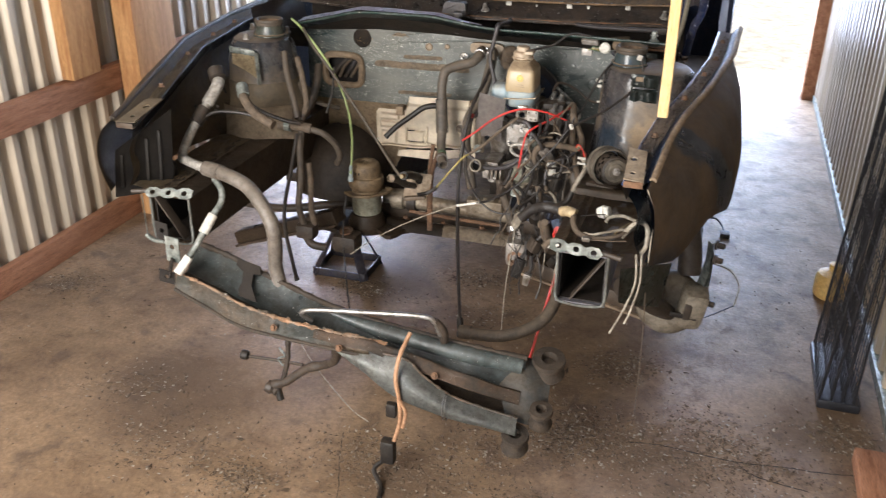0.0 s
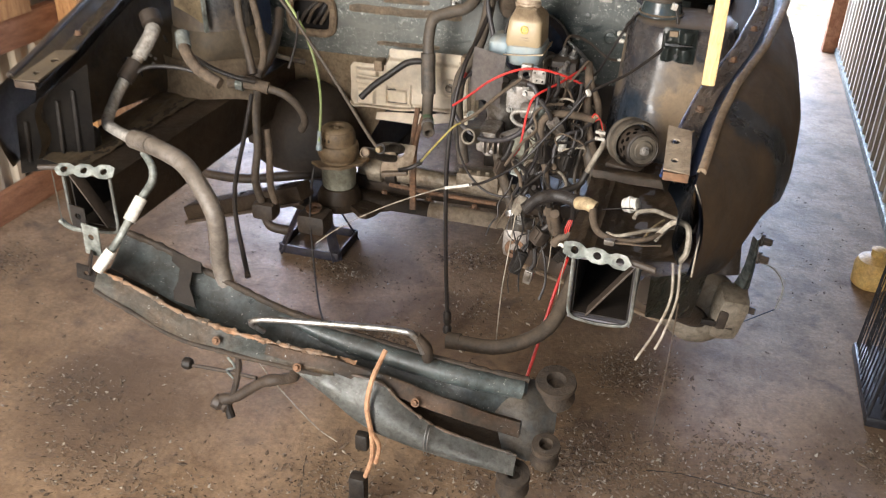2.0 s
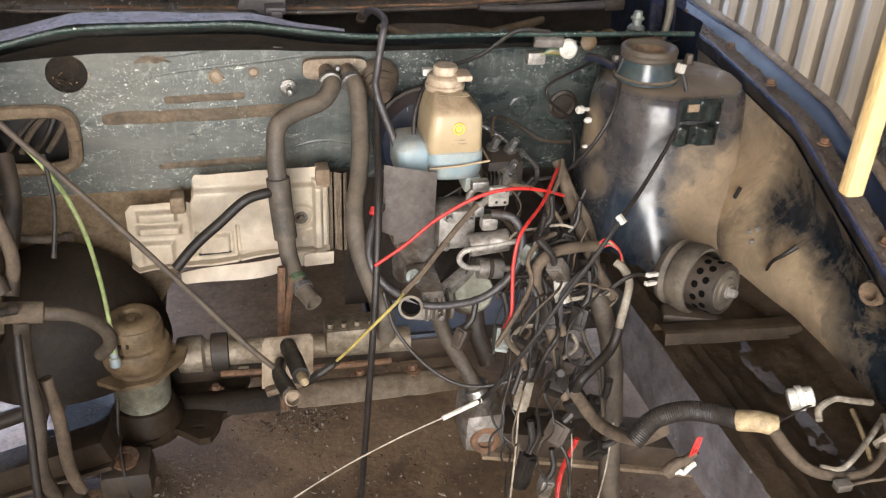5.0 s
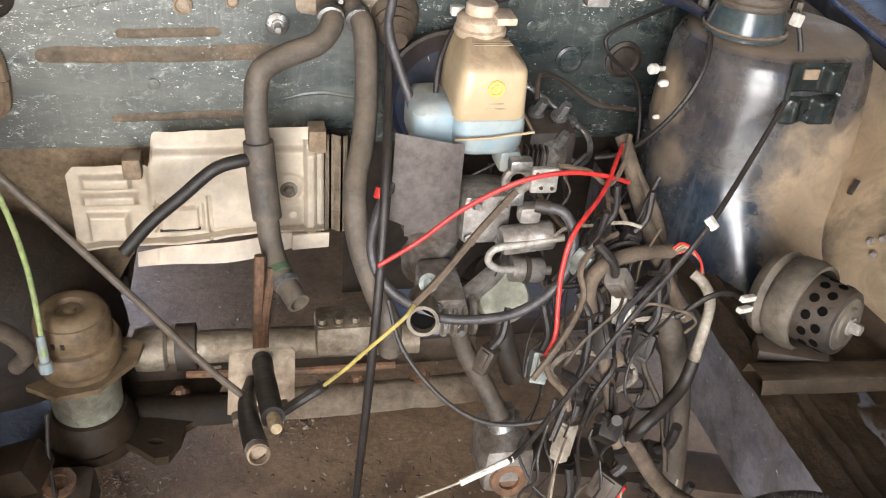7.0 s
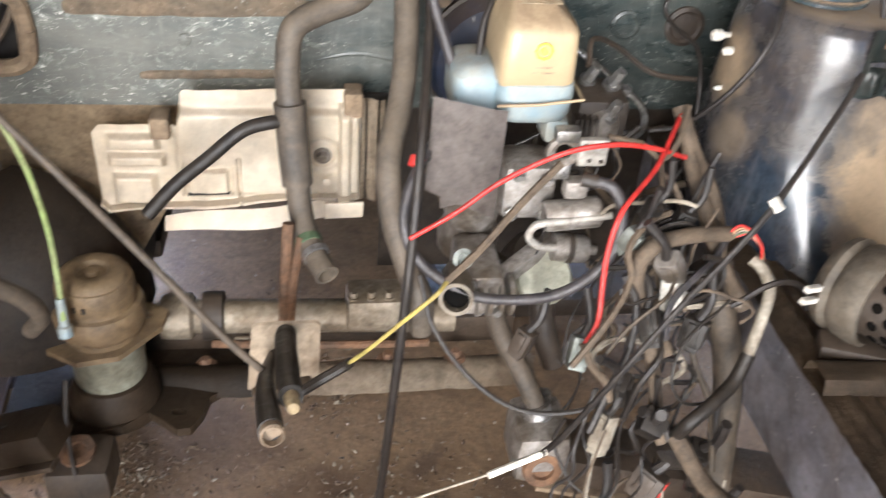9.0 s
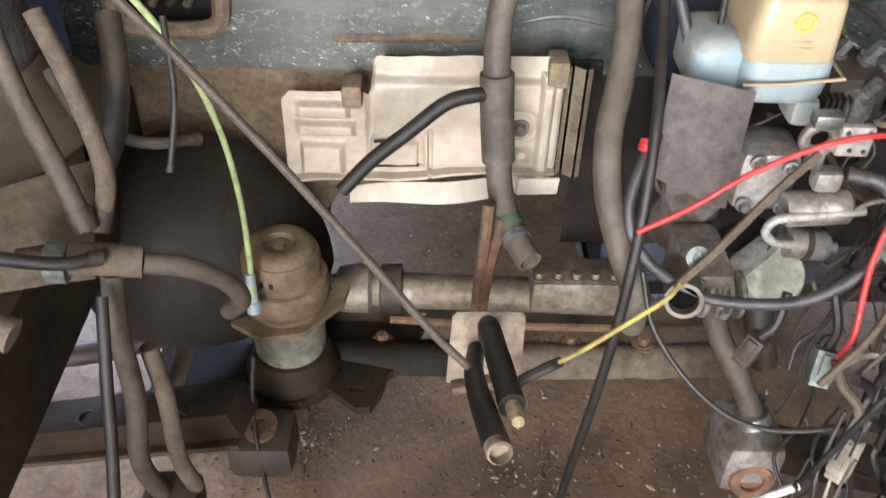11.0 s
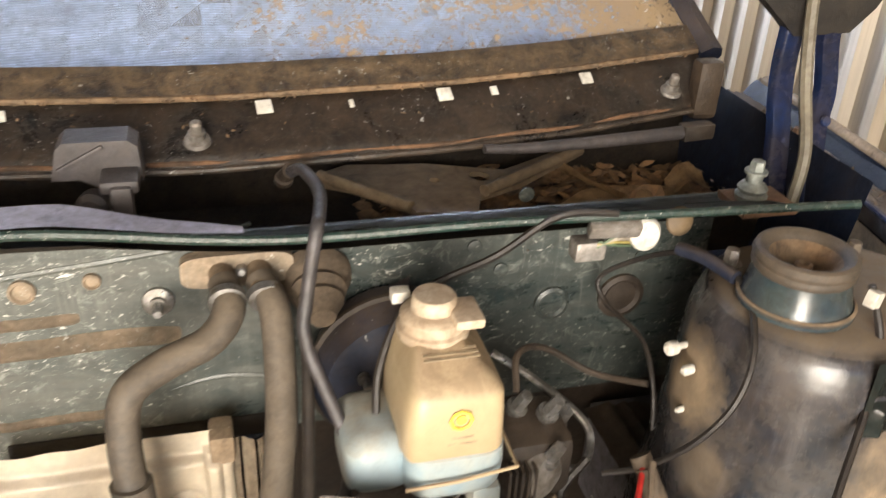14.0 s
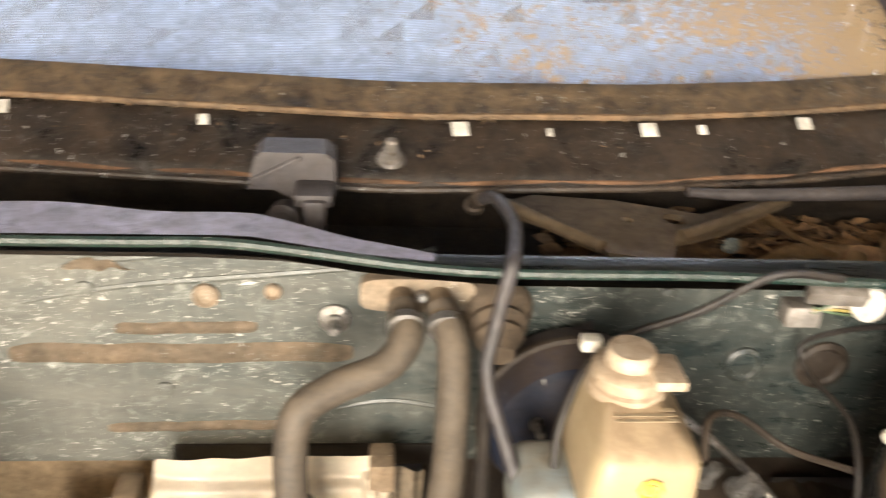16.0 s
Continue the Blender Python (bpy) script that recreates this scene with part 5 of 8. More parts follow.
part("end_sleeve", tube(bmesh.new(), [(0.124, 0.034, 0.974), (0.13, 0.022, 0.986)], 0.0075, 10, 2), M_DIRTY, vac)
part("end_sleeve", tube(bmesh.new(), [(0.27, -0.355, 0.8), (0.255, -0.349, 0.8)], 0.0075, 10, 2), M_DIRTY, vac)
tagged(part("cable_tie", lathe(bmesh.new(), (0.099, -0.279, 0.772), (0.3, 0.5, 0.8), ((0.006, 0), (0.0085, 0.001), (0.0085, 0.012), (0.006, 0.013)), 12), M_RED), "red tape band round the hose", "tape")

# ---- brake fluid reservoir and master cylinder ----
res = thing("brake_fluid_reservoir", "cream plastic brake fluid reservoir with dusty cap", "reservoir")


def soft_box(lo, hi, r=0.012):
    return box(bmesh.new(), lo, hi, r)


def tapered(x0, x1, y0, y1, levels):
    """A rounded box body: rows of (z, inset)."""
    bm = bmesh.new()
    loops = []
    for z, k in levels:
        loops.append([bm.verts.new((a, b, z)) for a, b in ring2d((x0 + x1) / 2, (y0 + y1) / 2, (x1 - x0) / 2 - k, (y1 - y0) / 2 - k, 40, 0.42)])
    for a, b in zip(loops, loops[1:]):
        for k in range(40):
            bm.faces.new((a[k], a[(k + 1) % 40], b[(k + 1) % 40], b[k]))
    bm.faces.new(loops[0])
    bm.faces.new(loops[-1])
    return bm


bm = bmesh.new()
levels = ((0.842, 0.188, 0.268, -0.236, -0.135), (0.85, 0.185, 0.271, -0.239, -0.133), (0.88, 0.187, 0.27, -0.2385, -0.134), (0.9, 0.19, 0.269, -0.237, -0.134), (0.907, 0.192, 0.266, -0.234, -0.136), (0.915, 0.196, 0.256, -0.222, -0.14), (0.925, 0.2, 0.246, -0.206, -0.145), (0.931, 0.204, 0.24, -0.196, -0.15))
loops = [[bm.verts.new((a, b, z)) for a, b in ring2d((x0 + x1) / 2, (y0 + y1) / 2, (x1 - x0) / 2, (y1 - y0) / 2, 48, 0.3)] for z, x0, x1, y0, y1 in levels]
for la, lb in zip(loops, loops[1:]):
    for k in range(48):
        bm.faces.new((la[k], la[(k + 1) % 48], lb[(k + 1) % 48], lb[k]))
bm.faces.new(loops[0])
bm.faces.new(loops[-1])
body = part("upper_body", bm, M_CREAM, res)
part("lower_body", tapered(0.186, 0.275, -0.2405, -0.13, ((0.798, 0.012), (0.802, 0.006), (0.81, 0.002), (0.83, 0.0), (0.845, 0.001), (0.848, 0.004))), M_PALEBLUE, res, "pale blue translucent lower chamber")
part("side_chamber", tapered(0.14, 0.2, -0.225, -0.14, ((0.8, 0.01), (0.81, 0.002), (0.845, 0.002), (0.853, 0.008), (0.857, 0.016))), M_PALEBLUE, res)
part("foot", soft_box((0.245, -0.235, 0.775), (0.272, -0.19, 0.804), 0.008), M_PALEBLUE, res)
part("seam", tube(bmesh.new(), [(0.186, -0.245, 0.826), (0.23, -0.2455, 0.828), (0.278, -0.245, 0.834), (0.279, -0.19, 0.835), (0.278, -0.135, 0.835)], 0.0018, 8, 1), M_CREAM, res)
neck = part("cap", lathe(bmesh.new(), (0.222, -0.172, 0.924), (0, 0, 1), ((0.029, 0), (0.03, 0.003), (0.03, 0.008), (0.0275, 0.01), (0.0275, 0.019), (0.025, 0.022), (0.0185, 0.024), (0.0185, 0.033), (0.0165, 0.036), (0, 0.037)), 32), M_CAP, res, "dirty pale screw cap")
part("connector", soft_box((0.232, -0.205, 0.944), (0.256, -0.168, 0.953), 0.003), M_CAP, neck)
part("symbol", tube(bmesh.new(), [(0.23 + a, -0.2395, 0.885 + b) for a, b in ring2d(0, 0, 0.0085, n=8)] + [(0.2385, -0.2395, 0.885)], 0.0016, 6, 1), M_LABEL, body, "yellow warning ring")
part("symbol_core", lathe(bmesh.new(), (0.23, -0.2385, 0.885), (0, -1, 0), ((0.0045, 0), (0.0045, 0.0012)), 12), M_LABEL, body)
for z, w in ((0.866, 0.018), (0.86, 0.024), (0.853, 0.014)):
    part("printed_bar", box(bmesh.new(), (0.232 - w / 2, -0.2388, z), (0.232 + w / 2, -0.238, z + 0.002), 0), M_PRINT, body)
for k in range(3):
    part("printed_bar", box(bmesh.new(), (0.205, -0.215 + k * 0.006, 0.926), (0.25, -0.212 + k * 0.006, 0.9266), 0), M_PRINT, body)
fw_patch = tagged(part("sound_pad", grid(bmesh.new(), lambda u, v: (0.165 + 0.075 * u, -0.012 - 0.006 * math.sin(3 * u), 0.8 + 0.055 * v + 0.025 * u * v), 8, 6, 0.003), M_LAV), "grey-violet pad stuck on the firewall", "pad")
booster = thing("brake_booster", "blue-black round brake booster behind the reservoir", "brake booster")
part("rear_shell", lathe(bmesh.new(), (0.222, -0.01, 0.79), (0, -1, 0), ((0.08, 0), (0.086, 0.02), (0.086, 0.03)), 36), M_BLUE, booster)
part("front_shell", lathe(bmesh.new(), (0.222, -0.01, 0.79), (0, -1, 0), ((0.086, 0.032), (0.084, 0.045), (0.076, 0.06), (0.05, 0.07), (0.03, 0.09)), 36), M_BLUE, booster)
part("clamp_band", lathe(bmesh.new(), (0.222, -0.01, 0.79), (0, -1, 0), ((0.086, 0.028), (0.09, 0.029), (0.09, 0.034), (0.086, 0.035)), 36), M_DIRTY, booster)
for a in (0.5, 2.6, 4.4):
    part("stud", bolt(bmesh.new(), (0.222 + 0.045 * math.cos(a), -0.08, 0.79 + 0.045 * math.sin(a)), (0, -1, 0), 0.005, 0.014), M_STEEL, booster)
mc = thing("master_cylinder", "grimy cast brake master cylinder with pipe unions", "cylinder")
part("barrel", lathe(bmesh.new(), (0.265, -0.1, 0.775), (0.5, -0.8, 0), ((0.026, 0), (0.026, 0.03), (0.022, 0.034), (0.022, 0.1), (0.026, 0.104), (0.026, 0.12), (0.012, 0.125)), 22), M_CAST, mc)
part("valve_block", soft_box((0.29, -0.2, 0.745), (0.352, -0.13, 0.81), 0.01), M_DIRTY, mc)
for i, (x, y, z) in enumerate(((0.31, -0.15, 0.81), (0.335, -0.165, 0.812), (0.325, -0.2, 0.79), (0.352, -0.15, 0.785))):
    part("union", bolt(bmesh.new(), (x, y, z), (0.3, -0.4, 1), 0.007, 0.02), M_STEEL, mc)
for k in range(5):
    part("fin", box(bmesh.new(), (0.285 + 0.006 * k, -0.215, 0.755), (0.288 + 0.006 * k, -0.198, 0.795), 0.001), M_DIRTY, mc)
cable("brake_pipe", "bare steel brake pipe", [(0.309, -0.08, 0.825), (0.35, -0.1, 0.8), (0.386, -0.138, 0.777), (0.389, -0.158, 0.76), (0.37, -0.18, 0.755), (0.34, -0.19, 0.772)], 0.004, M_STEEL, "pipe", "brake pipes")
cable("brake_pipe", "bent dark brake pipe", [(0.31, -0.15, 0.83), (0.32, -0.12, 0.85), (0.36, -0.09, 0.83), (0.41, -0.1, 0.8), (0.45, -0.14, 0.81)], 0.0035, M_DIRTY, "pipe", "brake pipes")
plate_t = thing("splash_plate", "bent grey sheet metal plate hanging beside the hose", "metal plate")
part("sheet", grid(bmesh.new(), lambda u, v: (0.118 + 0.078 * u - 0.006 * v, -0.248 - 0.012 * u - 0.02 * v + 0.02 * (u - 0.8) * (u > 0.8), 0.838 - 0.1 * v - 0.02 * u * v - 0.012 * u), 12, 8, 0.002), M_SPLASH, plate_t)
part("lower_sheet", grid(bmesh.new(), lambda u, v: (0.13 + 0.035 * u, -0.26 - 0.01 * v, 0.765 - 0.05 * v + 0.01 * u), 6, 5, 0.002), M_SPLASH, plate_t)

# ---- gear linkage and castings ----
cast = thing("gear_selector_housing", "dusty cast aluminium selector housing", "casting")
part("bell", lathe(bmesh.new(), (0.178, -0.2, 0.62), (0, -0.2, 1), ((0.036, 0), (0.038, 0.02), (0.03, 0.04), (0.034, 0.07), (0.028, 0.11), (0.03, 0.118), (0.02, 0.125)), 24), M_CAST, cast)
part("block", soft_box((0.15, -0.33, 0.61), (0.2, -0.24, 0.665), 0.012), M_CAST, cast)
part("outlet", tube(bmesh.new(), [(0.155, -0.29, 0.64), (0.148, -0.325, 0.65), (0.14, -0.36, 0.66)], 0.0185, 18, 4, 0.78), M_CASTDUST, cast)
part("bore", lathe(bmesh.new(), (0.1425, -0.349, 0.657), (-0.2, -0.93, 0.28), ((0.0142, -0.004), (0.0142, 0.0), (0, 0.0005)), 18), M_HOLE, cast, "dark open bore")
for k in range(4):
    part("rib", lathe(bmesh.new(), (0.168 + 0.012 * k, -0.318, 0.632), (1, 0, 0), ((0.02, 0), (0.024, 0.002), (0.024, 0.006), (0.02, 0.008)), 18), M_CAST, cast)
part("lug", lathe(bmesh.new(), (0.17, -0.27, 0.585), (0, 0, 1), ((0.014, 0), (0.014, 0.02), (0.01, 0.022), (0.01, 0.05)), 14), M_CAST, cast)
part("arm", bar(bmesh.new(), (0.2, -0.3, 0.64), (0.27, -0.25, 0.66), 0.02, 0.018), M_CAST, cast)
part("upper_block", soft_box((0.2, -0.26, 0.69), (0.262, -0.2, 0.76), 0.014), M_CAST, cast)
cup = thing("filter_canister", "grey-green round canister with pale cap", "canister")
part("can", lathe(bmesh.new(), (0.268, -0.15, 0.54), (0, -0.5, 0.55), ((0.034, 0), (0.036, 0.02), (0.036, 0.075), (0.03, 0.09)), 26), M_DIRTY, cup)
part("cap", lathe(bmesh.new(), (0.257, -0.277, 0.623), (-0.1, -0.7, 0.55), ((0.033, -0.01), (0.033, 0.008), (0.03, 0.013), (0, 0.016)), 28), M_CUP, cup, "pale grey-green flat cap")
part("neck", lathe(bmesh.new(), (0.262, -0.25, 0.6), (-0.1, -0.7, 0.55), ((0.03, -0.05), (0.031, 0), (0.031, 0.028)), 26), M_LOOM, cup)
part("down_pipe", tube(bmesh.new(), [(0.275, -0.225, 0.575), (0.28, -0.24, 0.52), (0.3, -0.25, 0.46)], 0.016, 14), M_DIRTY, cup)
term = thing("battery_clamp", "bright battery terminal clamp with pale block", "clamp")
part("clamp_ring", tube(bmesh.new(), [(0.252 + a, -0.288, 0.797 + b) for a, b in ring2d(0, 0, 0.014, n=10)] + [(0.266, -0.288, 0.797)], 0.0055, 8, 2), M_CAST, term)
part("top_lug", soft_box((0.24, -0.296, 0.81), (0.266, -0.28, 0.824), 0.003), M_STEEL, term)
part("pale_block", soft_box((0.266, -0.296, 0.782), (0.298, -0.286, 0.814), 0.004), M_LUG, term)
for dx, dz in ((0.272, 0.808), (0.292, 0.808), (0.278, 0.79), (0.291, 0.789)):
    part("screw", lathe(bmesh.new(), (dx, -0.296, dz), (0, -1, 0), ((0.0022, 0), (0.0022, 0.0015), (0, 0.002)), 10), M_DIRTY, term)
part("lower_lug", soft_box((0.246, -0.292, 0.764), (0.262, -0.282, 0.784), 0.003), M_STEEL, term)
part("white_cap", soft_box((0.258, -0.298, 0.742), (0.284, -0.278, 0.764), 0.006), M_CAST, term)
part("drum_block", lathe(bmesh.new(), (0.245, -0.28, 0.71), (1, 0, 0.1), ((0.016, 0), (0.018, 0.004), (0.018, 0.06), (0.014, 0.064)), 18), M_CAST, term)
part("solenoid", lathe(bmesh.new(), (0.262, -0.27, 0.662), (1, 0, -0.12), ((0.012, 0), (0.0165, 0.002), (0.0165, 0.04), (0.014, 0.044), (0.006, 0.045), (0.006, 0.055)), 20), M_CAST, term)
part("band", lathe(bmesh.new(), (0.28, -0.27, 0.66), (1, 0, -0.12), ((0.0165, 0), (0.018, 0.001), (0.018, 0.006), (0.0165, 0.007)), 20), M_DIRTY, term)
for x, y, z in ((0.215, -0.262, 0.752), (0.248, -0.262, 0.746), (0.212, -0.262, 0.702), (0.25, -0.262, 0.7), (0.16, -0.332, 0.655), (0.192, -0.332, 0.622)):
    part("bolt", bolt(bmesh.new(), (x, y, z), (0, -1, 0), 0.0055, 0.007), M_STEEL, cast)
cable("hooked_pipe", "bent bare aluminium pipe", [(0.26, -0.292, 0.676), (0.241, -0.295, 0.68), (0.227, -0.297, 0.693), (0.229, -0.298, 0.707), (0.24, -0.298, 0.713), (0.27, -0.296, 0.715), (0.317, -0.294, 0.72)], 0.0045, M_LUG, "pipe", seg=10)

# ---- steering rack, cross-member, mounts ----
rack = thing("steering_rack", "grimy metal steering rack across the bay", "steering rack")
part("tube_body", tube(bmesh.new(), [(-0.2, -0.06, 0.395), (0.0, -0.062, 0.392), (0.2, -0.064, 0.388)], 0.025, 18, 3), M_RACK, rack)
part("end_joint", lathe(bmesh.new(), (-0.255, -0.06, 0.396), (1, 0, 0), ((0.012, 0), (0.02, 0.004), (0.02, 0.03), (0.032, 0.034), (0.034, 0.05), (0.034, 0.075), (0.028, 0.08)), 20), M_RACK, rack)
part("clamp_band", lathe(bmesh.new(), (-0.165, -0.06, 0.395), (1, 0, 0), ((0.026, 0), (0.036, 0.002), (0.036, 0.03), (0.026, 0.032)), 18), M_DIRTY, rack)
part("gear_box", soft_box((0.04, -0.095, 0.385), (0.16, -0.035, 0.44), 0.01), M_RACK, rack)
for x in (0.05, 0.075, 0.1, 0.125, 0.15):
    part("bolt", bolt(bmesh.new(), (x, -0.08, 0.438), (0, 0, 1), 0.006, 0.008), M_RACK, rack)
part("hydraulic_line", tube(bmesh.new(), [(-0.15, -0.095, 0.372), (0.0, -0.1, 0.368), (0.16, -0.1, 0.366)], 0.006, 8, 3), M_RUST, rack)
part("clip", soft_box((-0.12, -0.09, 0.36), (-0.1, -0.084, 0.376), 0.002), M_RACK, rack)
cross = thing("cross_member", "tan dusty steel cross-member beam", "cross-member")
def beam_shape(x, v):
    return (x, -0.138 + 0.085 * v - 0.02 * math.cos(3.14 * (x + 0.01) / 0.62) + 0.004 * noise.noise((x * 30, v * 3, 1)), 0.3 + 0.045 * math.sin(math.pi * min(1, v * 1.3 + 0.05)) ** 0.6 + 0.01 * math.sin(6 * x + 1.8))


part("beam", grid(bmesh.new(), lambda u, v: beam_shape(-0.02 + 0.34 * u, v), 20, 10, 0.006), M_PALEBEAM, cross, "pale dusty beam half")
part("oily_half", grid(bmesh.new(), lambda u, v: beam_shape(-0.3 + 0.28 * u, v), 20, 10, 0.006), M_OIL, cross, "dark oily beam half")
lobe = [(-0.42, -0.05), (-0.1, -0.05), (-0.12, -0.12), (-0.135, -0.145), (-0.152, -0.16), (-0.158, -0.19), (-0.172, -0.218), (-0.19, -0.222), (-0.21, -0.205), (-0.23, -0.19), (-0.26, -0.215), (-0.34, -0.225), (-0.42, -0.2)]
part("foot_plate", plate(bmesh.new(), lobe, (ring2d(-0.19, -0.19, 0.011, 0.006, 12), ring2d(-0.16, -0.1, 0.008, n=12)), lambda a, b, d: (a, b, 0.318 + d + 0.006 * math.sin(20 * a)), 0.014), M_OIL, cross, "oily ragged subframe plate", smooth=False)
part("rear_lip", bar(bmesh.new(), (-0.28, -0.045, 0.345), (0.3, -0.045, 0.35), 0.02, 0.05, 0.006), M_XMEM, cross)
for x in (-0.16, -0.03, 0.1, 0.2):
    part("bolt", bolt(lathe(bmesh.new(), (x, -0.11, 0.338), (0, 0, 1), ((0.018, 0), (0.016, 0.008), (0.012, 0.01)), 16), (x, -0.11, 0.346), (0, 0, 1), 0.008, 0.01), M_RUST, cross)
mount = thing("engine_mount", "rusty round hydraulic engine mount on its bracket", "engine mount")
part("dome", lathe(bmesh.new(), (-0.278, -0.15, 0.45), (0, 0, 1), ((0.048, 0), (0.049, 0.012), (0.053, 0.016), (0.056, 0.024), (0.057, 0.044), (0.054, 0.052), (0.048, 0.054), (0.047, 0.058), (0.0485, 0.062), (0.048, 0.082), (0.045, 0.09), (0.043, 0.091), (0.042, 0.095), (0.036, 0.1), (0.028, 0.102), (0.02, 0.1), (0.017, 0.094), (0.008, 0.094), (0.007, 0.099), (0, 0.099)), 36), M_MOUNT, mount, "rusty top dome")
for a in (4.1, 4.35, 4.6):
    part("slot", box(bmesh.new(), (-0.0025, -0.0012, -0.004), (0.0025, 0.0012, 0.004), 0.0008, pose(-0.278 + 0.0485 * math.cos(a), -0.15 + 0.0485 * math.sin(a), 0.522, 0, 0, math.degrees(a) + 90)), M_BLACK, mount)
part("flange", plate(bmesh.new(), [(-0.34, -0.19), (-0.3, -0.215), (-0.25, -0.205), (-0.205, -0.15), (-0.2, -0.115), (-0.225, -0.1), (-0.27, -0.09), (-0.33, -0.11)], (ring2d(-0.225, -0.125, 0.007, n=12),), lambda a, b, d: (a, b, 0.446 + d), 0.008), M_MOUNT, mount, smooth=False)
part("cup", lathe(bmesh.new(), (-0.278, -0.15, 0.37), (0, 0, 1), ((0.04, 0), (0.046, 0.01), (0.048, 0.075), (0.05, 0.078)), 30), M_CUP, mount)
part("seat", lathe(bmesh.new(), (-0.278, -0.15, 0.315), (0, 0, 1), ((0.06, 0), (0.062, 0.03), (0.05, 0.06), (0.045, 0.062)), 26), M_OIL, mount)


def arm(name, label, a, b, w, hgt, s):
    t = thing(name, label, "suspension arm", "lower arms")
    part("beam", bar(bmesh.new(), a, b, w, hgt, 0.01), M_XMEM if s > 0 else M_OIL, t)
    va, vb = Vector(a), Vector(b)
    dn = Vector((0, -w / 2, -hgt / 2))
    part("edge_flange", bar(bmesh.new(), va + dn, vb + dn, 0.02, 0.008, 0.002), M_TAN if s > 0 else M_XMEM, t)
    for k in (0.2, 0.5, 0.85):
        p = va.lerp(vb, k) + Vector((0, -0.01, hgt / 2))
        part("hole_rim", lathe(bmesh.new(), p, (0, 0, 1), ((0.014, -0.004), (0.014, 0.003), (0.009, 0.003), (0.009, -0.002)), 16), M_BLACK, t)
    return t


arm("suspension_arm", "grimy pressed steel lower suspension arm", (-0.72, -0.21, 0.25), (-0.31, -0.295, 0.42), 0.06, 0.045, -1)
arm("suspension_arm", "grimy pressed steel lower arm with holes", (0.27, -0.31, 0.37), (0.72, -0.36, 0.29), 0.08, 0.05, 1)
left_mt = thing("mount_bracket", "grimy steel mount bracket with bolt hole", "bracket")
part("body", soft_box((-0.345, -0.3, 0.285), (-0.262, -0.225, 0.345), 0.018), M_DIRTY, left_mt)
part("bore", lathe(bmesh.new(), (-0.303, -0.268, 0.352), (0, -0.2, 1), ((0.022, 0), (0.022, 0.006), (0.012, 0.006), (0.012, -0.01)), 20), M_RUST, left_mt)
tagged(part("sway_bar", tube(bmesh.new(), [(-0.85, -0.1, 0.33), (-0.6, -0.15, 0.345), (-0.42, -0.12, 0.37), (-0.33, -0.05, 0.36)], 0.014, 12), M_DIRTY), "dark round anti-roll bar", "bar")
gm = thing("gearbox_mount", "grey cast gearbox mount block", "mount")
part("block", soft_box((0.235, -0.365, 0.36), (0.305, -0.28, 0.44), 0.018), M_CAST, gm)
part("bore", lathe(bmesh.new(), (0.27, -0.364, 0.39), (0, -1, 0.2), ((0.026, 0), (0.024, 0.006), (0.014, 0.006), (0.014, -0.01)), 20), M_RUST, gm)
part("stud", bolt(bmesh.new(), (0.27, -0.32, 0.44), (0, 0, 1), 0.01, 0.03), M_STEEL, gm)
sb = thing("shift_bracket", "pale square bracket plate with black rubber stub", "bracket")
part("plate", plate(bmesh.new(), [(-0.08, -0.06), (-0.07, -0.064), (-0.012, -0.052), (-0.003, -0.045), (0.0, 0.014), (-0.004, 0.018), (-0.07, 0.017), (-0.075, 0.012)], (ring2d(-0.038, -0.006, 0.011, n=14),), lambda a, b, d: (a, -0.325 + b * 0.45 + d * 0.8, 0.582 + b * 0.8 + d * 0.5), 0.004), M_PALEBEAM, sb, smooth=False)
part("stub", tube(bmesh.new(), [(-0.038, -0.32, 0.585), (-0.037, -0.36, 0.606), (-0.034, -0.42, 0.632), (-0.029, -0.485, 0.654)], 0.0115, 12, 12, radii=lambda q: 1 + 0.06 * math.sin(q * 120)), M_BLACK, sb, "black ribbed rubber stub")
part("tip", lathe(bmesh.new(), (-0.029, -0.482, 0.653), (0.1, -1, 0.3), ((0.007, 0), (0.007, 0.02), (0.0055, 0.026), (0.003, 0.027)), 12), M_BROWNCONN, sb, "pale torn tip")
part("stub", tube(bmesh.new(), [(-0.05, -0.335, 0.565), (-0.055, -0.39, 0.59), (-0.053, -0.46, 0.63), (-0.045, -0.535, 0.664)], 0.0105, 12, 8, radii=lambda q: 0.85 + 0.25 * q), M_BLACK, sb)
part("end_cap", lathe(bmesh.new(), (-0.045, -0.533, 0.663), (0.15, -0.9, 0.3), ((0.0105, 0), (0.0108, 0.01), (0.009, 0.012), (0.0085, 0.003), (0, 0.003)), 16), M_PALEBEAM, sb, "pale metal end")
part("lower_lip", bar(bmesh.new(), (-0.075, -0.356, 0.53), (-0.01, -0.35, 0.54), 0.016, 0.012, 0.004), M_XMEMTAN, sb)
part("post", tube(bmesh.new(), [(-0.035, -0.2, 0.65), (-0.042, -0.22, 0.55), (-0.045, -0.21, 0.37)], 0.007, 8), M_RUST, sb)
part("post", tube(bmesh.new(), [(-0.02, -0.2, 0.63), (-0.034, -0.22, 0.55), (-0.04, -0.21, 0.37)], 0.006, 8), M_RUST, sb)

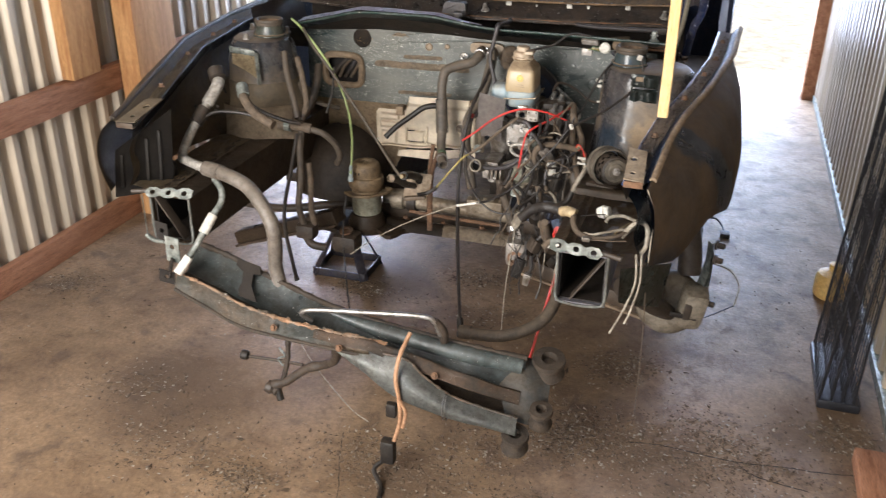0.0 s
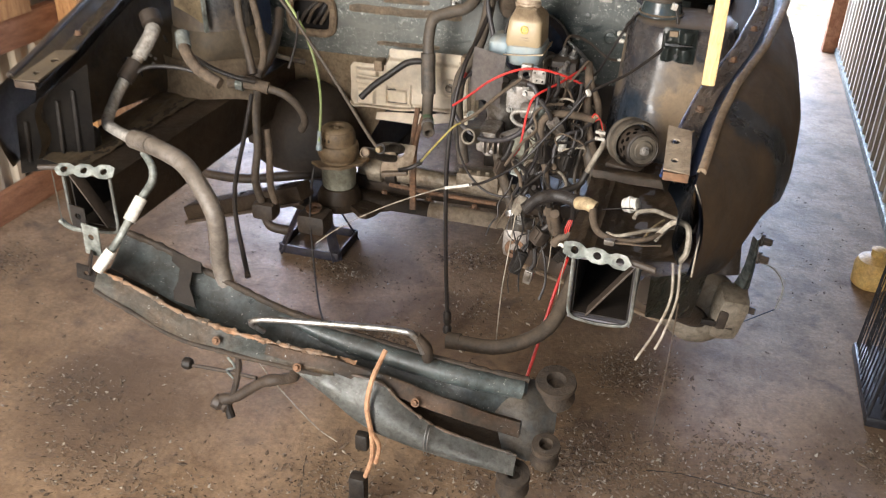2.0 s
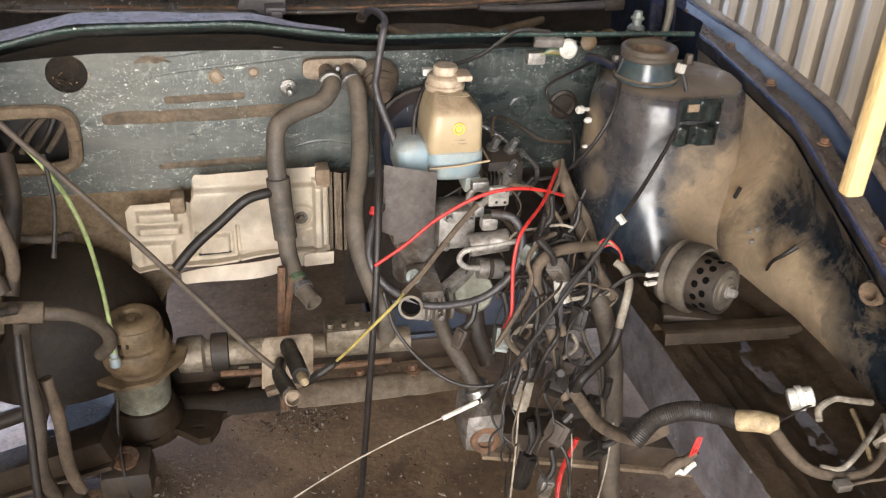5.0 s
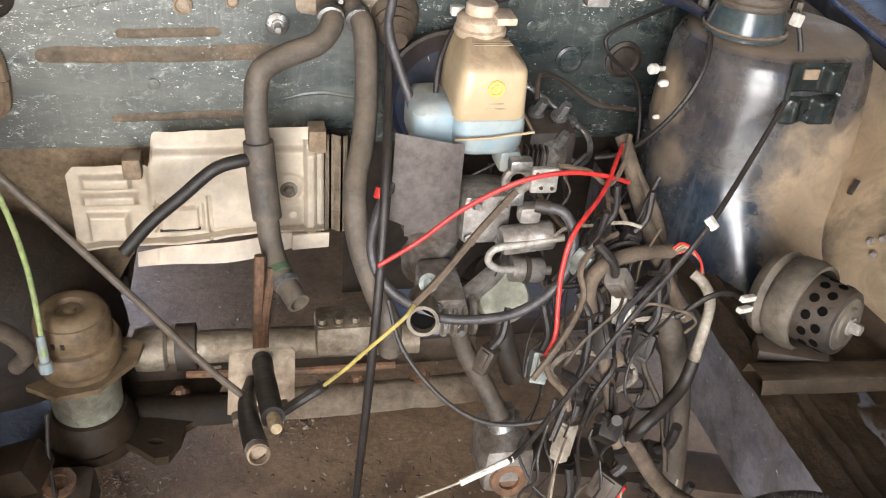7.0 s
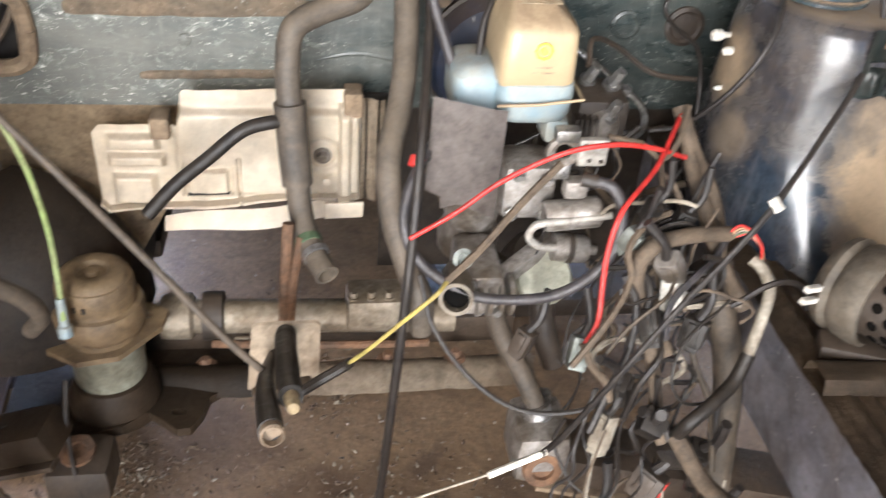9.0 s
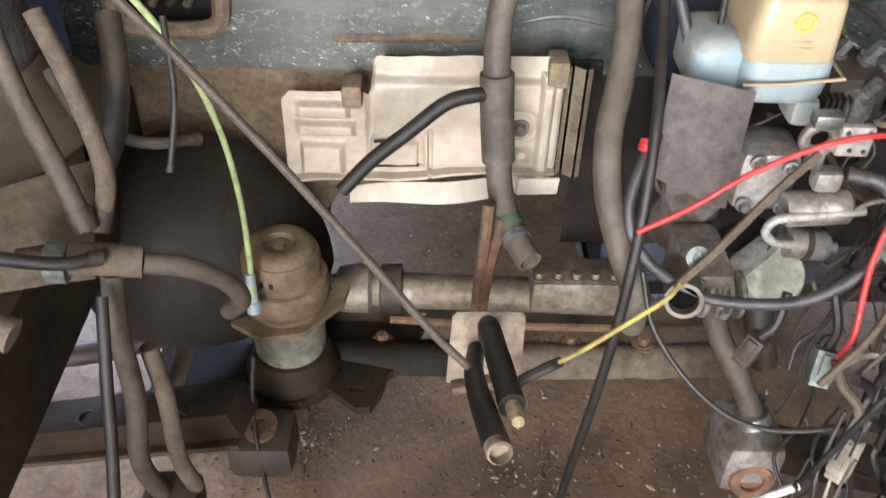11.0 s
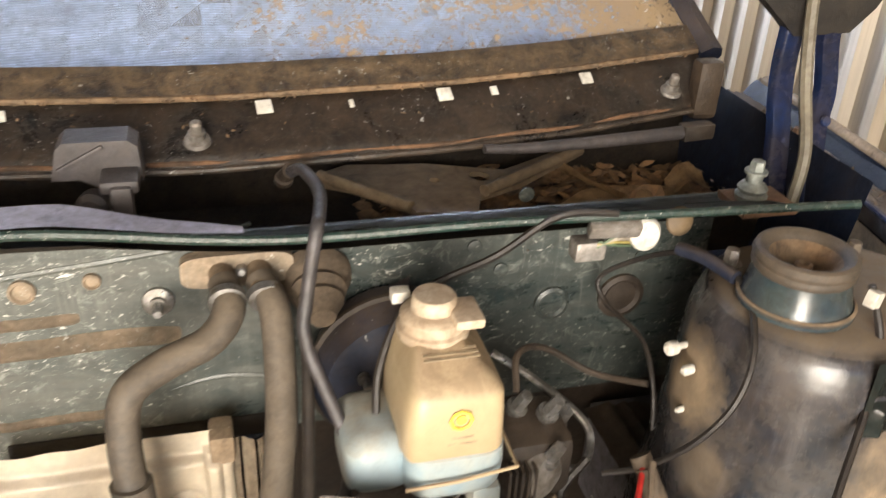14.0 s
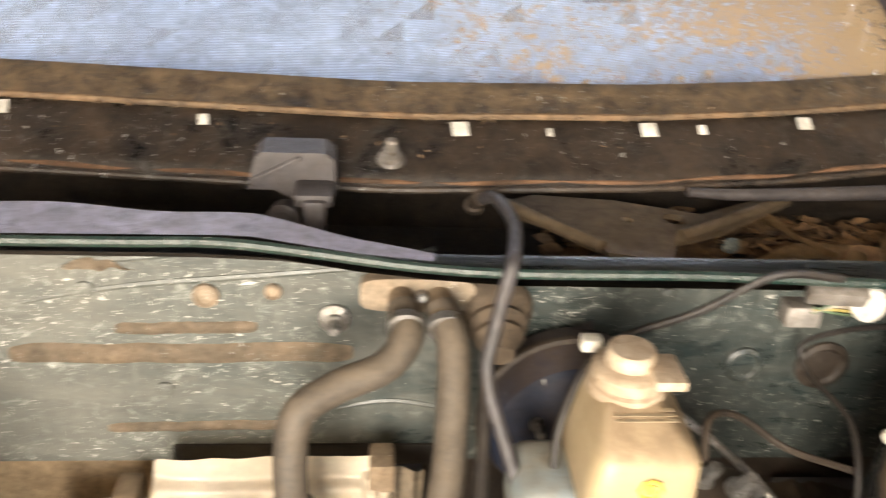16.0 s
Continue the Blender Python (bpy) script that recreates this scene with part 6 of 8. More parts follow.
# ---- perforated drum on the right apron ----
drum = thing("perforated_drum", "dusty grey drum with perforated inner sleeve", "drum")
ax = Vector((0.46, -0.87, 0.11)).normalized()
b0 = Vector((0.503, -0.436, 0.737))
part("outer_rim", lathe(bmesh.new(), b0, ax, ((0.043, 0), (0.047, 0.004), (0.049, 0.012), (0.044, 0.018), (0.049, 0.024), (0.0505, 0.042), (0.048, 0.052), (0.044, 0.052), (0.043, 0.02)), 40, False), M_DRUM, drum)
inner = part("inner_sleeve", lathe(bmesh.new(), b0 + ax * 0.02, ax, ((0.0365, 0), (0.0365, 0.062), (0.035, 0.067), (0.031, 0.069), (0.029, 0.067), (0.012, 0.067)), 36), M_DIRTY, drum)
part("end_disc", lathe(bmesh.new(), b0 + ax * 0.0875, ax, ((0.029, 0), (0.028, 0.001), (0.02, 0.0015), (0.018, 0.004), (0.008, 0.005)), 30), M_DRUM, inner, "dusty end disc")
side1 = ax.orthogonal().normalized()
side2 = ax.cross(side1)
for row, off in ((0.061, 0.0), (0.075, 0.26)):
    for k in range(12):
        a = 2 * math.pi * k / 12 + off
        d = math.cos(a) * side1 + math.sin(a) * side2
        part("hole", lathe(bmesh.new(), b0 + ax * row + d * 0.0362, d, ((0.005, 0), (0.005, 0.001)), 12), M_HOLE, inner)
part("nut", bolt(bmesh.new(), b0 + ax * 0.0915, ax, 0.0065, 0.01), M_CAST, drum)
for k in (0, 1):
    part("tab", box(bmesh.new(), (-0.014, -0.003, -0.003), (0.006, 0.003, 0.003), 0.001, pose(0.455, -0.474, 0.757 - 0.014 * k, 0, 10, 20)), M_WHITE, drum)
part("foot", bar(bmesh.new(), (0.475, -0.48, 0.692), (0.545, -0.505, 0.692), 0.03, 0.02), M_DIRTY, drum)

# ---- tower wiring ----
cable("tower_wire", "grey sensor wire hanging from the strut tower", [(0.47, -0.13, 0.948), (0.488, -0.19, 0.952), (0.468, -0.25, 0.935), (0.447, -0.275, 0.9), (0.425, -0.265, 0.85), (0.4, -0.235, 0.8), (0.37, -0.22, 0.785)], 0.003, M_WIRE)
tagged(part("sensor_plug", tube(bmesh.new(), [(0.468, -0.12, 0.948), (0.476, -0.15, 0.954), (0.486, -0.185, 0.953)], 0.0065, 12, 4), M_BLUE), "blue-black sensor plug on the tower", "plug")
cable("loop_wire", "thin black wire looped over the firewall", [(0.49, -0.12, 0.945), (0.473, -0.06, 0.905), (0.44, -0.03, 0.868), (0.442, -0.045, 0.845), (0.458, -0.1, 0.835), (0.455, -0.14, 0.81), (0.452, -0.16, 0.77)], 0.0028, M_WIRE)
for x, y, z, r in ((0.445, -0.18, 0.883, 0.0066), (0.452, -0.2, 0.873, 0.0048), (0.454, -0.2, 0.829, 0.003)):
    st = thing("white_plug", "white plastic plug on the tower's side", "plug", "tower plugs")
    part("body", lathe(bmesh.new(), (x, y, z), (-1, -0.3, 0.1), ((r * 0.5, -0.02), (r * 0.5, 0), (r, 0.001), (r, 0.009), (r * 0.5, 0.012)), 12), M_WHITE, st)
rt = thing("ring_terminal_wire", "black wire with white clip running from the tower", "cable")
part("wire", tube(bmesh.new(), [(0.553, -0.262, 0.985), (0.565, -0.275, 0.94), (0.548, -0.3, 0.9), (0.485, -0.36, 0.852), (0.413, -0.432, 0.822), (0.375, -0.445, 0.77), (0.343, -0.455, 0.733), (0.289, -0.475, 0.665), (0.226, -0.52, 0.63), (0.195, -0.545, 0.628)], 0.0032, 8), M_WIRE, rt)
part("clip", box(bmesh.new(), (-0.004, -0.007, -0.004), (0.004, 0.007, 0.004), 0.0015, pose(0.413, -0.434, 0.824, 40, 0, 40)), M_WHITE, rt, "white clip")
part("tower_clip", box(bmesh.new(), (-0.006, -0.005, -0.007), (0.006, 0.005, 0.007), 0.002, pose(0.553, -0.268, 0.976, 0, 15, 20)), M_WHITE, rt)
part("bare_end", tube(bmesh.new(), [(0.195, -0.545, 0.628), (0.145, -0.556, 0.618), (0.078, -0.555, 0.587), (-0.006, -0.557, 0.542), (-0.092, -0.566, 0.488), (-0.15, -0.59, 0.445)], 0.0013, 6), M_PALEWIRE, rt, "pale bare inner strand")
part("sheath", tube(bmesh.new(), [(0.2, -0.542, 0.628), (0.145, -0.557, 0.618)], 0.0034, 8, 2), M_WHITE, rt)
def pocket_face(u, v):
    """A pressed recess in the tower's side: two rows of rounded cells within a flat border."""
    x, z = 0.54 + 0.07 * u, 0.868 + 0.074 * v
    edge = min(1.0, 14 * u, 14 * (1 - u), 12 * v, 12 * (1 - v))
    right = 1 / (1 + math.exp(-(u - 0.52) / 0.02)) / (1 + math.exp((u - 0.9) / 0.02))
    left = math.exp(-((u - 0.2) / 0.09) ** 2) * (1 / (1 + math.exp((v - 0.45) / 0.03)))
    shelf = math.exp(-((v - 0.5) / 0.05) ** 2)
    round_off = 0.5 + 0.5 * math.cos((u - 0.7) * 9)
    depth = 0.011 * right * (1 - shelf) * round_off + 0.007 * left - 0.006 * shelf * (u > 0.08)
    return (x, -0.3065 - edge * (0.0015 + depth) - 0.0008 * noise.noise((u * 9, v * 9, 2)), z)


bkt = tagged(part("tower_clip_plate", grid(bmesh.new(), pocket_face, 40, 40, 0.004), M_POCKET), "dark glossy pressed clip plate beside the tower", "bracket")
part("slot", lathe(bmesh.new(), (0.572, -0.3085, 0.884), (0, -1, 0), ((0.004, 0), (0.004, 0.003)), 12), M_CABLACK, bkt)
part("dust_tab", box(bmesh.new(), (0.553, -0.3115, 0.924), (0.571, -0.307, 0.936), 0.002), M_TAN, bkt)
cowl_plug = thing("cowl_connector", "clear grey plug block with coloured wires on the lip", "connector")
part("block", box(bmesh.new(), (-0.024, -0.006, -0.008), (0.024, 0.006, 0.008), 0.003, pose(0.4, -0.118, 0.974, 25, 0, -6)), M_CAST, cowl_plug)
part("white_disc", lathe(bmesh.new(), (0.44, -0.1, 0.956), (0.1, -1, 0.3), ((0.016, 0), (0.016, 0.004), (0.012, 0.008), (0, 0.009)), 20), M_WHITE, cowl_plug)
part("lower_plug", soft_box((0.375, -0.1, 0.93), (0.405, -0.08, 0.95), 0.003), M_CAST, cowl_plug)
for k, m in enumerate((M_GREENW, M_PALEWIRE, M_YELLOW, M_GREENW)):
    part("lead", tube(bmesh.new(), [(0.395, -0.1, 0.945 + 0.002 * k), (0.41, -0.105, 0.958 - 0.003 * k), (0.435, -0.1, 0.955 - 0.003 * k), (0.45, -0.09, 0.964)], 0.0016, 5), m, cowl_plug)
part("rust_cap", lathe(bmesh.new(), (0.474, -0.1, 0.966), (0.1, -1, 0.3), ((0.014, 0), (0.014, 0.003), (0.009, 0.007), (0, 0.008)), 18), M_MOUNT, cowl_plug, "rusty round cap")
cable("thin_cable", "thin black cable strung across the firewall", [(0.4, -0.12, 0.99), (0.345, -0.12, 0.992), (0.292, -0.115, 0.955), (0.216, -0.13, 0.931), (0.18, -0.165, 0.89), (0.166, -0.2, 0.83), (0.113, -0.262, 0.77)], 0.0034, M_WIRE)
tagged(part("white_connector", soft_box((0.195, -0.14, 0.932), (0.211, -0.127, 0.943), 0.002), M_WHITE), "small white plastic connector by the reservoir cap", "connector")

# ---- cables over the bay ----
cable("long_black_cable", "long black cable hanging down to the floor", [(0.125, -0.13, 0.9), (0.116, -0.2, 0.85), (0.104, -0.28, 0.8), (0.094, -0.33, 0.7), (0.085, -0.34, 0.55), (0.078, -0.3, 0.3), (0.074, -0.255, 0.09)], 0.0054, M_WIRE, seg=10)
tagged(part("cable_end", lathe(bmesh.new(), (0.074, -0.255, 0.1), (0, 0.1, -1), ((0.006, 0), (0.011, 0.01), (0.011, 0.04), (0.007, 0.05), (0.012, 0.06), (0.012, 0.075), (0.004, 0.08)), 12), M_BLACK), "black end fitting of the hanging cable", "fitting")
cable("lime_cable", "lime-green sheathed control cable", [(-0.5, -0.16, 0.985), (-0.46, -0.19, 0.972), (-0.405, -0.215, 0.93), (-0.368, -0.2, 0.868), (-0.336, -0.19, 0.797), (-0.318, -0.18, 0.718), (-0.309, -0.18, 0.635), (-0.302, -0.205, 0.572), (-0.3, -0.222, 0.53)], 0.0036, M_LIME, seg=10)
tagged(part("cable_ferrule", lathe(bmesh.new(), (-0.302, -0.212, 0.555), (0.04, -0.25, -1), ((0.0055, 0), (0.006, 0.035), (0.0085, 0.037), (0.0085, 0.05), (0.005, 0.052)), 14), M_PALEBLUE), "pale blue ferrule on the cable", "ferrule")
cable("brown_cable", "brown dusty control cable", [(-0.42, -0.25, 0.98), (-0.369, -0.3, 0.945), (-0.31, -0.305, 0.873), (-0.235, -0.33, 0.792), (-0.156, -0.36, 0.705), (-0.094, -0.385, 0.636), (-0.055, -0.395, 0.596)], 0.0042, M_RUBBER, seg=9)
cable("red_cable", "bright red cable arched over the harness", [(0.092, -0.33, 0.718), (0.135, -0.335, 0.752), (0.18, -0.335, 0.79), (0.237, -0.335, 0.821), (0.29, -0.33, 0.828), (0.34, -0.315, 0.815), (0.381, -0.3, 0.796)], 0.0027, M_RED, group="red cables", seg=9)
cable("red_cable", "bright red cable dropping into the harness", [(0.39, -0.25, 0.828), (0.365, -0.29, 0.817), (0.335, -0.335, 0.803), (0.292, -0.378, 0.782), (0.28, -0.392, 0.745), (0.277, -0.405, 0.71), (0.274, -0.42, 0.677), (0.262, -0.43, 0.657)], 0.0027, M_RED, group="red cables", seg=9)
cable("red_strap", "flat red strap hanging to the floor", [(0.405, -0.42, 0.42), (0.385, -0.42, 0.33), (0.37, -0.48, 0.24), (0.35, -0.54, 0.12), (0.345, -0.56, 0.02)], 0.0042, M_RED, "strap", seg=6)
yw = cable("yellow_wire", "dull yellow wire with black stripe and taped end", [(0.024, -0.367, 0.577), (0.05, -0.378, 0.612), (0.082, -0.386, 0.654), (0.112, -0.39, 0.69), (0.125, -0.377, 0.697)], 0.0024, M_YELLOW)
part("tape", tube(bmesh.new(), [(-0.022, -0.385, 0.56), (0.0, -0.37, 0.562), (0.024, -0.367, 0.577), (0.03, -0.37, 0.585)], 0.0058, 8, 4), M_BLACK, yw, "black taped end")
cable("brown_wire", "brown wire from the yellow pair upward", [(0.125, -0.376, 0.697), (0.16, -0.355, 0.72), (0.205, -0.33, 0.762), (0.245, -0.31, 0.795)], 0.0042, M_LOOM)
eye = tagged(part("eyelet", lathe(bmesh.new(), (0.144, -0.352, 0.708), (0, -1, 0.5), ((0.01, 0), (0.011, 0.004), (0.006, 0.006), (0.005, 0.003), (0, 0.003)), 16), M_WHITEMETAL), "round metal wire eyelet", "eyelet")
cable("thin_black_wire", "thin drooping black wire", [(0.105, -0.33, 0.67), (0.12, -0.36, 0.62), (0.16, -0.4, 0.58), (0.21, -0.42, 0.555), (0.27, -0.43, 0.56), (0.33, -0.44, 0.6)], 0.0028, M_WIRE)

# ---- wiring harness on the right ----
rng = random.Random(7)
LOOMS = (
    ("taped_loom", [(0.386, -0.26, 0.825), (0.395, -0.29, 0.783), (0.403, -0.33, 0.749), (0.418, -0.37, 0.707), (0.441, -0.4, 0.671)], 0.0085, M_LOOM),
    ("taped_loom", [(0.385, -0.25, 0.83), (0.398, -0.28, 0.792), (0.422, -0.3, 0.75), (0.427, -0.33, 0.716), (0.423, -0.36, 0.691), (0.425, -0.38, 0.66)], 0.009, M_LOOM),
    ("taped_loom", [(0.42, -0.36, 0.74), (0.39, -0.37, 0.747), (0.36, -0.38, 0.751), (0.329, -0.39, 0.748), (0.314, -0.395, 0.728), (0.317, -0.4, 0.698), (0.337, -0.4, 0.66), (0.36, -0.42, 0.63)], 0.0085, M_LOOM),
    ("corrugated_hose", [(0.406, -0.36, 0.693), (0.432, -0.38, 0.642), (0.45, -0.4, 0.571), (0.45, -0.43, 0.497), (0.43, -0.5, 0.4), (0.4, -0.6, 0.34), (0.31, -0.66, 0.31), (0.19, -0.66, 0.3)], 0.0165, M_RUBBER),
    ("orange_printed_hose", [(0.19, -0.29, 0.62), (0.21, -0.3, 0.56), (0.235, -0.33, 0.52), (0.26, -0.35, 0.47)], 0.0125, M_RUBBER),
    ("taped_loom", [(0.43, -0.448, 0.652), (0.417, -0.46, 0.626), (0.388, -0.48, 0.615), (0.364, -0.49, 0.6), (0.36, -0.48, 0.57)], 0.0075, M_BLACK),
    ("grey_loom", [(0.44, -0.385, 0.725), (0.448, -0.395, 0.72), (0.454, -0.41, 0.705), (0.443, -0.43, 0.683), (0.428, -0.45, 0.649)], 0.0062, M_PALEWIRE),
    ("black_loom", [(0.36, -0.48, 0.57), (0.38, -0.53, 0.55), (0.4, -0.6, 0.58), (0.4, -0.66, 0.65)], 0.0095, M_LOOM),
    ("taped_loom", [(0.33, -0.42, 0.66), (0.345, -0.44, 0.6), (0.35, -0.46, 0.56), (0.37, -0.47, 0.52)], 0.0075, M_LOOM),
)
for pts, r, m in (([(0.35, -0.31, 0.8), (0.349, -0.33, 0.774), (0.341, -0.34, 0.745), (0.347, -0.35, 0.706), (0.36, -0.36, 0.67)], 0.003, M_LOOM),
                  ([(0.35, -0.32, 0.79), (0.361, -0.33, 0.781), (0.371, -0.34, 0.757), (0.364, -0.35, 0.72), (0.351, -0.36, 0.697), (0.33, -0.37, 0.68)], 0.003, M_LOOM),
                  ([(0.42, -0.36, 0.735), (0.4, -0.38, 0.72), (0.375, -0.4, 0.715), (0.352, -0.41, 0.69), (0.35, -0.42, 0.65)], 0.004, M_BLUEHOSE),
                  ([(0.3, -0.4, 0.72), (0.315, -0.41, 0.69), (0.31, -0.43, 0.65), (0.29, -0.45, 0.61), (0.27, -0.47, 0.57)], 0.0042, M_WIRE),
                  ([(0.26, -0.43, 0.657), (0.27, -0.44, 0.635), (0.285, -0.45, 0.62), (0.29, -0.455, 0.6)], 0.0042, M_LOOM),
                  ([(0.3, -0.28, 0.81), (0.33, -0.3, 0.812), (0.352, -0.31, 0.8), (0.37, -0.3, 0.82), (0.385, -0.27, 0.84)], 0.0032, M_LOOM)):
    cable("bundle_wire", "dusty wire branching from the looms", pts, r, m, "wire", "loose wires", 7)
for nm, pts, r, m in LOOMS:
    run = cable(nm, {"taped_loom": "brown taped wiring loom in the bay", "corrugated_hose": "thick grey rubber hose curving over the floor", "orange_printed_hose": "dusty rubber hose with orange print", "grey_loom": "pale grey sheathed wire bundle", "black_loom": "dark taped loom to the tray"}[nm], pts, r, m, "hose" if "hose" in nm else "loom", "wiring looms" if "loom" in nm else "", 12)
    if nm == "corrugated_hose":
        a, b = Vector(pts[-1]), Vector(pts[-2])
        part("end_cuff", tube(bmesh.new(), [a, a.lerp(b, 0.25)], r * 1.14, 14, 2, 0.8), M_RUBBER, run)
        part("end_cuff", tube(bmesh.new(), [Vector(pts[0]), Vector(pts[0]).lerp(Vector(pts[1]), 0.35)], r * 1.14, 14, 2, 0.8), M_DIRTY, run)
cl = tagged(part("hose_clamp", lathe(bmesh.new(), (0.252, -0.346, 0.485), (0.3, -0.3, -0.8), ((0.015, 0), (0.018, 0.001), (0.018, 0.014), (0.015, 0.015)), 18), M_STEEL), "bright steel hose clamp", "clamp")
for k, m in enumerate((M_RED, M_GREENW, M_PALEWIRE, M_ORANGE, M_RED)):
    cable("cut_lead", "short cut coloured wire end", [(0.45, -0.397 + 0.002 * k, 0.717), (0.449 - 0.002 * k, -0.38 - 0.002 * k, 0.735 + 0.003 * k), (0.436 - 0.003 * k, -0.37, 0.745 + 0.003 * k), (0.424 - 0.003 * k, -0.362, 0.736 - 0.003 * k)], 0.0013, m, "wire", "cut wires", 5)


def stray(a, b, sag, r, m):
    pa, pb = Vector(a), Vector(b)
    pts = []
    for i in range(6):
        t = i / 5
        j = 0.018 * math.sin(math.pi * t)
        q = pa.lerp(pb, t) + Vector((rng.uniform(-j, j), rng.uniform(-j, j), -sag * math.sin(math.pi * t) + rng.uniform(-j, j)))
        pts.append(q)
    cable("stray_wire", "loose dusty wire in the tangled harness", pts, r, m, "wire", "loose wires", 6, 4)


def curl(c, r, a0, sweep, tilt, rad, m):
    """A springy loop of wire, roughly facing the bay's front."""
    pts = []
    for k in range(8):
        a = a0 + sweep * k / 7
        rr = r * (1 + 0.25 * math.sin(2.3 * a))
        pts.append((c[0] + rr * math.cos(a), c[1] + rr * tilt * math.sin(a + 0.7), c[2] + rr * math.sin(a)))
    cable("curled_wire", "springy loop of dusty wire in the harness", pts, rad, m, "wire", "loose wires", 6, 4)


for i in range(22):
    a = (rng.uniform(0.31, 0.44), rng.uniform(-0.38, -0.22), rng.uniform(0.66, 0.82))
    b = (a[0] + rng.uniform(-0.12, 0.1), a[1] - rng.uniform(0.0, 0.16), a[2] - rng.uniform(0.05, 0.26))
    stray(a, b, rng.uniform(-0.04, 0.07), rng.choice((0.0012, 0.0015, 0.002, 0.0026, 0.0036)), rng.choice((M_WIRE, M_LOOM, M_LOOM, M_BLACK, M_WIRE, M_RUBBER)))
for i in range(17):
    c = (rng.uniform(0.32, 0.44), rng.uniform(-0.44, -0.32), rng.uniform(0.56, 0.74))
    curl(c, rng.uniform(0.02, 0.06), rng.uniform(0, 6.28), rng.uniform(1.8, 5.0), rng.uniform(-0.8, 0.8), rng.choice((0.0013, 0.0017, 0.0022, 0.0032)), rng.choice((M_WIRE, M_WIRE, M_LOOM, M_BLACK, M_PALEWIRE)))
for i in range(12):
    a = (rng.uniform(0.26, 0.42), rng.uniform(-0.5, -0.38), rng.uniform(0.5, 0.66))
    stray(a, (a[0] + rng.uniform(-0.06, 0.06), a[1] - rng.uniform(-0.02, 0.06), a[2] - rng.uniform(0.08, 0.25)), 0.0, rng.choice((0.0014, 0.002, 0.003)), rng.choice((M_WIRE, M_WIRE, M_LOOM)))
for i in range(10):
    a = (rng.uniform(0.12, 0.32), rng.uniform(-0.24, -0.14), rng.uniform(0.66, 0.78))
    stray(a, (a[0] + rng.uniform(0.02, 0.14), a[1] - rng.uniform(0, 0.06), a[2] - rng.uniform(-0.06, 0.14)), 0.03, rng.choice((0.0016, 0.0024, 0.004)), rng.choice((M_WIRE, M_RUBBER, M_LOOM)))


def connector(at, turn, size, m, label="small dusty plastic wire connector"):
    c = thing("connector", label, "connector", "harness connectors", at)
    c.rotation_euler = [radians(v) for v in turn]
    w, d, hgt = size
    part("shell", box(bmesh.new(), (-w / 2, -d / 2, -hgt / 2), (w / 2, d / 2, hgt / 2), 0.003), m, c)
    part("latch", box(bmesh.new(), (-w * 0.25, -d / 2 - 0.003, -hgt * 0.3), (w * 0.25, -d / 2 + 0.001, hgt * 0.4), 0.001), m, c)
    part("collar", box(bmesh.new(), (-w * 0.42, -d * 0.42, -hgt / 2 - 0.006), (w * 0.42, d * 0.42, -hgt / 2 + 0.001), 0.001), m, c)
    part("tail", tube(bmesh.new(), [(0, 0, hgt / 2), (0.004, 0.003, hgt / 2 + 0.02), (-0.006, 0.01, hgt / 2 + 0.05)], min(w, d) * 0.25, 8, 4), M_WIRE, c)
    return c


for at, size, m in (((0.345, -0.4, 0.73), (0.024, 0.02, 0.032), M_CAST), ((0.36, -0.39, 0.69), (0.02, 0.02, 0.03), M_WHITE), ((0.33, -0.42, 0.67), (0.022, 0.018, 0.034), M_BLACK),
                    ((0.38, -0.42, 0.66), (0.026, 0.02, 0.03), M_BLACK), ((0.31, -0.44, 0.6), (0.024, 0.02, 0.04), M_BLACK), ((0.34, -0.46, 0.57), (0.03, 0.024, 0.03), M_BLACK),
                    ((0.37, -0.47, 0.54), (0.032, 0.026, 0.028), M_BLACK), ((0.4, -0.46, 0.52), (0.024, 0.024, 0.034), M_BLACK), ((0.345, -0.48, 0.5), (0.034, 0.026, 0.03), M_DIRTY),
                    ((0.29, -0.46, 0.56), (0.018, 0.018, 0.04), M_PALEWIRE), ((0.3, -0.47, 0.42), (0.026, 0.022, 0.05), M_BLACK), ((0.33, -0.49, 0.4), (0.02, 0.02, 0.03), M_CAST),
                    ((0.27, -0.4, 0.62), (0.022, 0.02, 0.03), M_WHITEMETAL), ((0.4, -0.5, 0.47), (0.02, 0.02, 0.03), M_BLACK), ((0.37, -0.35, 0.75), (0.02, 0.016, 0.028), M_BLACK),
                    ((0.425, -0.36, 0.69), (0.026, 0.02, 0.034), M_DIRTY), ((0.305, -0.38, 0.75), (0.018, 0.016, 0.024), M_WHITEMETAL), ((0.33, -0.36, 0.77), (0.016, 0.016, 0.024), M_BLACK),
                    ((0.22, -0.36, 0.6), (0.02, 0.02, 0.03), M_DIRTY)):
    connector(at, (rng.uniform(-40, 40), rng.uniform(-40, 40), rng.uniform(-60, 60)), size, m)
for pts, r in (([(0.29, -0.44, 0.6), (0.285, -0.46, 0.54), (0.28, -0.48, 0.46), (0.272, -0.5, 0.35), (0.268, -0.51, 0.2)], 0.0035),
               ([(0.37, -0.46, 0.5), (0.372, -0.48, 0.44), (0.365, -0.5, 0.36)], 0.003),
               ([(0.42, -0.5, 0.52), (0.41, -0.52, 0.45), (0.405, -0.52, 0.38)], 0.003)):
    cable("hanging_lead", "pale frayed wire hanging towards the floor", pts, r * 0.45, M_PALEWIRE, "wire", "hanging wires")

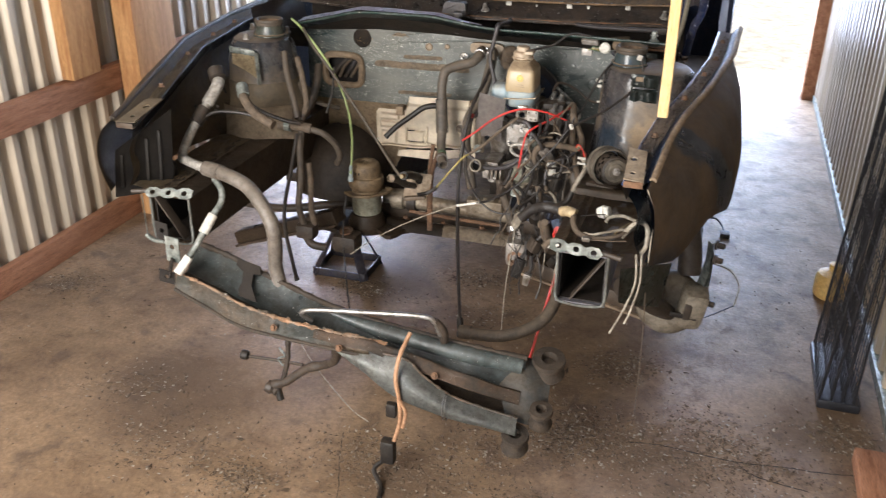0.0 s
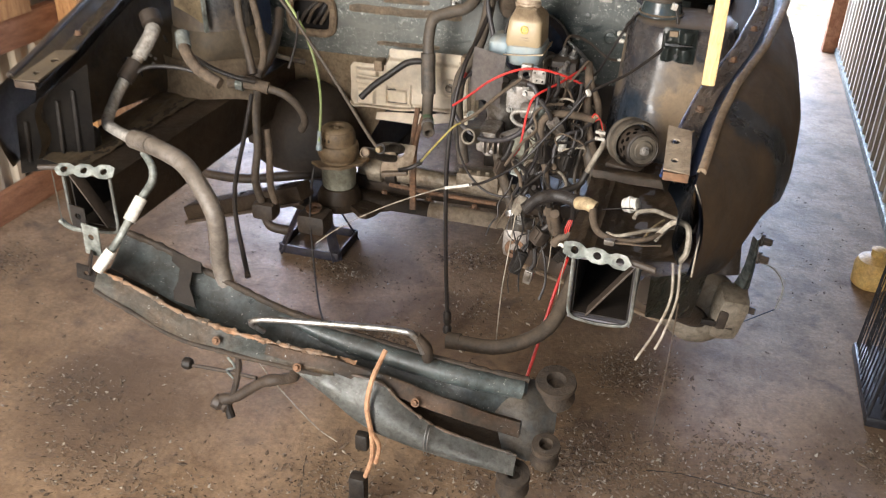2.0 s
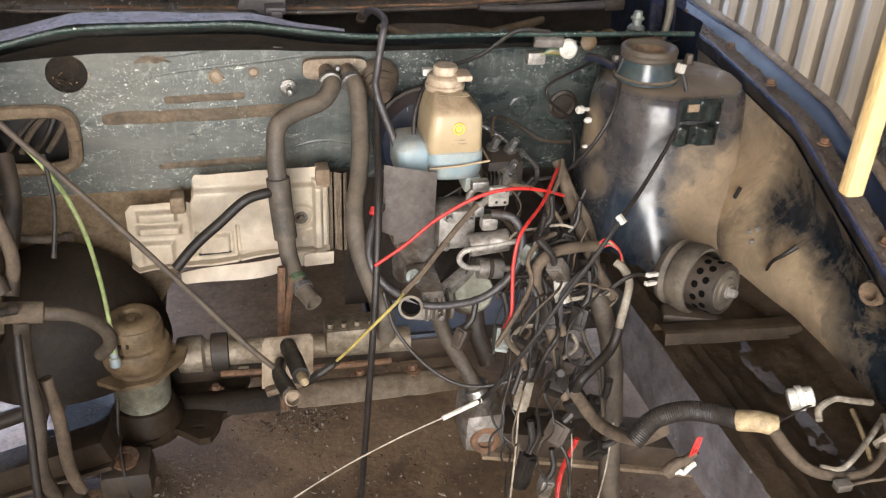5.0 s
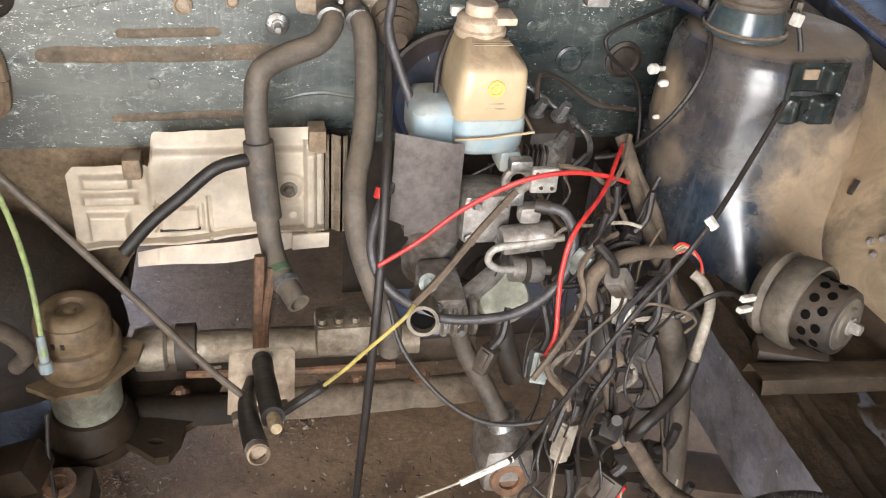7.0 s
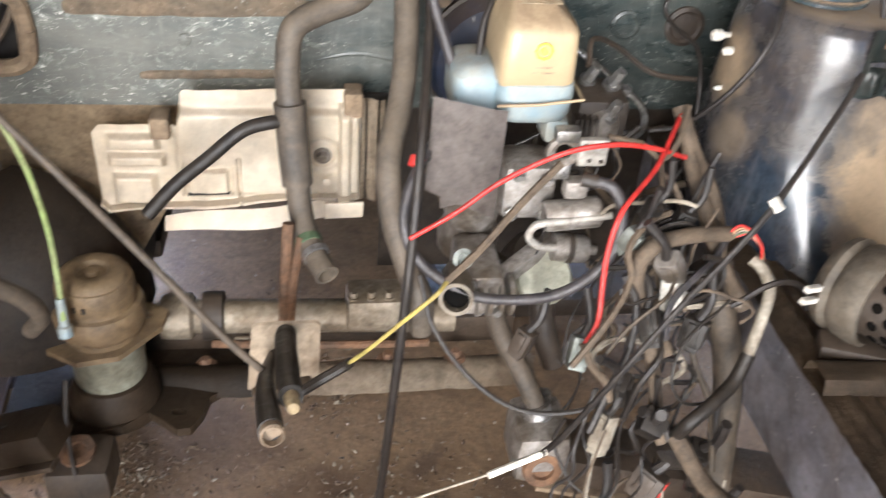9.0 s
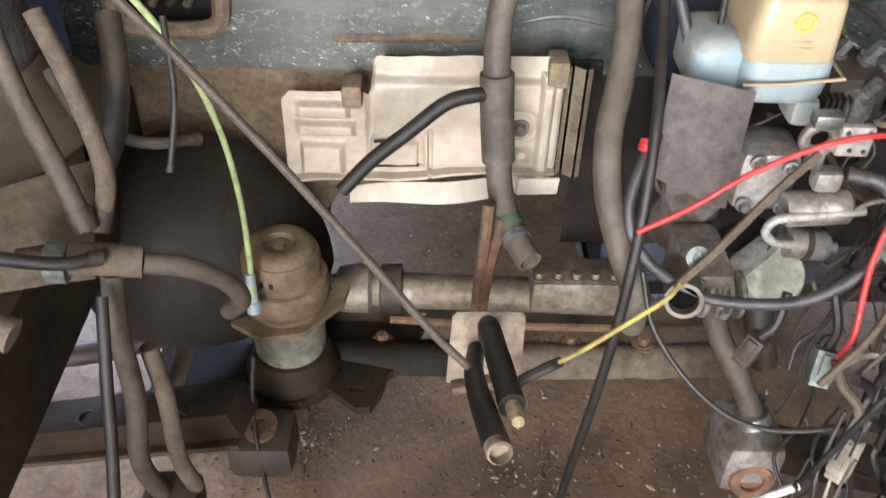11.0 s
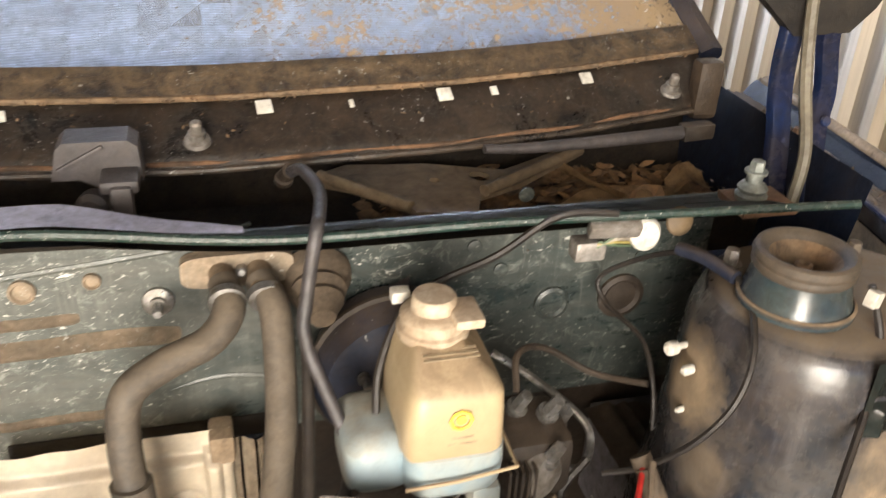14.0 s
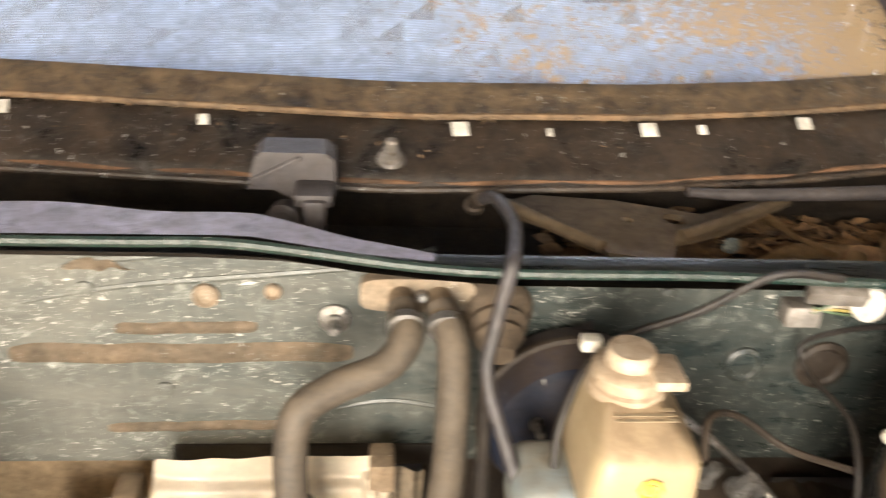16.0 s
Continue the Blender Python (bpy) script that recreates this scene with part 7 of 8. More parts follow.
# ---- right tray clutter ----
wc = thing("round_connector", "white round plastic connector lying on the tray", "connector", at=(0.544, -0.702, 0.712))
wc.scale = (0.82, 0.82, 0.82)
part("shell", lathe(bmesh.new(), (-0.014, 0, 0), (1, -0.3, 0.35), ((0.014, 0), (0.016, 0.003), (0.016, 0.012), (0.019, 0.013), (0.019, 0.02), (0.015, 0.022), (0.015, 0.034), (0.009, 0.036)), 18), M_WHITE, wc)
part("lug", box(bmesh.new(), (-0.002, -0.012, 0.012), (0.012, 0.0, 0.022), 0.002), M_WHITE, wc)
bc = thing("beige_connector", "beige taped connector on a black loom", "connector")
part("shell", tube(bmesh.new(), [(0.452, -0.727, 0.714), (0.468, -0.741, 0.722), (0.485, -0.747, 0.719)], 0.0125, 14, 3), M_BROWNCONN, bc)
part("black_sleeve", tube(bmesh.new(), [(0.345, -0.69, 0.665), (0.372, -0.683, 0.69), (0.405, -0.69, 0.704), (0.435, -0.708, 0.71), (0.457, -0.725, 0.712)], 0.0122, 14, 40, radii=lambda q: 1.0 + 0.035 * math.sin(q * 330)), M_WIRE, bc, "black ribbed conduit")
part("tail", tube(bmesh.new(), [(0.482, -0.748, 0.718), (0.487, -0.775, 0.709), (0.5, -0.8, 0.7), (0.526, -0.813, 0.697), (0.558, -0.817, 0.7), (0.59, -0.802, 0.704), (0.616, -0.77, 0.708)], 0.0062, 12, 5, radii=lambda q: 1.25 - 0.65 * q), M_LOOM, bc)
for pts, r, m in (([(0.555, -0.735, 0.705), (0.562, -0.722, 0.712), (0.588, -0.713, 0.715), (0.612, -0.714, 0.71), (0.64, -0.716, 0.704)], 0.0042, M_PALEWIRE),
                  ([(0.515, -0.8, 0.7), (0.537, -0.809, 0.703), (0.585, -0.781, 0.708), (0.64, -0.74, 0.704)], 0.0034, M_PALEWIRE),
                  ([(0.608, -0.723, 0.703), (0.591, -0.766, 0.706), (0.579, -0.801, 0.7)], 0.0026, M_BROWNCONN),
                  ([(0.497, -0.738, 0.714), (0.54, -0.723, 0.716), (0.589, -0.705, 0.712)], 0.0013, M_WIRE),
                  ([(0.6, -0.8, 0.7), (0.618, -0.77, 0.712), (0.632, -0.745, 0.71), (0.645, -0.75, 0.7)], 0.0026, M_PALEWIRE),
                  ([(0.53, -0.829, 0.698), (0.556, -0.83, 0.701), (0.578, -0.83, 0.702), (0.61, -0.815, 0.7)], 0.0018, M_LOOM)):
    cable("tray_wire", "curled wire lying on the tray", pts, r, m, "wire", "tray wires", 8)
tt = thing("tray_terminal", "small grey crimped terminal on the tray wires", "terminal", at=(0.524, -0.829, 0.699))
part("shell", box(bmesh.new(), (-0.009, -0.006, -0.005), (0.009, 0.006, 0.005), 0.002), M_CAST, tt)
cable("lamp_lead", "pale bent lamp lead with white end", [(0.6, -0.78, 0.7), (0.625, -0.79, 0.735), (0.65, -0.8, 0.735), (0.655, -0.82, 0.7), (0.645, -0.83, 0.68)], 0.0052, M_PALEWIRE, "wire")
for k in range(2):
    cable("hanging_lead", "pale frayed wire hanging towards the floor", [(0.635 + 0.012 * k, -0.82, 0.68), (0.642 + 0.01 * k, -0.85, 0.62), (0.625 + 0.015 * k, -0.87, 0.56), (0.6 + 0.03 * k, -0.88, 0.5 + 0.03 * k)], 0.0024, M_PALEWIRE, "wire", "hanging wires")
cable("ground_strand", "thin strand hanging to the floor", [(0.66, -0.7, 0.52), (0.662, -0.6, 0.3), (0.66, -0.48, 0.01)], 0.0016, M_LOOM, "wire")
ch = thing("white_clip_head", "torn white plastic clip with red wires hanging under the conduit", "clip", at=(0.432, -0.684, 0.6))
ch.scale = (0.75, 0.75, 0.75)
part("head", tube(bmesh.new(), [(-0.02, 0.004, -0.006), (-0.012, 0, -0.002), (-0.006, 0, -0.007), (0.004, 0.002, 0.003), (0.014, 0.004, 0.008)], 0.005, 8, 3), M_WHITE, ch)
part("sleeve", tube(bmesh.new(), [(-0.034, 0.006, -0.008), (-0.022, 0.004, 0.012), (-0.006, 0, 0.022), (0.006, -0.002, 0.042)], 0.011, 10, 4, radii=lambda q: 1.1 - 0.5 * q), M_LOOM, ch, "grey-brown torn sleeve")
for k in range(3):
    part("lead", tube(bmesh.new(), [(-0.004 + 0.004 * k, -0.004, 0.03), (-0.006 + 0.005 * k, -0.008, 0.05), (0.002 + 0.004 * k, -0.004, 0.075)], 0.0015, 6, 4), M_RED, ch, "red wire")
fb = thing("fender_bracket", "tan flat bracket plate with two holes on the fender ledge", "bracket")
part("plate", plate(bmesh.new(), [(0.59, -0.735), (0.63, -0.745), (0.637, -0.866), (0.595, -0.858)], (ring2d(0.61, -0.834, 0.006, n=12), ring2d(0.606, -0.78, 0.008, n=12)), lambda a, b, d: (a, b, 0.862 - d + (b + 0.86) * 0.22), 0.003), M_PALEBEAM, fb, smooth=False)
part("front_fold", box(bmesh.new(), (0.596, -0.868, 0.846), (0.636, -0.864, 0.86), 0.001), M_RUST, fb, "rusted folded edge")
part("boss", lathe(bmesh.new(), (0.646, -0.654, 0.822), (-1, -0.3, 0.1), ((0.016, -0.02), (0.016, 0.002), (0.014, 0.005), (0.009, 0.004), (0.007, -0.004), (0.0, -0.004)), 20), M_SEAL, fb, "rusty ring boss")
fb2 = thing("fender_bracket", "brown flat bracket plate on the dark fender ledge", "bracket")
part("plate", plate(bmesh.new(), [(-0.585, -0.735), (-0.63, -0.745), (-0.64, -0.862), (-0.59, -0.855)], (ring2d(-0.612, -0.83, 0.006, n=12), ring2d(-0.606, -0.78, 0.008, n=12)), lambda a, b, d: (a, b, 0.86 - d + (b + 0.86) * 0.22), 0.003), M_LSHADED, fb2, smooth=False)
part("front_fold", box(bmesh.new(), (-0.638, -0.866, 0.845), (-0.59, -0.862, 0.859), 0.001), M_XMEM, fb2)
cable("fender_trim", "pale bead along the fender's front edge", [(0.648, -0.89, 0.856), (0.662, -0.893, 0.82), (0.667, -0.9, 0.78), (0.667, -0.905, 0.7)], 0.0016, M_PALEWIRE, "trim")

# ---- right hub ----
hub = thing("brake_caliper", "dusty grey brake caliper and knuckle under the fender", "brake")
hub.location = (0.02, 0.0, -0.04)
hx = Vector((0.3, -1, 0.28)).normalized()
hb = Vector((0.69, -0.4, 0.385))
part("shield", lathe(bmesh.new(), hb, hx, ((0.05, -0.03), (0.082, -0.02), (0.09, -0.004), (0.088, 0.012), (0.078, 0.026), (0.06, 0.034), (0.03, 0.038), (0, 0.039)), 40), M_CASTDUST, hub, "dusty rounded casting")
part("caliper", box(bmesh.new(), (-0.035, -0.04, -0.06), (0.035, 0.04, 0.06), 0.024, pose(0.752, -0.43, 0.4, 10, 8, 12)), M_CASTDUST, hub)
part("window", box(bmesh.new(), (-0.045, -0.004, -0.007), (0.045, 0.006, 0.007), 0.003, pose(0.725, -0.468, 0.385, 0, 8, 10)), M_BLACK, hub, "dark slot between the pads")
part("bridge", box(bmesh.new(), (-0.011, -0.012, -0.026), (0.011, 0.012, 0.026), 0.005, pose(0.742, -0.462, 0.4, 8, 5, 10)), M_DIRTY, hub)
part("hump", lathe(bmesh.new(), (0.645, -0.44, 0.43), (0.2, -1, 0.5), ((0.034, -0.02), (0.036, 0.0), (0.03, 0.016), (0.018, 0.022), (0, 0.023)), 24), M_DIRTY, hub)
part("knuckle", loft(([(0.755, -0.4, 0.45), (0.768, -0.42, 0.52), (0.77, -0.44, 0.6)], [(0.775, -0.42, 0.45), (0.782, -0.44, 0.52), (0.78, -0.46, 0.6)], [(0.79, -0.4, 0.45), (0.79, -0.42, 0.52), (0.785, -0.44, 0.6)]), 0.008, 0.003), M_WHITEMETAL, hub, "grey-green upright")
part("strut_foot", tube(bmesh.new(), [(0.735, -0.37, 0.46), (0.72, -0.33, 0.56), (0.66, -0.25, 0.75)], 0.032, 14), M_DIRTY, hub)
for x, y, z in ((0.79, -0.43, 0.545), (0.79, -0.425, 0.585), (0.786, -0.44, 0.42)):
    part("pin", bolt(bmesh.new(), (x, y, z), (1, -0.3, 0), 0.009, 0.018), M_DIRTY, hub)
part("lead", tube(bmesh.new(), [(0.79, -0.36, 0.5), (0.84, -0.33, 0.47), (0.87, -0.32, 0.42), (0.865, -0.32, 0.36)], 0.002, 6), M_PALEWIRE, hub)
part("lead_tail", tube(bmesh.new(), [(0.865, -0.32, 0.36), (0.83, -0.33, 0.34), (0.79, -0.36, 0.33)], 0.0016, 6), M_WIRE, hub)
part("link_arm", tube(bmesh.new(), [(0.58, -0.6, 0.52), (0.66, -0.5, 0.42), (0.7, -0.42, 0.36)], 0.026, 12, 6, radii=lambda q: 1.2 - 0.4 * q), M_DIRTY, hub)
part("rail_gusset", loft(([(0.582, -0.78, 0.655), (0.64, -0.72, 0.64), (0.69, -0.6, 0.6)], [(0.582, -0.77, 0.6), (0.64, -0.7, 0.57), (0.68, -0.6, 0.53)], [(0.582, -0.75, 0.55), (0.63, -0.68, 0.51), (0.67, -0.58, 0.46)]), 0.004, 0.004), M_PAINT, hub, "dark green angled gusset")

# ---- left side of the bay ----
pipe = thing("air_con_pipe", "bare aluminium pipe with thick rubber hose", "pipe")
part("head", lathe(bmesh.new(), (-0.59, -0.47, 0.9), (0.5, -0.5, -0.7), ((0.02, 0), (0.024, 0.004), (0.024, 0.03), (0.018, 0.034)), 16), M_DIRTY, pipe)
part("elbow", tube(bmesh.new(), [(-0.572, -0.488, 0.872), (-0.568, -0.51, 0.858), (-0.58, -0.545, 0.82)], 0.0165, 14), M_LUG, pipe, "bright aluminium elbow")
part("upper_pipe", tube(bmesh.new(), [(-0.58, -0.545, 0.82), (-0.595, -0.59, 0.775), (-0.603, -0.63, 0.735), (-0.595, -0.67, 0.707), (-0.56, -0.7, 0.71), (-0.5, -0.74, 0.717), (-0.455, -0.76, 0.719)], 0.0125, 14), M_LUG, pipe)
part("coupling", tube(bmesh.new(), [(-0.583, -0.555, 0.81), (-0.594, -0.59, 0.778)], 0.019, 14, 3), M_DIRTY, pipe)
part("hose", tube(bmesh.new(), [(-0.46, -0.758, 0.719), (-0.4, -0.78, 0.72), (-0.33, -0.8, 0.705), (-0.275, -0.83, 0.672), (-0.242, -0.845, 0.625), (-0.242, -0.84, 0.565), (-0.25, -0.832, 0.51), (-0.24, -0.835, 0.455)], 0.0185, 16), M_PALEHOSE, pipe, "thick dusty grey rubber hose")
part("collar", tube(bmesh.new(), [(-0.47, -0.754, 0.719), (-0.415, -0.775, 0.721)], 0.0205, 16, 3), M_PALEHOSE, pipe)
p2 = thing("lower_pipe", "thin bent aluminium pipe to the support beam", "pipe")
part("pipe_body", tube(bmesh.new(), [(-0.44, -0.77, 0.7), (-0.41, -0.79, 0.68), (-0.402, -0.81, 0.655), (-0.415, -0.84, 0.625), (-0.435, -0.9, 0.562), (-0.465, -0.94, 0.508)], 0.008, 10), M_WHITEMETAL, p2)
part("fitting", tube(bmesh.new(), [(-0.413, -0.835, 0.63), (-0.425, -0.87, 0.593)], 0.0125, 12, 2), M_WHITE, p2)
part("fitting", tube(bmesh.new(), [(-0.443, -0.915, 0.545), (-0.465, -0.94, 0.508)], 0.0115, 12, 2), M_WHITE, p2)
tagged(part("side_pipe", tube(bmesh.new(), [(-0.51, -0.47, 0.86), (-0.49, -0.5, 0.835), (-0.45, -0.52, 0.8), (-0.39, -0.53, 0.775)], 0.013, 12), M_LOOM), "dusty bent pipe with pale collar", "pipe")
tagged(part("pipe_collar", tube(bmesh.new(), [(-0.51, -0.472, 0.86), (-0.493, -0.496, 0.838)], 0.0165, 12, 2), M_WHITEMETAL), "pale metal pipe collar", "collar")
jn = thing("hose_tee", "dusty hose tee with green-grey clamp", "hose", "tee hoses")
part("tee", tube(bmesh.new(), [(-0.44, -0.41, 0.735), (-0.4, -0.4, 0.735), (-0.345, -0.39, 0.725)], 0.0145, 14, 4), M_LOOM, jn)
part("clamp", lathe(bmesh.new(), (-0.42, -0.405, 0.735), (1, 0.1, -0.1), ((0.0145, 0), (0.0175, 0.001), (0.0175, 0.018), (0.0145, 0.019)), 18), M_WHITEMETAL, jn)
part("right_leg", tube(bmesh.new(), [(-0.345, -0.392, 0.725), (-0.31, -0.38, 0.71), (-0.285, -0.36, 0.675), (-0.28, -0.34, 0.635), (-0.3, -0.32, 0.6)], 0.0095, 12), M_RUBBER, jn)
part("down_leg", tube(bmesh.new(), [(-0.37, -0.4, 0.72), (-0.374, -0.41, 0.66), (-0.372, -0.42, 0.58), (-0.38, -0.43, 0.5), (-0.372, -0.42, 0.43)], 0.01, 12), M_RUBBER, jn)
part("down_leg", tube(bmesh.new(), [(-0.36, -0.39, 0.62), (-0.352, -0.4, 0.56), (-0.35, -0.41, 0.48), (-0.34, -0.41, 0.43)], 0.009, 12), M_LOOM, jn)
part("foot_block", soft_box((-0.395, -0.44, 0.39), (-0.335, -0.39, 0.435), 0.012), M_DIRTY, jn)
part("foot_tail", tube(bmesh.new(), [(-0.37, -0.42, 0.4), (-0.34, -0.44, 0.38), (-0.3, -0.43, 0.37)], 0.012, 10), M_DIRTY, jn)
for pts, r, m in (([(-0.46, -0.3, 0.92), (-0.44, -0.33, 0.86), (-0.41, -0.36, 0.8), (-0.39, -0.38, 0.75)], 0.012, M_RUBBER),
                  ([(-0.43, -0.28, 0.9), (-0.4, -0.31, 0.84), (-0.38, -0.34, 0.78), (-0.385, -0.37, 0.74)], 0.011, M_LOOM),
                  ([(-0.4, -0.2, 0.86), (-0.39, -0.24, 0.82), (-0.4, -0.27, 0.76), (-0.44, -0.3, 0.7)], 0.015, M_DIRTY),
                  ([(-0.47, -0.2, 0.8), (-0.43, -0.24, 0.77), (-0.37, -0.26, 0.76), (-0.33, -0.22, 0.74)], 0.007, M_RUBBER),
                  ([(-0.35, -0.2, 0.86), (-0.34, -0.24, 0.8), (-0.345, -0.28, 0.74)], 0.004, M_WIRE),
                  ([(-0.52, -0.42, 0.79), (-0.46, -0.44, 0.775), (-0.4, -0.43, 0.755), (-0.37, -0.41, 0.745)], 0.007, M_WIRE),
                  ([(-0.6, -0.6, 0.76), (-0.56, -0.56, 0.8), (-0.5, -0.53, 0.8), (-0.44, -0.52, 0.79)], 0.006, M_WIRE),
                  ([(-0.37, -0.43, 0.72), (-0.36, -0.5, 0.64), (-0.33, -0.62, 0.54), (-0.22, -0.78, 0.45)], 0.0065, M_WIRE),
                  ([(-0.3, -0.26, 0.47), (-0.305, -0.28, 0.4), (-0.3, -0.3, 0.3), (-0.28, -0.32, 0.1), (-0.25, -0.34, 0.01)], 0.0035, M_WIRE)):
    bh = thing("bay_hose", "dusty dark hose beside the strut tower", "hose", "bay hoses")
    part("hose_body", tube(bmesh.new(), pts, r * 0.82, 10), m, bh)
    a, b = Vector(pts[-2]), Vector(pts[-1])
    part("end_cuff", tube(bmesh.new(), [b + (a - b).normalized() * r * 1.6, b], r * 0.98, 10, 2), M_DIRTY, bh)
vb = thing("purge_valve", "dark round valve with two hose stubs", "valve", at=(-0.62, -0.72, 0.665))
part("body", lathe(bmesh.new(), (0, 0, 0), (0, 0, 1), ((0.03, 0), (0.034, 0.008), (0.034, 0.032), (0.028, 0.04), (0.012, 0.043)), 22), M_BLACK, vb)
part("fitting", lathe(bmesh.new(), (0.002, 0, 0.042), (0, 0, 1), ((0.008, 0), (0.008, 0.01), (0.012, 0.011), (0.012, 0.016), (0.006, 0.018)), 12), M_STEEL, vb)
for k in (-1, 1):
    part("stub", tube(bmesh.new(), [(0.008 * k, 0, 0.06), (0.012 * k, 0.004, 0.1), (0.004 * k, 0.02, 0.15)], 0.008, 10), M_RUBBER, vb)
tb = thing("tower_bracket", "yellow-grey pressed bracket on the strut tower", "bracket")
part("top_strip", bar(bmesh.new(), (-0.63, -0.315, 0.918), (-0.545, -0.318, 0.912), 0.012, 0.018), M_WHITEMETAL, tb)
part("face", grid(bmesh.new(), lambda u, v: (-0.625 + 0.085 * u, -0.315 + 0.006 * math.sin(3 * u), 0.905 - 0.075 * v * (0.4 + 0.6 * u)), 8, 6, 0.003), M_BROWNCONN, tb)
part("side_strip", bar(bmesh.new(), (-0.542, -0.32, 0.915), (-0.538, -0.322, 0.82), 0.012, 0.006), M_WHITEMETAL, tb)
lb = thing("lamp_bracket_drop", "pale green angled bracket below the rail", "bracket")
part("upright", grid(bmesh.new(), lambda u, v: (-0.6 + 0.012 * u, -0.86 - 0.01 * u, 0.675 - 0.125 * v), 3, 6, 0.003), M_WHITEMETAL, lb)
part("foot", tube(bmesh.new(), [(-0.6, -0.862, 0.56), (-0.575, -0.864, 0.548), (-0.535, -0.866, 0.55)], 0.006, 8), M_WHITEMETAL, lb)
part("tab", plate(bmesh.new(), [(-0.56, 0.56), (-0.525, 0.555), (-0.525, 0.605), (-0.56, 0.61)], (ring2d(-0.543, 0.585, 0.007, n=10),), lambda a, b, d: (a, -0.875 + d, b), 0.003), M_BLACK, lb, smooth=False)
part("tab", plate(bmesh.new(), [(-0.528, 0.51), (-0.49, 0.505), (-0.488, 0.575), (-0.526, 0.58)], (ring2d(-0.508, 0.55, 0.007, n=10),), lambda a, b, d: (a, -0.89 + d, b), 0.003), M_WHITEMETAL, lb, smooth=False)
part("tab", plate(bmesh.new(), [(-0.55, 0.455), (-0.505, 0.45), (-0.5, 0.485), (-0.545, 0.49)], (ring2d(-0.525, 0.47, 0.006, n=10),), lambda a, b, d: (a, -0.905 + d, b), 0.003), M_BLACK, lb, smooth=False)
part("leg", bar(bmesh.new(), (-0.51, -0.893, 0.52), (-0.52, -0.902, 0.47), 0.03, 0.004), M_BLACK, lb)

# ---- cowl fittings ----
latch = thing("wiper_pivot_cover", "grey cast bracket over the cowl trough", "bracket")
part("arm", plate(bmesh.new(), [(-0.073, 1.002), (-0.066, 1.03), (-0.06, 1.036), (-0.008, 1.036), (0.0, 1.03), (0.002, 0.998), (-0.03, 0.992), (-0.05, 1.002)], (), lambda a, b, d: (a, 0.03 - d, b), 0.034), M_LAV, latch, smooth=False)
part("rib", bar(bmesh.new(), (-0.066, -0.005, 1.012), (-0.028, -0.005, 1.032), 0.004, 0.004, 0.001), M_LAV, latch)
part("ledge", soft_box((-0.032, -0.035, 1.0), (0.0, 0.0, 1.012), 0.004), M_LAV, latch)
part("leg", soft_box((-0.024, -0.04, 0.95), (-0.006, -0.025, 1.008), 0.004), M_LAV, latch)
part("knob", lathe(bmesh.new(), (-0.04, 0.0, 0.978), (-0.2, -1, 0), ((0.014, 0), (0.015, 0.014), (0.01, 0.018)), 16), M_LAV, latch)
wp = thing("wiper_pivot", "bare steel wiper pivot nut in the cowl", "pivot")
part("base", lathe(bmesh.new(), (0.049, 0.052, 1.008), (0, -0.3, 1), ((0.013, 0), (0.012, 0.004), (0.008, 0.006), (0.008, 0.012), (0.0055, 0.013), (0.0055, 0.022), (0.0035, 0.024)), 20), M_CAST, wp)
wp2 = copy_thing(wp, pose(0.53, 0.082, -0.004))
lk = thing("wiper_linkage", "rusty brown wiper linkage bracket under the cowl", "linkage")
vee = [(0.167, 0.139), (0.204, 0.152), (0.287, 0.135), (0.378, 0.119), (0.476, 0.158), (0.483, 0.141), (0.385, 0.08), (0.331, 0.053), (0.314, 0.009), (0.253, 0.018), (0.248, 0.039), (0.216, 0.076), (0.173, 0.115)]
part("plate", plate(bmesh.new(), vee, (ring2d(0.29, 0.09, 0.006, n=12), ring2d(0.345, 0.105, 0.012, n=14)), lambda a, b, d: (a, b, 0.925 + d + 0.004 * math.sin(30 * a)), 0.006), M_LINK, lk, smooth=False)
for a, b in (((0.17, 0.12, 0.934), (0.25, 0.03, 0.934)), ((0.48, 0.145, 0.934), (0.335, 0.055, 0.934))):
    part("rolled_edge", tube(bmesh.new(), [a, b], 0.007, 10), M_LINK, lk)
part("motor", lathe(bmesh.new(), (0.3, 0.06, 0.87), (0, 0, 1), ((0.03, 0), (0.03, 0.045), (0.02, 0.054)), 18), M_DIRTY, lk)
wt = thing("wiper_tube", "grey tube lying along the cowl trough", "tube")
part("shaft", tube(bmesh.new(), [(0.33, 0.05, 0.984), (0.383, 0.055, 0.98), (0.48, 0.066, 0.978), (0.587, 0.08, 0.977)], 0.008, 12, 5, radii=lambda q: 0.6 + 0.4 * q), M_LAV, wt)
part("end_block", box(bmesh.new(), (-0.02, -0.009, -0.009), (0.02, 0.009, 0.009), 0.003, pose(0.588, 0.08, 0.977, 0, 0, 7)), M_DIRTY, wt)
tagged(part("pivot_lug", lathe(bmesh.new(), (0.125, 0.032, 0.972), (0, -0.6, 1), ((0.009, 0), (0.009, 0.005), (0.006, 0.006), (0.005, 0.002)), 14), M_DIRTY), "small metal hose lug at the cowl", "lug")


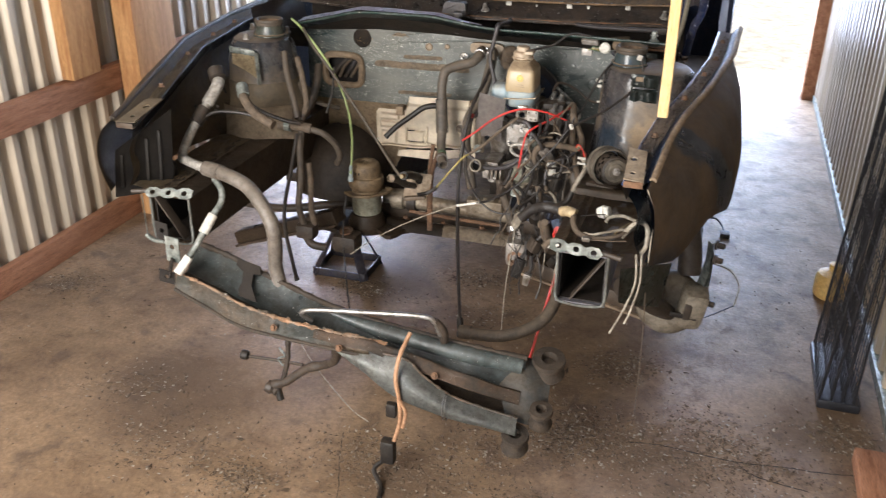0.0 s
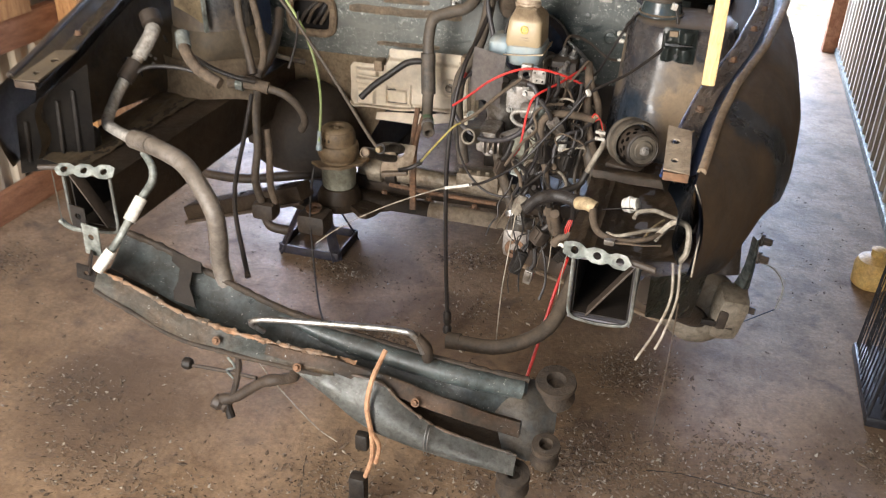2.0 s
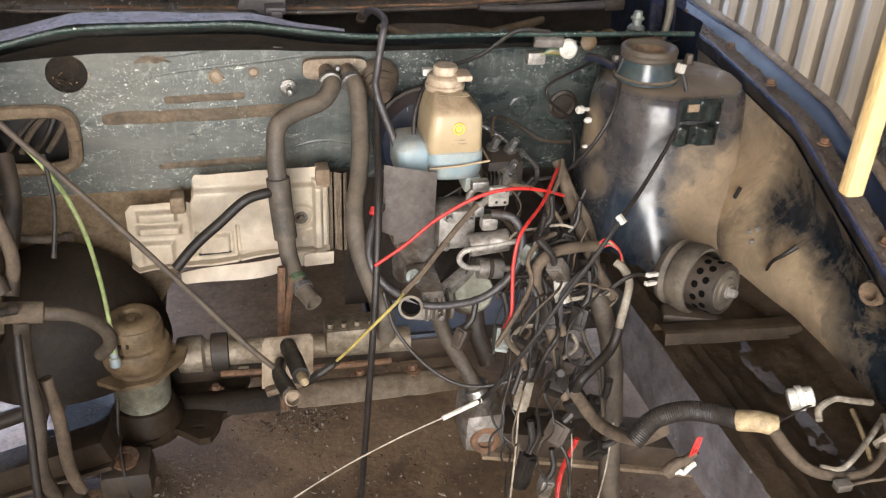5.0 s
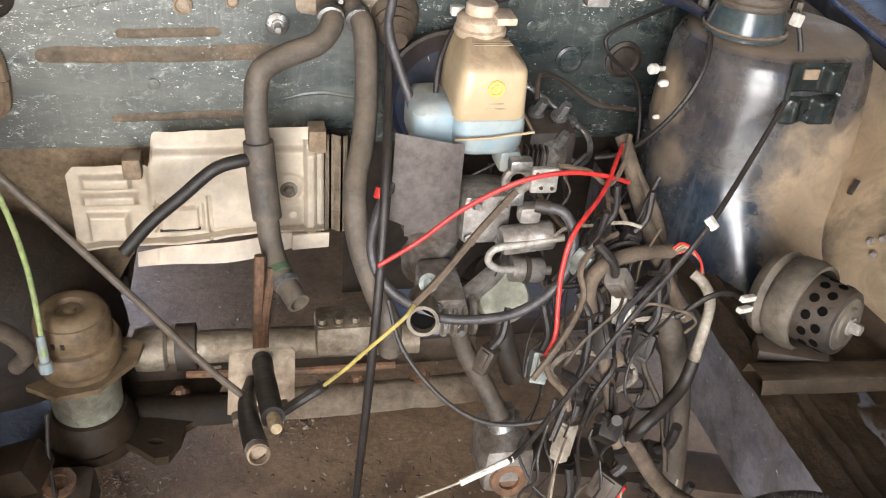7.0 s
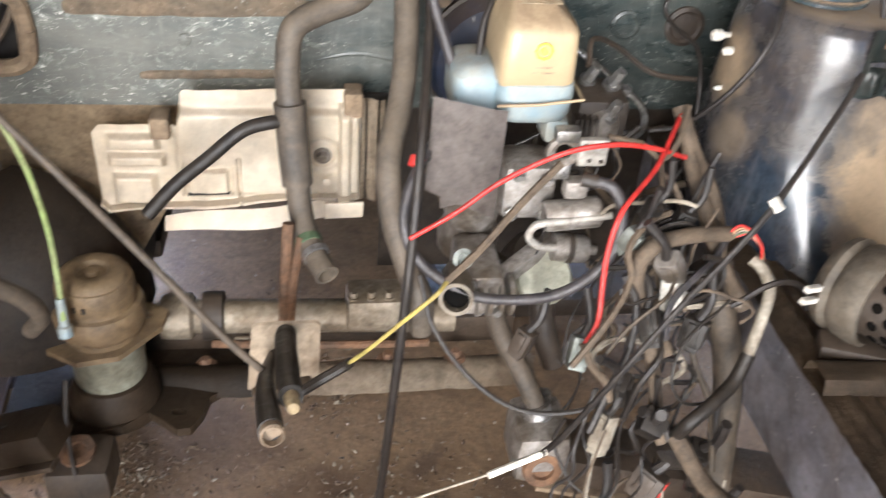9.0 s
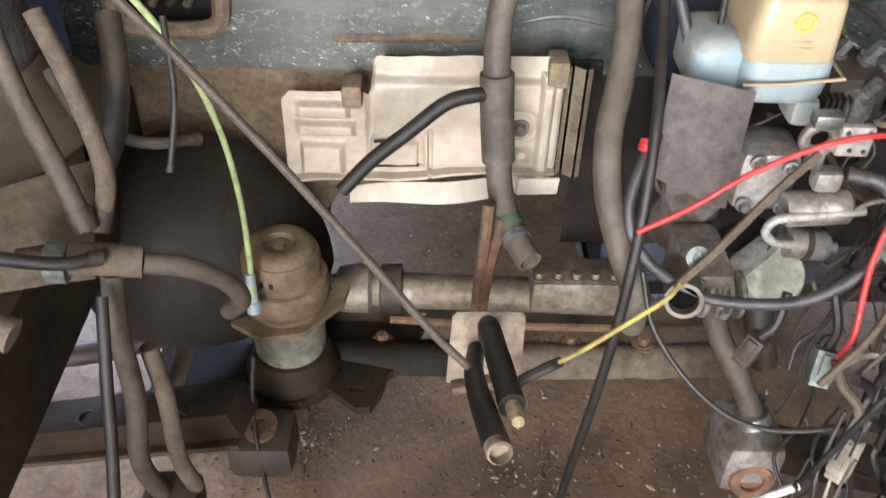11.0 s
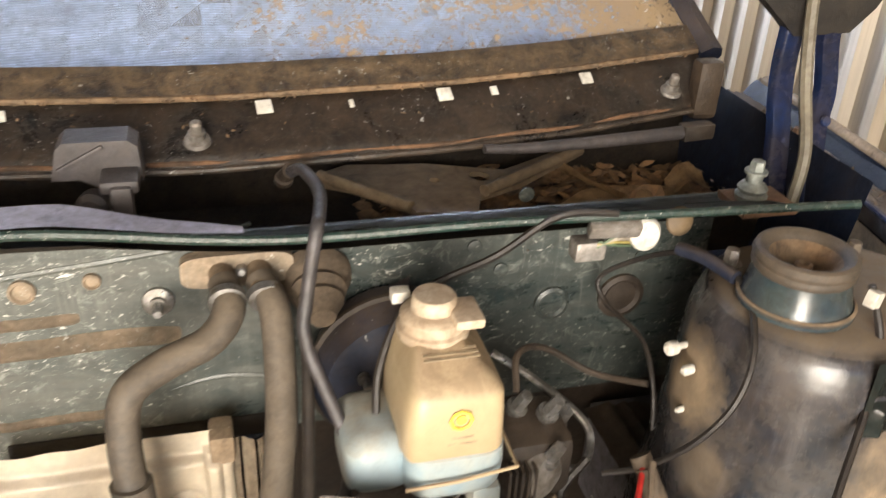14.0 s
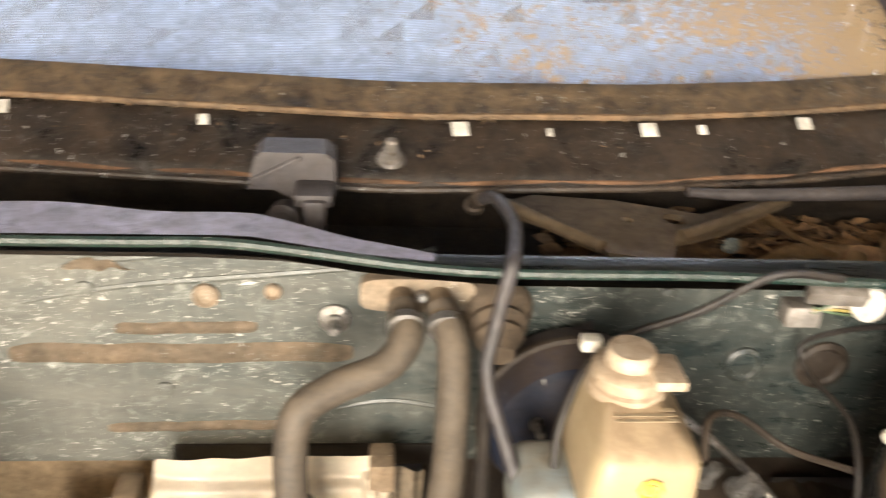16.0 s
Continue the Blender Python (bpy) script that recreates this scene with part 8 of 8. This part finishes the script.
def litter(name, label, n, place, size, mat, seed):
    """Many small irregular scraps joined in one mesh."""
    r = random.Random(seed)
    vs, fs = [], []
    for _ in range(n):
        p, s = Vector(place(r)), r.uniform(*size)
        e = Euler((r.uniform(-0.7, 0.7), r.uniform(-0.7, 0.7), r.uniform(0, 6.3))).to_matrix()
        k = len(vs)
        ln, w, hgt = s * r.uniform(0.8, 2.2), s * r.uniform(0.4, 1.0), s * r.uniform(0.15, 0.6)
        for q in ((-ln, 0, 0), (0, -w, 0.1 * hgt), (ln, 0, 0), (0, w, -0.1 * hgt), (0.2 * ln, 0, hgt), (-0.1 * ln, 0.1 * w, -0.4 * hgt)):
            vs.append(p + e @ Vector(q))
        fs += [tuple(k + i for i in f) for f in ((0, 1, 4), (1, 2, 4), (2, 3, 4), (3, 0, 4), (1, 0, 5), (2, 1, 5), (3, 2, 5), (0, 3, 5))]
    me = bpy.data.meshes.new(name)
    me.from_pydata([tuple(v) for v in vs], [], fs)
    me.materials.append(mat)
    return tagged(new(name, me), label, "litter", kind="stuff")


def leaf_pile(name, label, n, place, size, mat, seed):
    """Curled oval leaves and torn scraps, joined in one mesh."""
    r = random.Random(seed)
    vs, fs = [], []
    for _ in range(n):
        p, s = Vector(place(r)), r.uniform(*size) * (1.8 if r.random() < 0.08 else 1.0)
        e = Euler((r.gauss(0, 0.3), r.gauss(0, 0.3), r.uniform(0, 6.3))).to_matrix()
        k, w, bend = len(vs), r.uniform(0.35, 0.75), r.uniform(-0.5, 0.9)
        for a, b in ((-1.0, 0.0), (-0.55, -0.75), (0.1, -1.0), (0.7, -0.6), (1.1, 0.05), (0.65, 0.7), (0.05, 1.0), (-0.6, 0.65), (-0.4, 0.0), (0.35, 0.0)):
            a, b = a * r.uniform(0.85, 1.1), b * r.uniform(0.75, 1.15)
            vs.append(p + e @ Vector((a * s, b * s * w, s * (0.35 * bend * b * b + 0.2 * bend * a * a + r.uniform(-0.04, 0.04)))))
        fs += [tuple(k + i for i in f) for f in ((0, 1, 8), (1, 2, 8), (2, 9, 8), (2, 3, 9), (3, 4, 9), (4, 5, 9), (5, 6, 9), (6, 8, 9), (6, 7, 8), (7, 0, 8))]
    me = bpy.data.meshes.new(name)
    me.from_pydata([tuple(v) for v in vs], [], fs)
    me.materials.append(mat)
    return tagged(new(name, me), label, "litter", kind="stuff")


leaf_pile("cowl_leaves", "dead brown leaves piled in the cowl trough", 650, lambda r: (r.uniform(0.24, 0.66), r.uniform(0.02, 0.18), 0.872 + r.uniform(0, 0.03)), (0.005, 0.016), M_LEAF, 3)
leaf_pile("leaf_bed", "dark rotten leaf crumbs under the dry leaves", 400, lambda r: (r.uniform(0.22, 0.66), r.uniform(0.02, 0.19), 0.868 + r.uniform(0, 0.02)), (0.004, 0.012), M_SEAL, 31)
for pts, w in (([(0.42, 0.05, 0.905), (0.48, 0.07, 0.912), (0.55, 0.06, 0.91), (0.6, 0.07, 0.902)], 0.045), ([(0.45, 0.13, 0.925), (0.475, 0.1, 0.918), (0.5, 0.065, 0.915)], 0.018), ([(0.57, 0.08, 0.912), (0.6, 0.1, 0.918), (0.625, 0.09, 0.91)], 0.03)):
    sheet = loft([[(x, y + w * k, z + 0.008 * math.sin(3 * k + 9 * x)) for x, y, z in pts] for k in (-0.5, -0.15, 0.2, 0.5)], 0.001, 0.008, 6, 4, 40)
    tagged(part("dry_leaf", sheet, M_DRYLEAF), "large curled tan dead leaf in the cowl trough", "leaf", "large dead leaves")
litter("hole_leaves", "dead leaves behind the firewall hole", 60, lambda r: (r.uniform(-0.385, -0.3), r.uniform(0.008, 0.03), r.uniform(0.885, 0.935)), (0.006, 0.013), M_DRYLEAF, 4)

litter("seal_dirt", "tan dirt and chaff caught along the windscreen seal", 900, lambda r: (lambda x: (x, lerp_table(COWL_Y, x) + 0.05 + abs(r.gauss(0, 0.012)), 1.031 + abs(r.gauss(0, 0.003))))(r.uniform(-0.6, 0.62)), (0.0008, 0.003), M_SEAL, 12)
litter("cowl_dirt", "crumbs of dirt on the cowl strip", 260, lambda r: (lambda x: (x, lerp_table(COWL_Y, x) + 0.014 + r.uniform(0, 0.03), 1.006 + 0.02 * r.random()))(r.uniform(-0.5, 0.62)), (0.0005, 0.0018), M_SEAL, 13)
litter("ledge_dirt", "dirt crumbs lying on the fender ledge", 500, lambda r: (lambda y: (lerp_table(CREST_X, y) - r.uniform(0.025, 0.055), y, lerp_table(CREST_Z, y) - 0.016))(r.uniform(-0.8, 0.2)), (0.0008, 0.003), M_DIRT, 14)

# ---- hanging support beam at the front ----
beam = thing("radiator_support", "unbolted dark green radiator support hanging at a slant", "support beam")


XS = (-0.47, -0.385, -0.29, -0.2, -0.1, 0.04, 0.15, 0.28, 0.4)


def along_beam(ys, zs, first=0):
    return [(x, y, z) for x, y, z in zip(XS[first:], ys, zs)]


TOP = along_beam((-0.83, -0.835, -0.84, -0.842, -0.84, -0.83, -0.825, -0.815, -0.79), (0.54, 0.522, 0.49, 0.46, 0.426, 0.394, 0.378, 0.36, 0.338))
WALL = along_beam((-0.865, -0.868, -0.872, -0.875, -0.872, -0.86, -0.85, -0.84, -0.81), (0.508, 0.487, 0.455, 0.425, 0.393, 0.356, 0.336, 0.315, 0.3))
TROUGH_LINE = along_beam((-0.895, -0.902, -0.908, -0.91, -0.905, -0.888, -0.873, -0.856, -0.83), (0.487, 0.464, 0.432, 0.405, 0.376, 0.344, 0.318, 0.292, 0.27))
EDGE = along_beam((-0.93, -0.935, -0.938, -0.937, -0.93, -0.918, -0.9, -0.88, -0.85), (0.5, 0.478, 0.444, 0.425, 0.409, 0.396, 0.365, 0.318, 0.276))
FACE = along_beam((-0.945, -0.95, -0.953, -0.952, -0.948, -0.935, -0.915, -0.893, -0.862), (0.487, 0.46, 0.422, 0.404, 0.392, 0.372, 0.332, 0.286, 0.248))
LOW = along_beam((-0.955, -0.958, -0.96, -0.958, -0.953, -0.93), (0.47, 0.435, 0.398, 0.386, 0.378, 0.356))
part("back_channel", loft((TOP, WALL, TROUGH_LINE), 0.003, 0.007), M_SUPPORT, beam, "worn dark teal channel wall")
part("ridge", loft((TROUGH_LINE[4:], EDGE[4:], FACE[4:]), 0.003, 0.008), M_RIDGEMIX, beam, "rounded dented ridge with rust patches")
part("front_lip", loft((EDGE[:6], FACE[:6], LOW), 0.003, 0.006), M_LIPMIX, beam, "part-rusted grey front lip")
part("channel_floor", loft((TROUGH_LINE[:6], [(x, (y + q[1]) / 2, (z + q[2]) / 2 - 0.004) for (x, y, z), q in zip(TROUGH_LINE[:6], EDGE[:6])], EDGE[:6]), 0.002, 0.004), M_GRITSHADE, beam)
part("rust_edge", tube(bmesh.new(), [(x, y + 0.002, z) for x, y, z in EDGE[:6]], 0.005, 8, 14, radii=lambda q: max(0.2, 0.8 + 1.3 * noise.noise((q * 37, 0, 0)))), M_PEEL, beam, "orange rusted edge")
part("bottom_edge", tube(bmesh.new(), LOW, 0.005, 8, 12, radii=lambda q: 1 + 0.35 * noise.noise((q * 30, 4, 0))), M_GRITSHADE, beam)
part("top_edge", tube(bmesh.new(), TOP, 0.0075, 9, 14, radii=lambda q: 1 + 0.6 * noise.noise((q * 45, 9, 0))), M_GRITSHADE, beam, "dirt-caked black top edge")
part("upper_tube", tube(bmesh.new(), [(-0.13, -0.845, 0.418), (0.0, -0.843, 0.386), (0.15, -0.838, 0.362), (0.28, -0.826, 0.342), (0.39, -0.8, 0.32)], 0.021, 14, 8, radii=lambda q: (0.35 + 0.65 * min(1.0, q * 3)) * (1 + 0.1 * noise.noise((q * 12, 3, 0)))), M_SUPPORT, beam, "dark glossy rolled upper member")
LEAF_TOP = [(-0.075, -0.925, 0.378), (0.03, -0.925, 0.37), (0.13, -0.922, 0.362), (0.175, -0.92, 0.322), (0.24, -0.915, 0.278), (0.33, -0.905, 0.25), (0.405, -0.895, 0.232)]
LEAF_MID = [(-0.075, -0.93, 0.376), (0.03, -0.948, 0.346), (0.12, -0.955, 0.318), (0.18, -0.952, 0.285), (0.25, -0.945, 0.252), (0.335, -0.935, 0.23), (0.405, -0.915, 0.212)]
LEAF_LOW = [(-0.075, -0.93, 0.372), (0.02, -0.945, 0.324), (0.105, -0.955, 0.275), (0.17, -0.95, 0.25), (0.24, -0.94, 0.228), (0.33, -0.928, 0.212), (0.405, -0.91, 0.19)]
LEAF_BACK = [(x, y + 0.03, z + 0.004) for x, y, z in LEAF_LOW]
part("front_tube", loft((LEAF_TOP, LEAF_MID, LEAF_LOW, LEAF_BACK), 0.003, 0.006), M_WORNGREY, beam, "worn grey dented sheet rolled at its lower edge")
part("torn_edge", tube(bmesh.new(), LEAF_TOP, 0.0034, 8, 10, radii=lambda q: max(0.3, 0.9 + 1.2 * noise.noise((q * 41, 7, 0)))), M_RIDGEMIX, beam, "torn rusted edge")
# Dark sheet that stands for the shade between ridge and front sheet.
part("gap_shade", loft((FACE[5:], [(x, y + 0.03, z - 0.03) for x, y, z in FACE[5:]], [(x, y + 0.03, z - 0.07) for x, y, z in FACE[5:]]), 0.002), M_GRITSHADE, beam)
for k, (x, w, hgt) in enumerate(((-0.43, 0.03, 0.012), (-0.345, 0.024, 0.01), (-0.245, 0.04, 0.014), (-0.18, 0.028, 0.012), (-0.125, 0.045, 0.014), (-0.07, 0.03, 0.01), (-0.015, 0.05, 0.012), (0.06, 0.04, 0.009))):
    q = Vector((x, lerp_table([(p[0], p[1]) for p in EDGE], x), lerp_table([(p[0], p[2]) for p in EDGE], x)))

    def flake_face(u, v):
        curl_up = 0.006 * noise.noise((u * 3 + k, v * 2, 1))
        torn = hgt * v * (0.6 + 0.8 * abs(noise.noise((u * 5, k, 0))))
        return q + Vector(((u - 0.5) * w, -0.008 * v + 0.004, 0.005 + curl_up - torn))

    flake = grid(bmesh.new(), flake_face, 8, 4, 0.002)
    part("flake", flake, (M_PEEL, M_PEEL, M_LIPMIX)[k % 3], beam, "curled rusted flake of the edge")
waist = [(-0.03, 0.0), (0.032, -0.004), (0.036, 0.018), (0.016, 0.026), (0.013, 0.06), (0.022, 0.078), (0.03, 0.098), (-0.016, 0.102), (-0.02, 0.084), (-0.012, 0.06), (-0.012, 0.03), (-0.03, 0.022)]
part("web_tab", plate(bmesh.new(), waist, (), lambda a, b, d: (-0.318 + a + 0.25 * b, -0.844 - 0.72 * b - d * 0.7, 0.512 - 0.6 * b - 0.3 * a + d * 0.7), 0.006), M_BLACK, beam, "black ragged web tab", smooth=False)
part("end_plate", loft(([(0.34, -0.775, 0.335), (0.4, -0.765, 0.325), (0.455, -0.765, 0.3)], [(0.335, -0.81, 0.315), (0.4, -0.8, 0.315), (0.462, -0.79, 0.285)], [(0.35, -0.85, 0.27), (0.41, -0.845, 0.27), (0.465, -0.82, 0.25)], [(0.37, -0.87, 0.215), (0.42, -0.868, 0.2), (0.46, -0.845, 0.19)]), 0.004, 0.008), M_ENDPLATE, beam, "dusty blue-grey end plate")
for at, r in (((0.455, -0.857, 0.2), 0.028), ((0.4, -0.885, 0.135), 0.033), ((0.45, -0.76, 0.285), 0.04)):
    part("bushing", lathe(bmesh.new(), at, (0.05, -0.25, 1), ((r, 0), (r * 1.05, 0.006), (r * 0.85, 0.02), (r * 0.8, 0.035), (r * 1.05, 0.045), (r, 0.055), (r * 0.5, 0.057), (r * 0.42, 0.04)), 26), M_GRITSHADE, beam, "black rubber bushing")
for dx in (0, 0.006):
    part("tie_wire", tube(bmesh.new(), [(0.232 + dx, -0.932 + 0.022 * math.cos(a), 0.252 + 0.034 * math.sin(a)) for a in np.linspace(0, 6.28, 12)], 0.0012, 5, 2), M_STEEL, beam)
for x, y, z in ((-0.2, -0.95, 0.408), (-0.03, -0.945, 0.38), (0.2, -0.905, 0.322)):
    part("bolt", bolt(bmesh.new(), (x, y - 0.006, z), (0, -1, 0.5), 0.006, 0.006), M_RUST, beam)
rod = thing("bent_rod", "bent bare steel rod lying across the support", "rod")
part("shaft", tube(bmesh.new(), [(-0.125, -0.9, 0.41), (-0.14, -0.92, 0.44), (-0.11, -0.92, 0.455), (0.0, -0.9, 0.458), (0.15, -0.882, 0.464), (0.185, -0.875, 0.452), (0.2, -0.865, 0.41)], 0.0065, 10), M_STEEL, rod)
part("hook_end", tube(bmesh.new(), [(0.185, -0.87, 0.45), (0.205, -0.86, 0.42), (0.205, -0.85, 0.385)], 0.011, 10), M_DIRTY, rod)
strap = thing("orange_strap", "frayed orange strap hanging from the support", "strap")
part("strap_body", tube(bmesh.new(), [(0.135, -0.9, 0.425), (0.125, -0.95, 0.385), (0.12, -0.965, 0.33), (0.128, -0.965, 0.27), (0.125, -0.955, 0.2), (0.105, -0.945, 0.13)], 0.0052, 8), M_ORANGE, strap)
part("tail", tube(bmesh.new(), [(0.13, -0.965, 0.27), (0.14, -0.955, 0.23), (0.13, -0.95, 0.18)], 0.0048, 8), M_ORANGE, strap)
part("plug", soft_box((0.07, -0.96, 0.06), (0.108, -0.93, 0.13), 0.01), M_BLACK, strap)
part("lead", tube(bmesh.new(), [(0.085, -0.945, 0.07), (0.05, -0.95, 0.03), (0.08, -0.98, 0.008), (0.09, -1.02, 0.006)], 0.006, 8), M_BLACK, strap)
part("side_plug", soft_box((0.085, -0.95, 0.2), (0.112, -0.93, 0.24), 0.006), M_BLACK, strap)

# ---- on the floor ----
link = thing("ball_joint_link", "black rusty link rod hanging under the support", "rod")
part("shaft", tube(bmesh.new(), [(-0.365, -0.81, 0.203), (-0.3, -0.812, 0.208), (-0.24, -0.815, 0.212), (-0.2, -0.82, 0.215)], 0.0045, 9), M_DIRTY, link)
part("ball", lathe(bmesh.new(), (-0.388, -0.81, 0.206), (1, 0, -0.1), ((0.006, -0.004), (0.013, 0), (0.0145, 0.01), (0.012, 0.018), (0.006, 0.022)), 16), M_BLACK, link)
part("clip", tube(bmesh.new(), [(-0.268, -0.818, 0.255), (-0.25, -0.822, 0.235), (-0.272, -0.82, 0.22), (-0.258, -0.82, 0.2)], 0.003, 8), M_WHITEMETAL, link, "pale spring clip")
part("post", tube(bmesh.new(), [(-0.244, -0.81, 0.28), (-0.247, -0.815, 0.22), (-0.26, -0.82, 0.165), (-0.28, -0.82, 0.115)], 0.0075, 9, 6, radii=lambda q: 1 + 0.3 * noise.noise((q * 9, 1, 0))), M_DIRTY, link)
part("arm", tube(bmesh.new(), [(-0.06, -0.9, 0.352), (-0.085, -0.86, 0.28), (-0.128, -0.825, 0.235), (-0.18, -0.818, 0.21), (-0.214, -0.818, 0.184), (-0.255, -0.82, 0.15), (-0.3, -0.82, 0.128)], 0.0125, 12, 6, radii=lambda q: 1 + 0.25 * noise.noise((q * 10, 5, 0))), M_DIRTY, link)
part("foot", lathe(bmesh.new(), (-0.315, -0.825, 0.13), (0.5, 0, -0.2), ((0.008, 0), (0.017, 0.004), (0.018, 0.02), (0.012, 0.028), (0.015, 0.036), (0.008, 0.042)), 16), M_DIRTY, link)
part("foot_stud", tube(bmesh.new(), [(-0.282, -0.823, 0.135), (-0.276, -0.825, 0.11), (-0.27, -0.828, 0.092)], 0.01, 9, 4), M_BLACK, link)
cable("loose_strand", "thin pale strand curling to the floor", [(-0.2, -0.85, 0.33), (-0.17, -0.8, 0.2), (-0.1, -0.75, 0.05), (-0.05, -0.74, 0.006)], 0.0015, M_PALEWIRE, "wire")

stand = thing("jack_stand", "dark blue jack stand under the car", "jack stand", at=(-0.48, 0.13, 0))
for sx in (-1, 1):
    for sy in (-1, 1):
        part("leg", bar(bmesh.new(), (sx * 0.1, sy * 0.085, 0.0), (sx * 0.022, sy * 0.02, 0.2), 0.035, 0.006, 0.002), M_JACK, stand)
for a, b in (((-0.1, -0.085), (0.1, -0.085)), ((0.1, -0.085), (0.1, 0.085)), ((0.1, 0.085), (-0.1, 0.085)), ((-0.1, 0.085), (-0.1, -0.085))):
    part("foot_rail", bar(bmesh.new(), (*a, 0.015), (*b, 0.015), 0.006, 0.03, 0.002), M_JACK, stand)
part("column", lathe(bmesh.new(), (0, 0, 0.16), (0, 0, 1), ((0.028, 0), (0.028, 0.06), (0.02, 0.062), (0.02, 0.1)), 18), M_JACK, stand)
part("saddle", soft_box((-0.05, -0.03, 0.255), (0.05, 0.03, 0.275), 0.006), M_JACK, stand)

crate = thing("wire_crate", "folded black wire dog crate leaning on the wall", "wire crate")
CX, CY0, CY1, CH = 1.165, -0.26, 0.06, 1.02
part("tray", soft_box((CX - 0.006, CY0 - 0.01, 0.0), (CX + 0.112, CY1 + 0.01, 0.03), 0.008), M_CABLACK, crate, "black plastic floor tray")


def wire(name, a, b, r):
    part(name, tube(bmesh.new(), [a, b], r, 5), M_CABLACK, crate)


for layer, (dx, lean, h0) in enumerate(((0.0, 0.05, CH), (0.03, 0.04, CH - 0.06), (0.06, 0.03, CH - 0.02), (0.09, 0.02, CH - 0.1))):
    def at(y, z):
        return (CX + dx + lean * z / CH + 0.01 * noise.noise((y * 3, z * 2, layer)), y, z)
    for k in range(12):
        y = CY0 + (CY1 - CY0) * k / 11
        wire("frame_wire" if k in (0, 11) else "wire", at(y, 0.02), at(y, h0), 0.004 if k in (0, 11) else 0.0017)
    for k in range(12):
        z = 0.02 + (h0 - 0.02) * k / 11
        wire("frame_wire" if k in (0, 11) else "wire", at(CY0, z), at(CY1, z), 0.004 if k in (0, 11) else 0.0017)
    part("edge_spiral", tube(bmesh.new(), [at(CY1 - 0.02 * (k % 2), h0 * k / 24) for k in range(25)], 0.0022, 5, 1), M_CABLACK, crate)
jug = thing("amber_jug", "dusty amber plastic jug on the floor", "jug", at=(1.248, 0.47, 0.0))
part("body", lathe(bmesh.new(), (0, 0, 0), (0, 0, 1), ((0.05, 0), (0.058, 0.008), (0.06, 0.07), (0.052, 0.09), (0.02, 0.105), (0.02, 0.12)), 22), M_JUG, jug)
part("neck", lathe(bmesh.new(), (0, 0, 0.12), (0, 0, 1), ((0.02, 0), (0.022, 0.006), (0.016, 0.01)), 18), M_JUG, jug)
off = tagged(part("wood_offcut", box(bmesh.new(), (1.235, -0.72, 0.0), (1.33, -0.49, 0.045), 0.004), M_WOODH), "offcut of brown board lying by the wall", "board")
prop = thing("bonnet_prop", "bare pine stick propping the bonnet", "stick")
part("stick", bar(bmesh.new(), (0.644, -0.572, 0.915), (0.645, -0.566, 1.82), 0.024, 0.02, 0.004, (0, 1, 0)), M_STICK, prop)
lead = thing("floor_lead", "short black lead with a lump of rubber on the floor", "wire")
part("wire", tube(bmesh.new(), [(0.8, 0.96, 0.04), (0.835, 0.98, 0.03), (0.86, 0.96, 0.012), (0.872, 0.9, 0.008)], 0.004, 7), M_WIRE, lead)
part("lump", soft_box((0.855, 0.85, 0.0), (0.895, 0.895, 0.022), 0.008), M_BLACK, lead)

SPOTS = ((-0.35, 0.0, 0.16), (0.02, 0.2, 0.14), (0.56, -0.27, 0.13), (-0.77, -0.77, 0.2), (0.3, -0.74, 0.18), (0.5, -0.66, 0.14), (-0.5, -1.0, 0.25), (-0.27, -1.05, 0.12), (0.0, -0.85, 0.2), (0.2, -0.95, 0.3), (0.9, -0.7, 0.3), (1.2, -0.4, 0.15), (-1.4, -0.3, 0.15), (0.1, -0.1, 0.3), (-0.1, -0.3, 0.12), (0.48, -0.6, 0.2), (0.72, -0.67, 0.22), (0.94, -0.55, 0.2), (0.86, -0.47, 0.2), (0.3, -0.49, 0.15), (0.6, -0.55, 0.2), (0.6, -0.2, 0.15))


def floor_spot(r):
    if r.random() < 0.86:
        x, y, s = r.choice(SPOTS)
        return (r.gauss(x, s * 0.45), r.gauss(y, s * 0.3), 0.001)
    return (r.uniform(-1.5, 1.3), r.uniform(-1.9, 1.2), 0.001)


litter("floor_dirt", "clods of dry dirt and chaff scattered on the floor", 9500, floor_spot, (0.001, 0.0055), M_DIRT, 5)
litter("floor_chaff", "pale straw chaff scattered on the floor", 2600, floor_spot, (0.001, 0.005), M_PALEWIRE, 6)
litter("floor_clods", "larger dirt clods on the floor", 160, floor_spot, (0.005, 0.011), M_DIRT, 8)
DRIFTS = ((0.02, -0.95, 0.14, 0.05), (0.2, -0.98, 0.16, 0.05), (0.42, -0.9, 0.14, 0.04), (0.75, -0.66, 0.16, 0.025), (1.0, -0.63, 0.16, 0.02), (-0.35, 0.02, 0.1, 0.05), (0.62, -0.5, 0.12, 0.06), (-0.62, -0.95, 0.08, 0.1), (1.2, -0.38, 0.08, 0.08))


def drift_spot(r):
    x, y, sx, sy = r.choice(DRIFTS)
    return (r.gauss(x, sx), r.gauss(y, sy) + 0.03 * math.sin(9 * x), 0.002)


litter("floor_drifts", "dark drifts of dirt and crumbs on the floor", 2400, drift_spot, (0.001, 0.0042), M_DIRT, 21)
litter("floor_flecks", "tiny pale flecks strewn over the floor", 1500, lambda r: (r.uniform(-1.4, 1.3), r.uniform(-1.4, 2.2), 0.001), (0.001, 0.0035), M_PALEWIRE, 22)
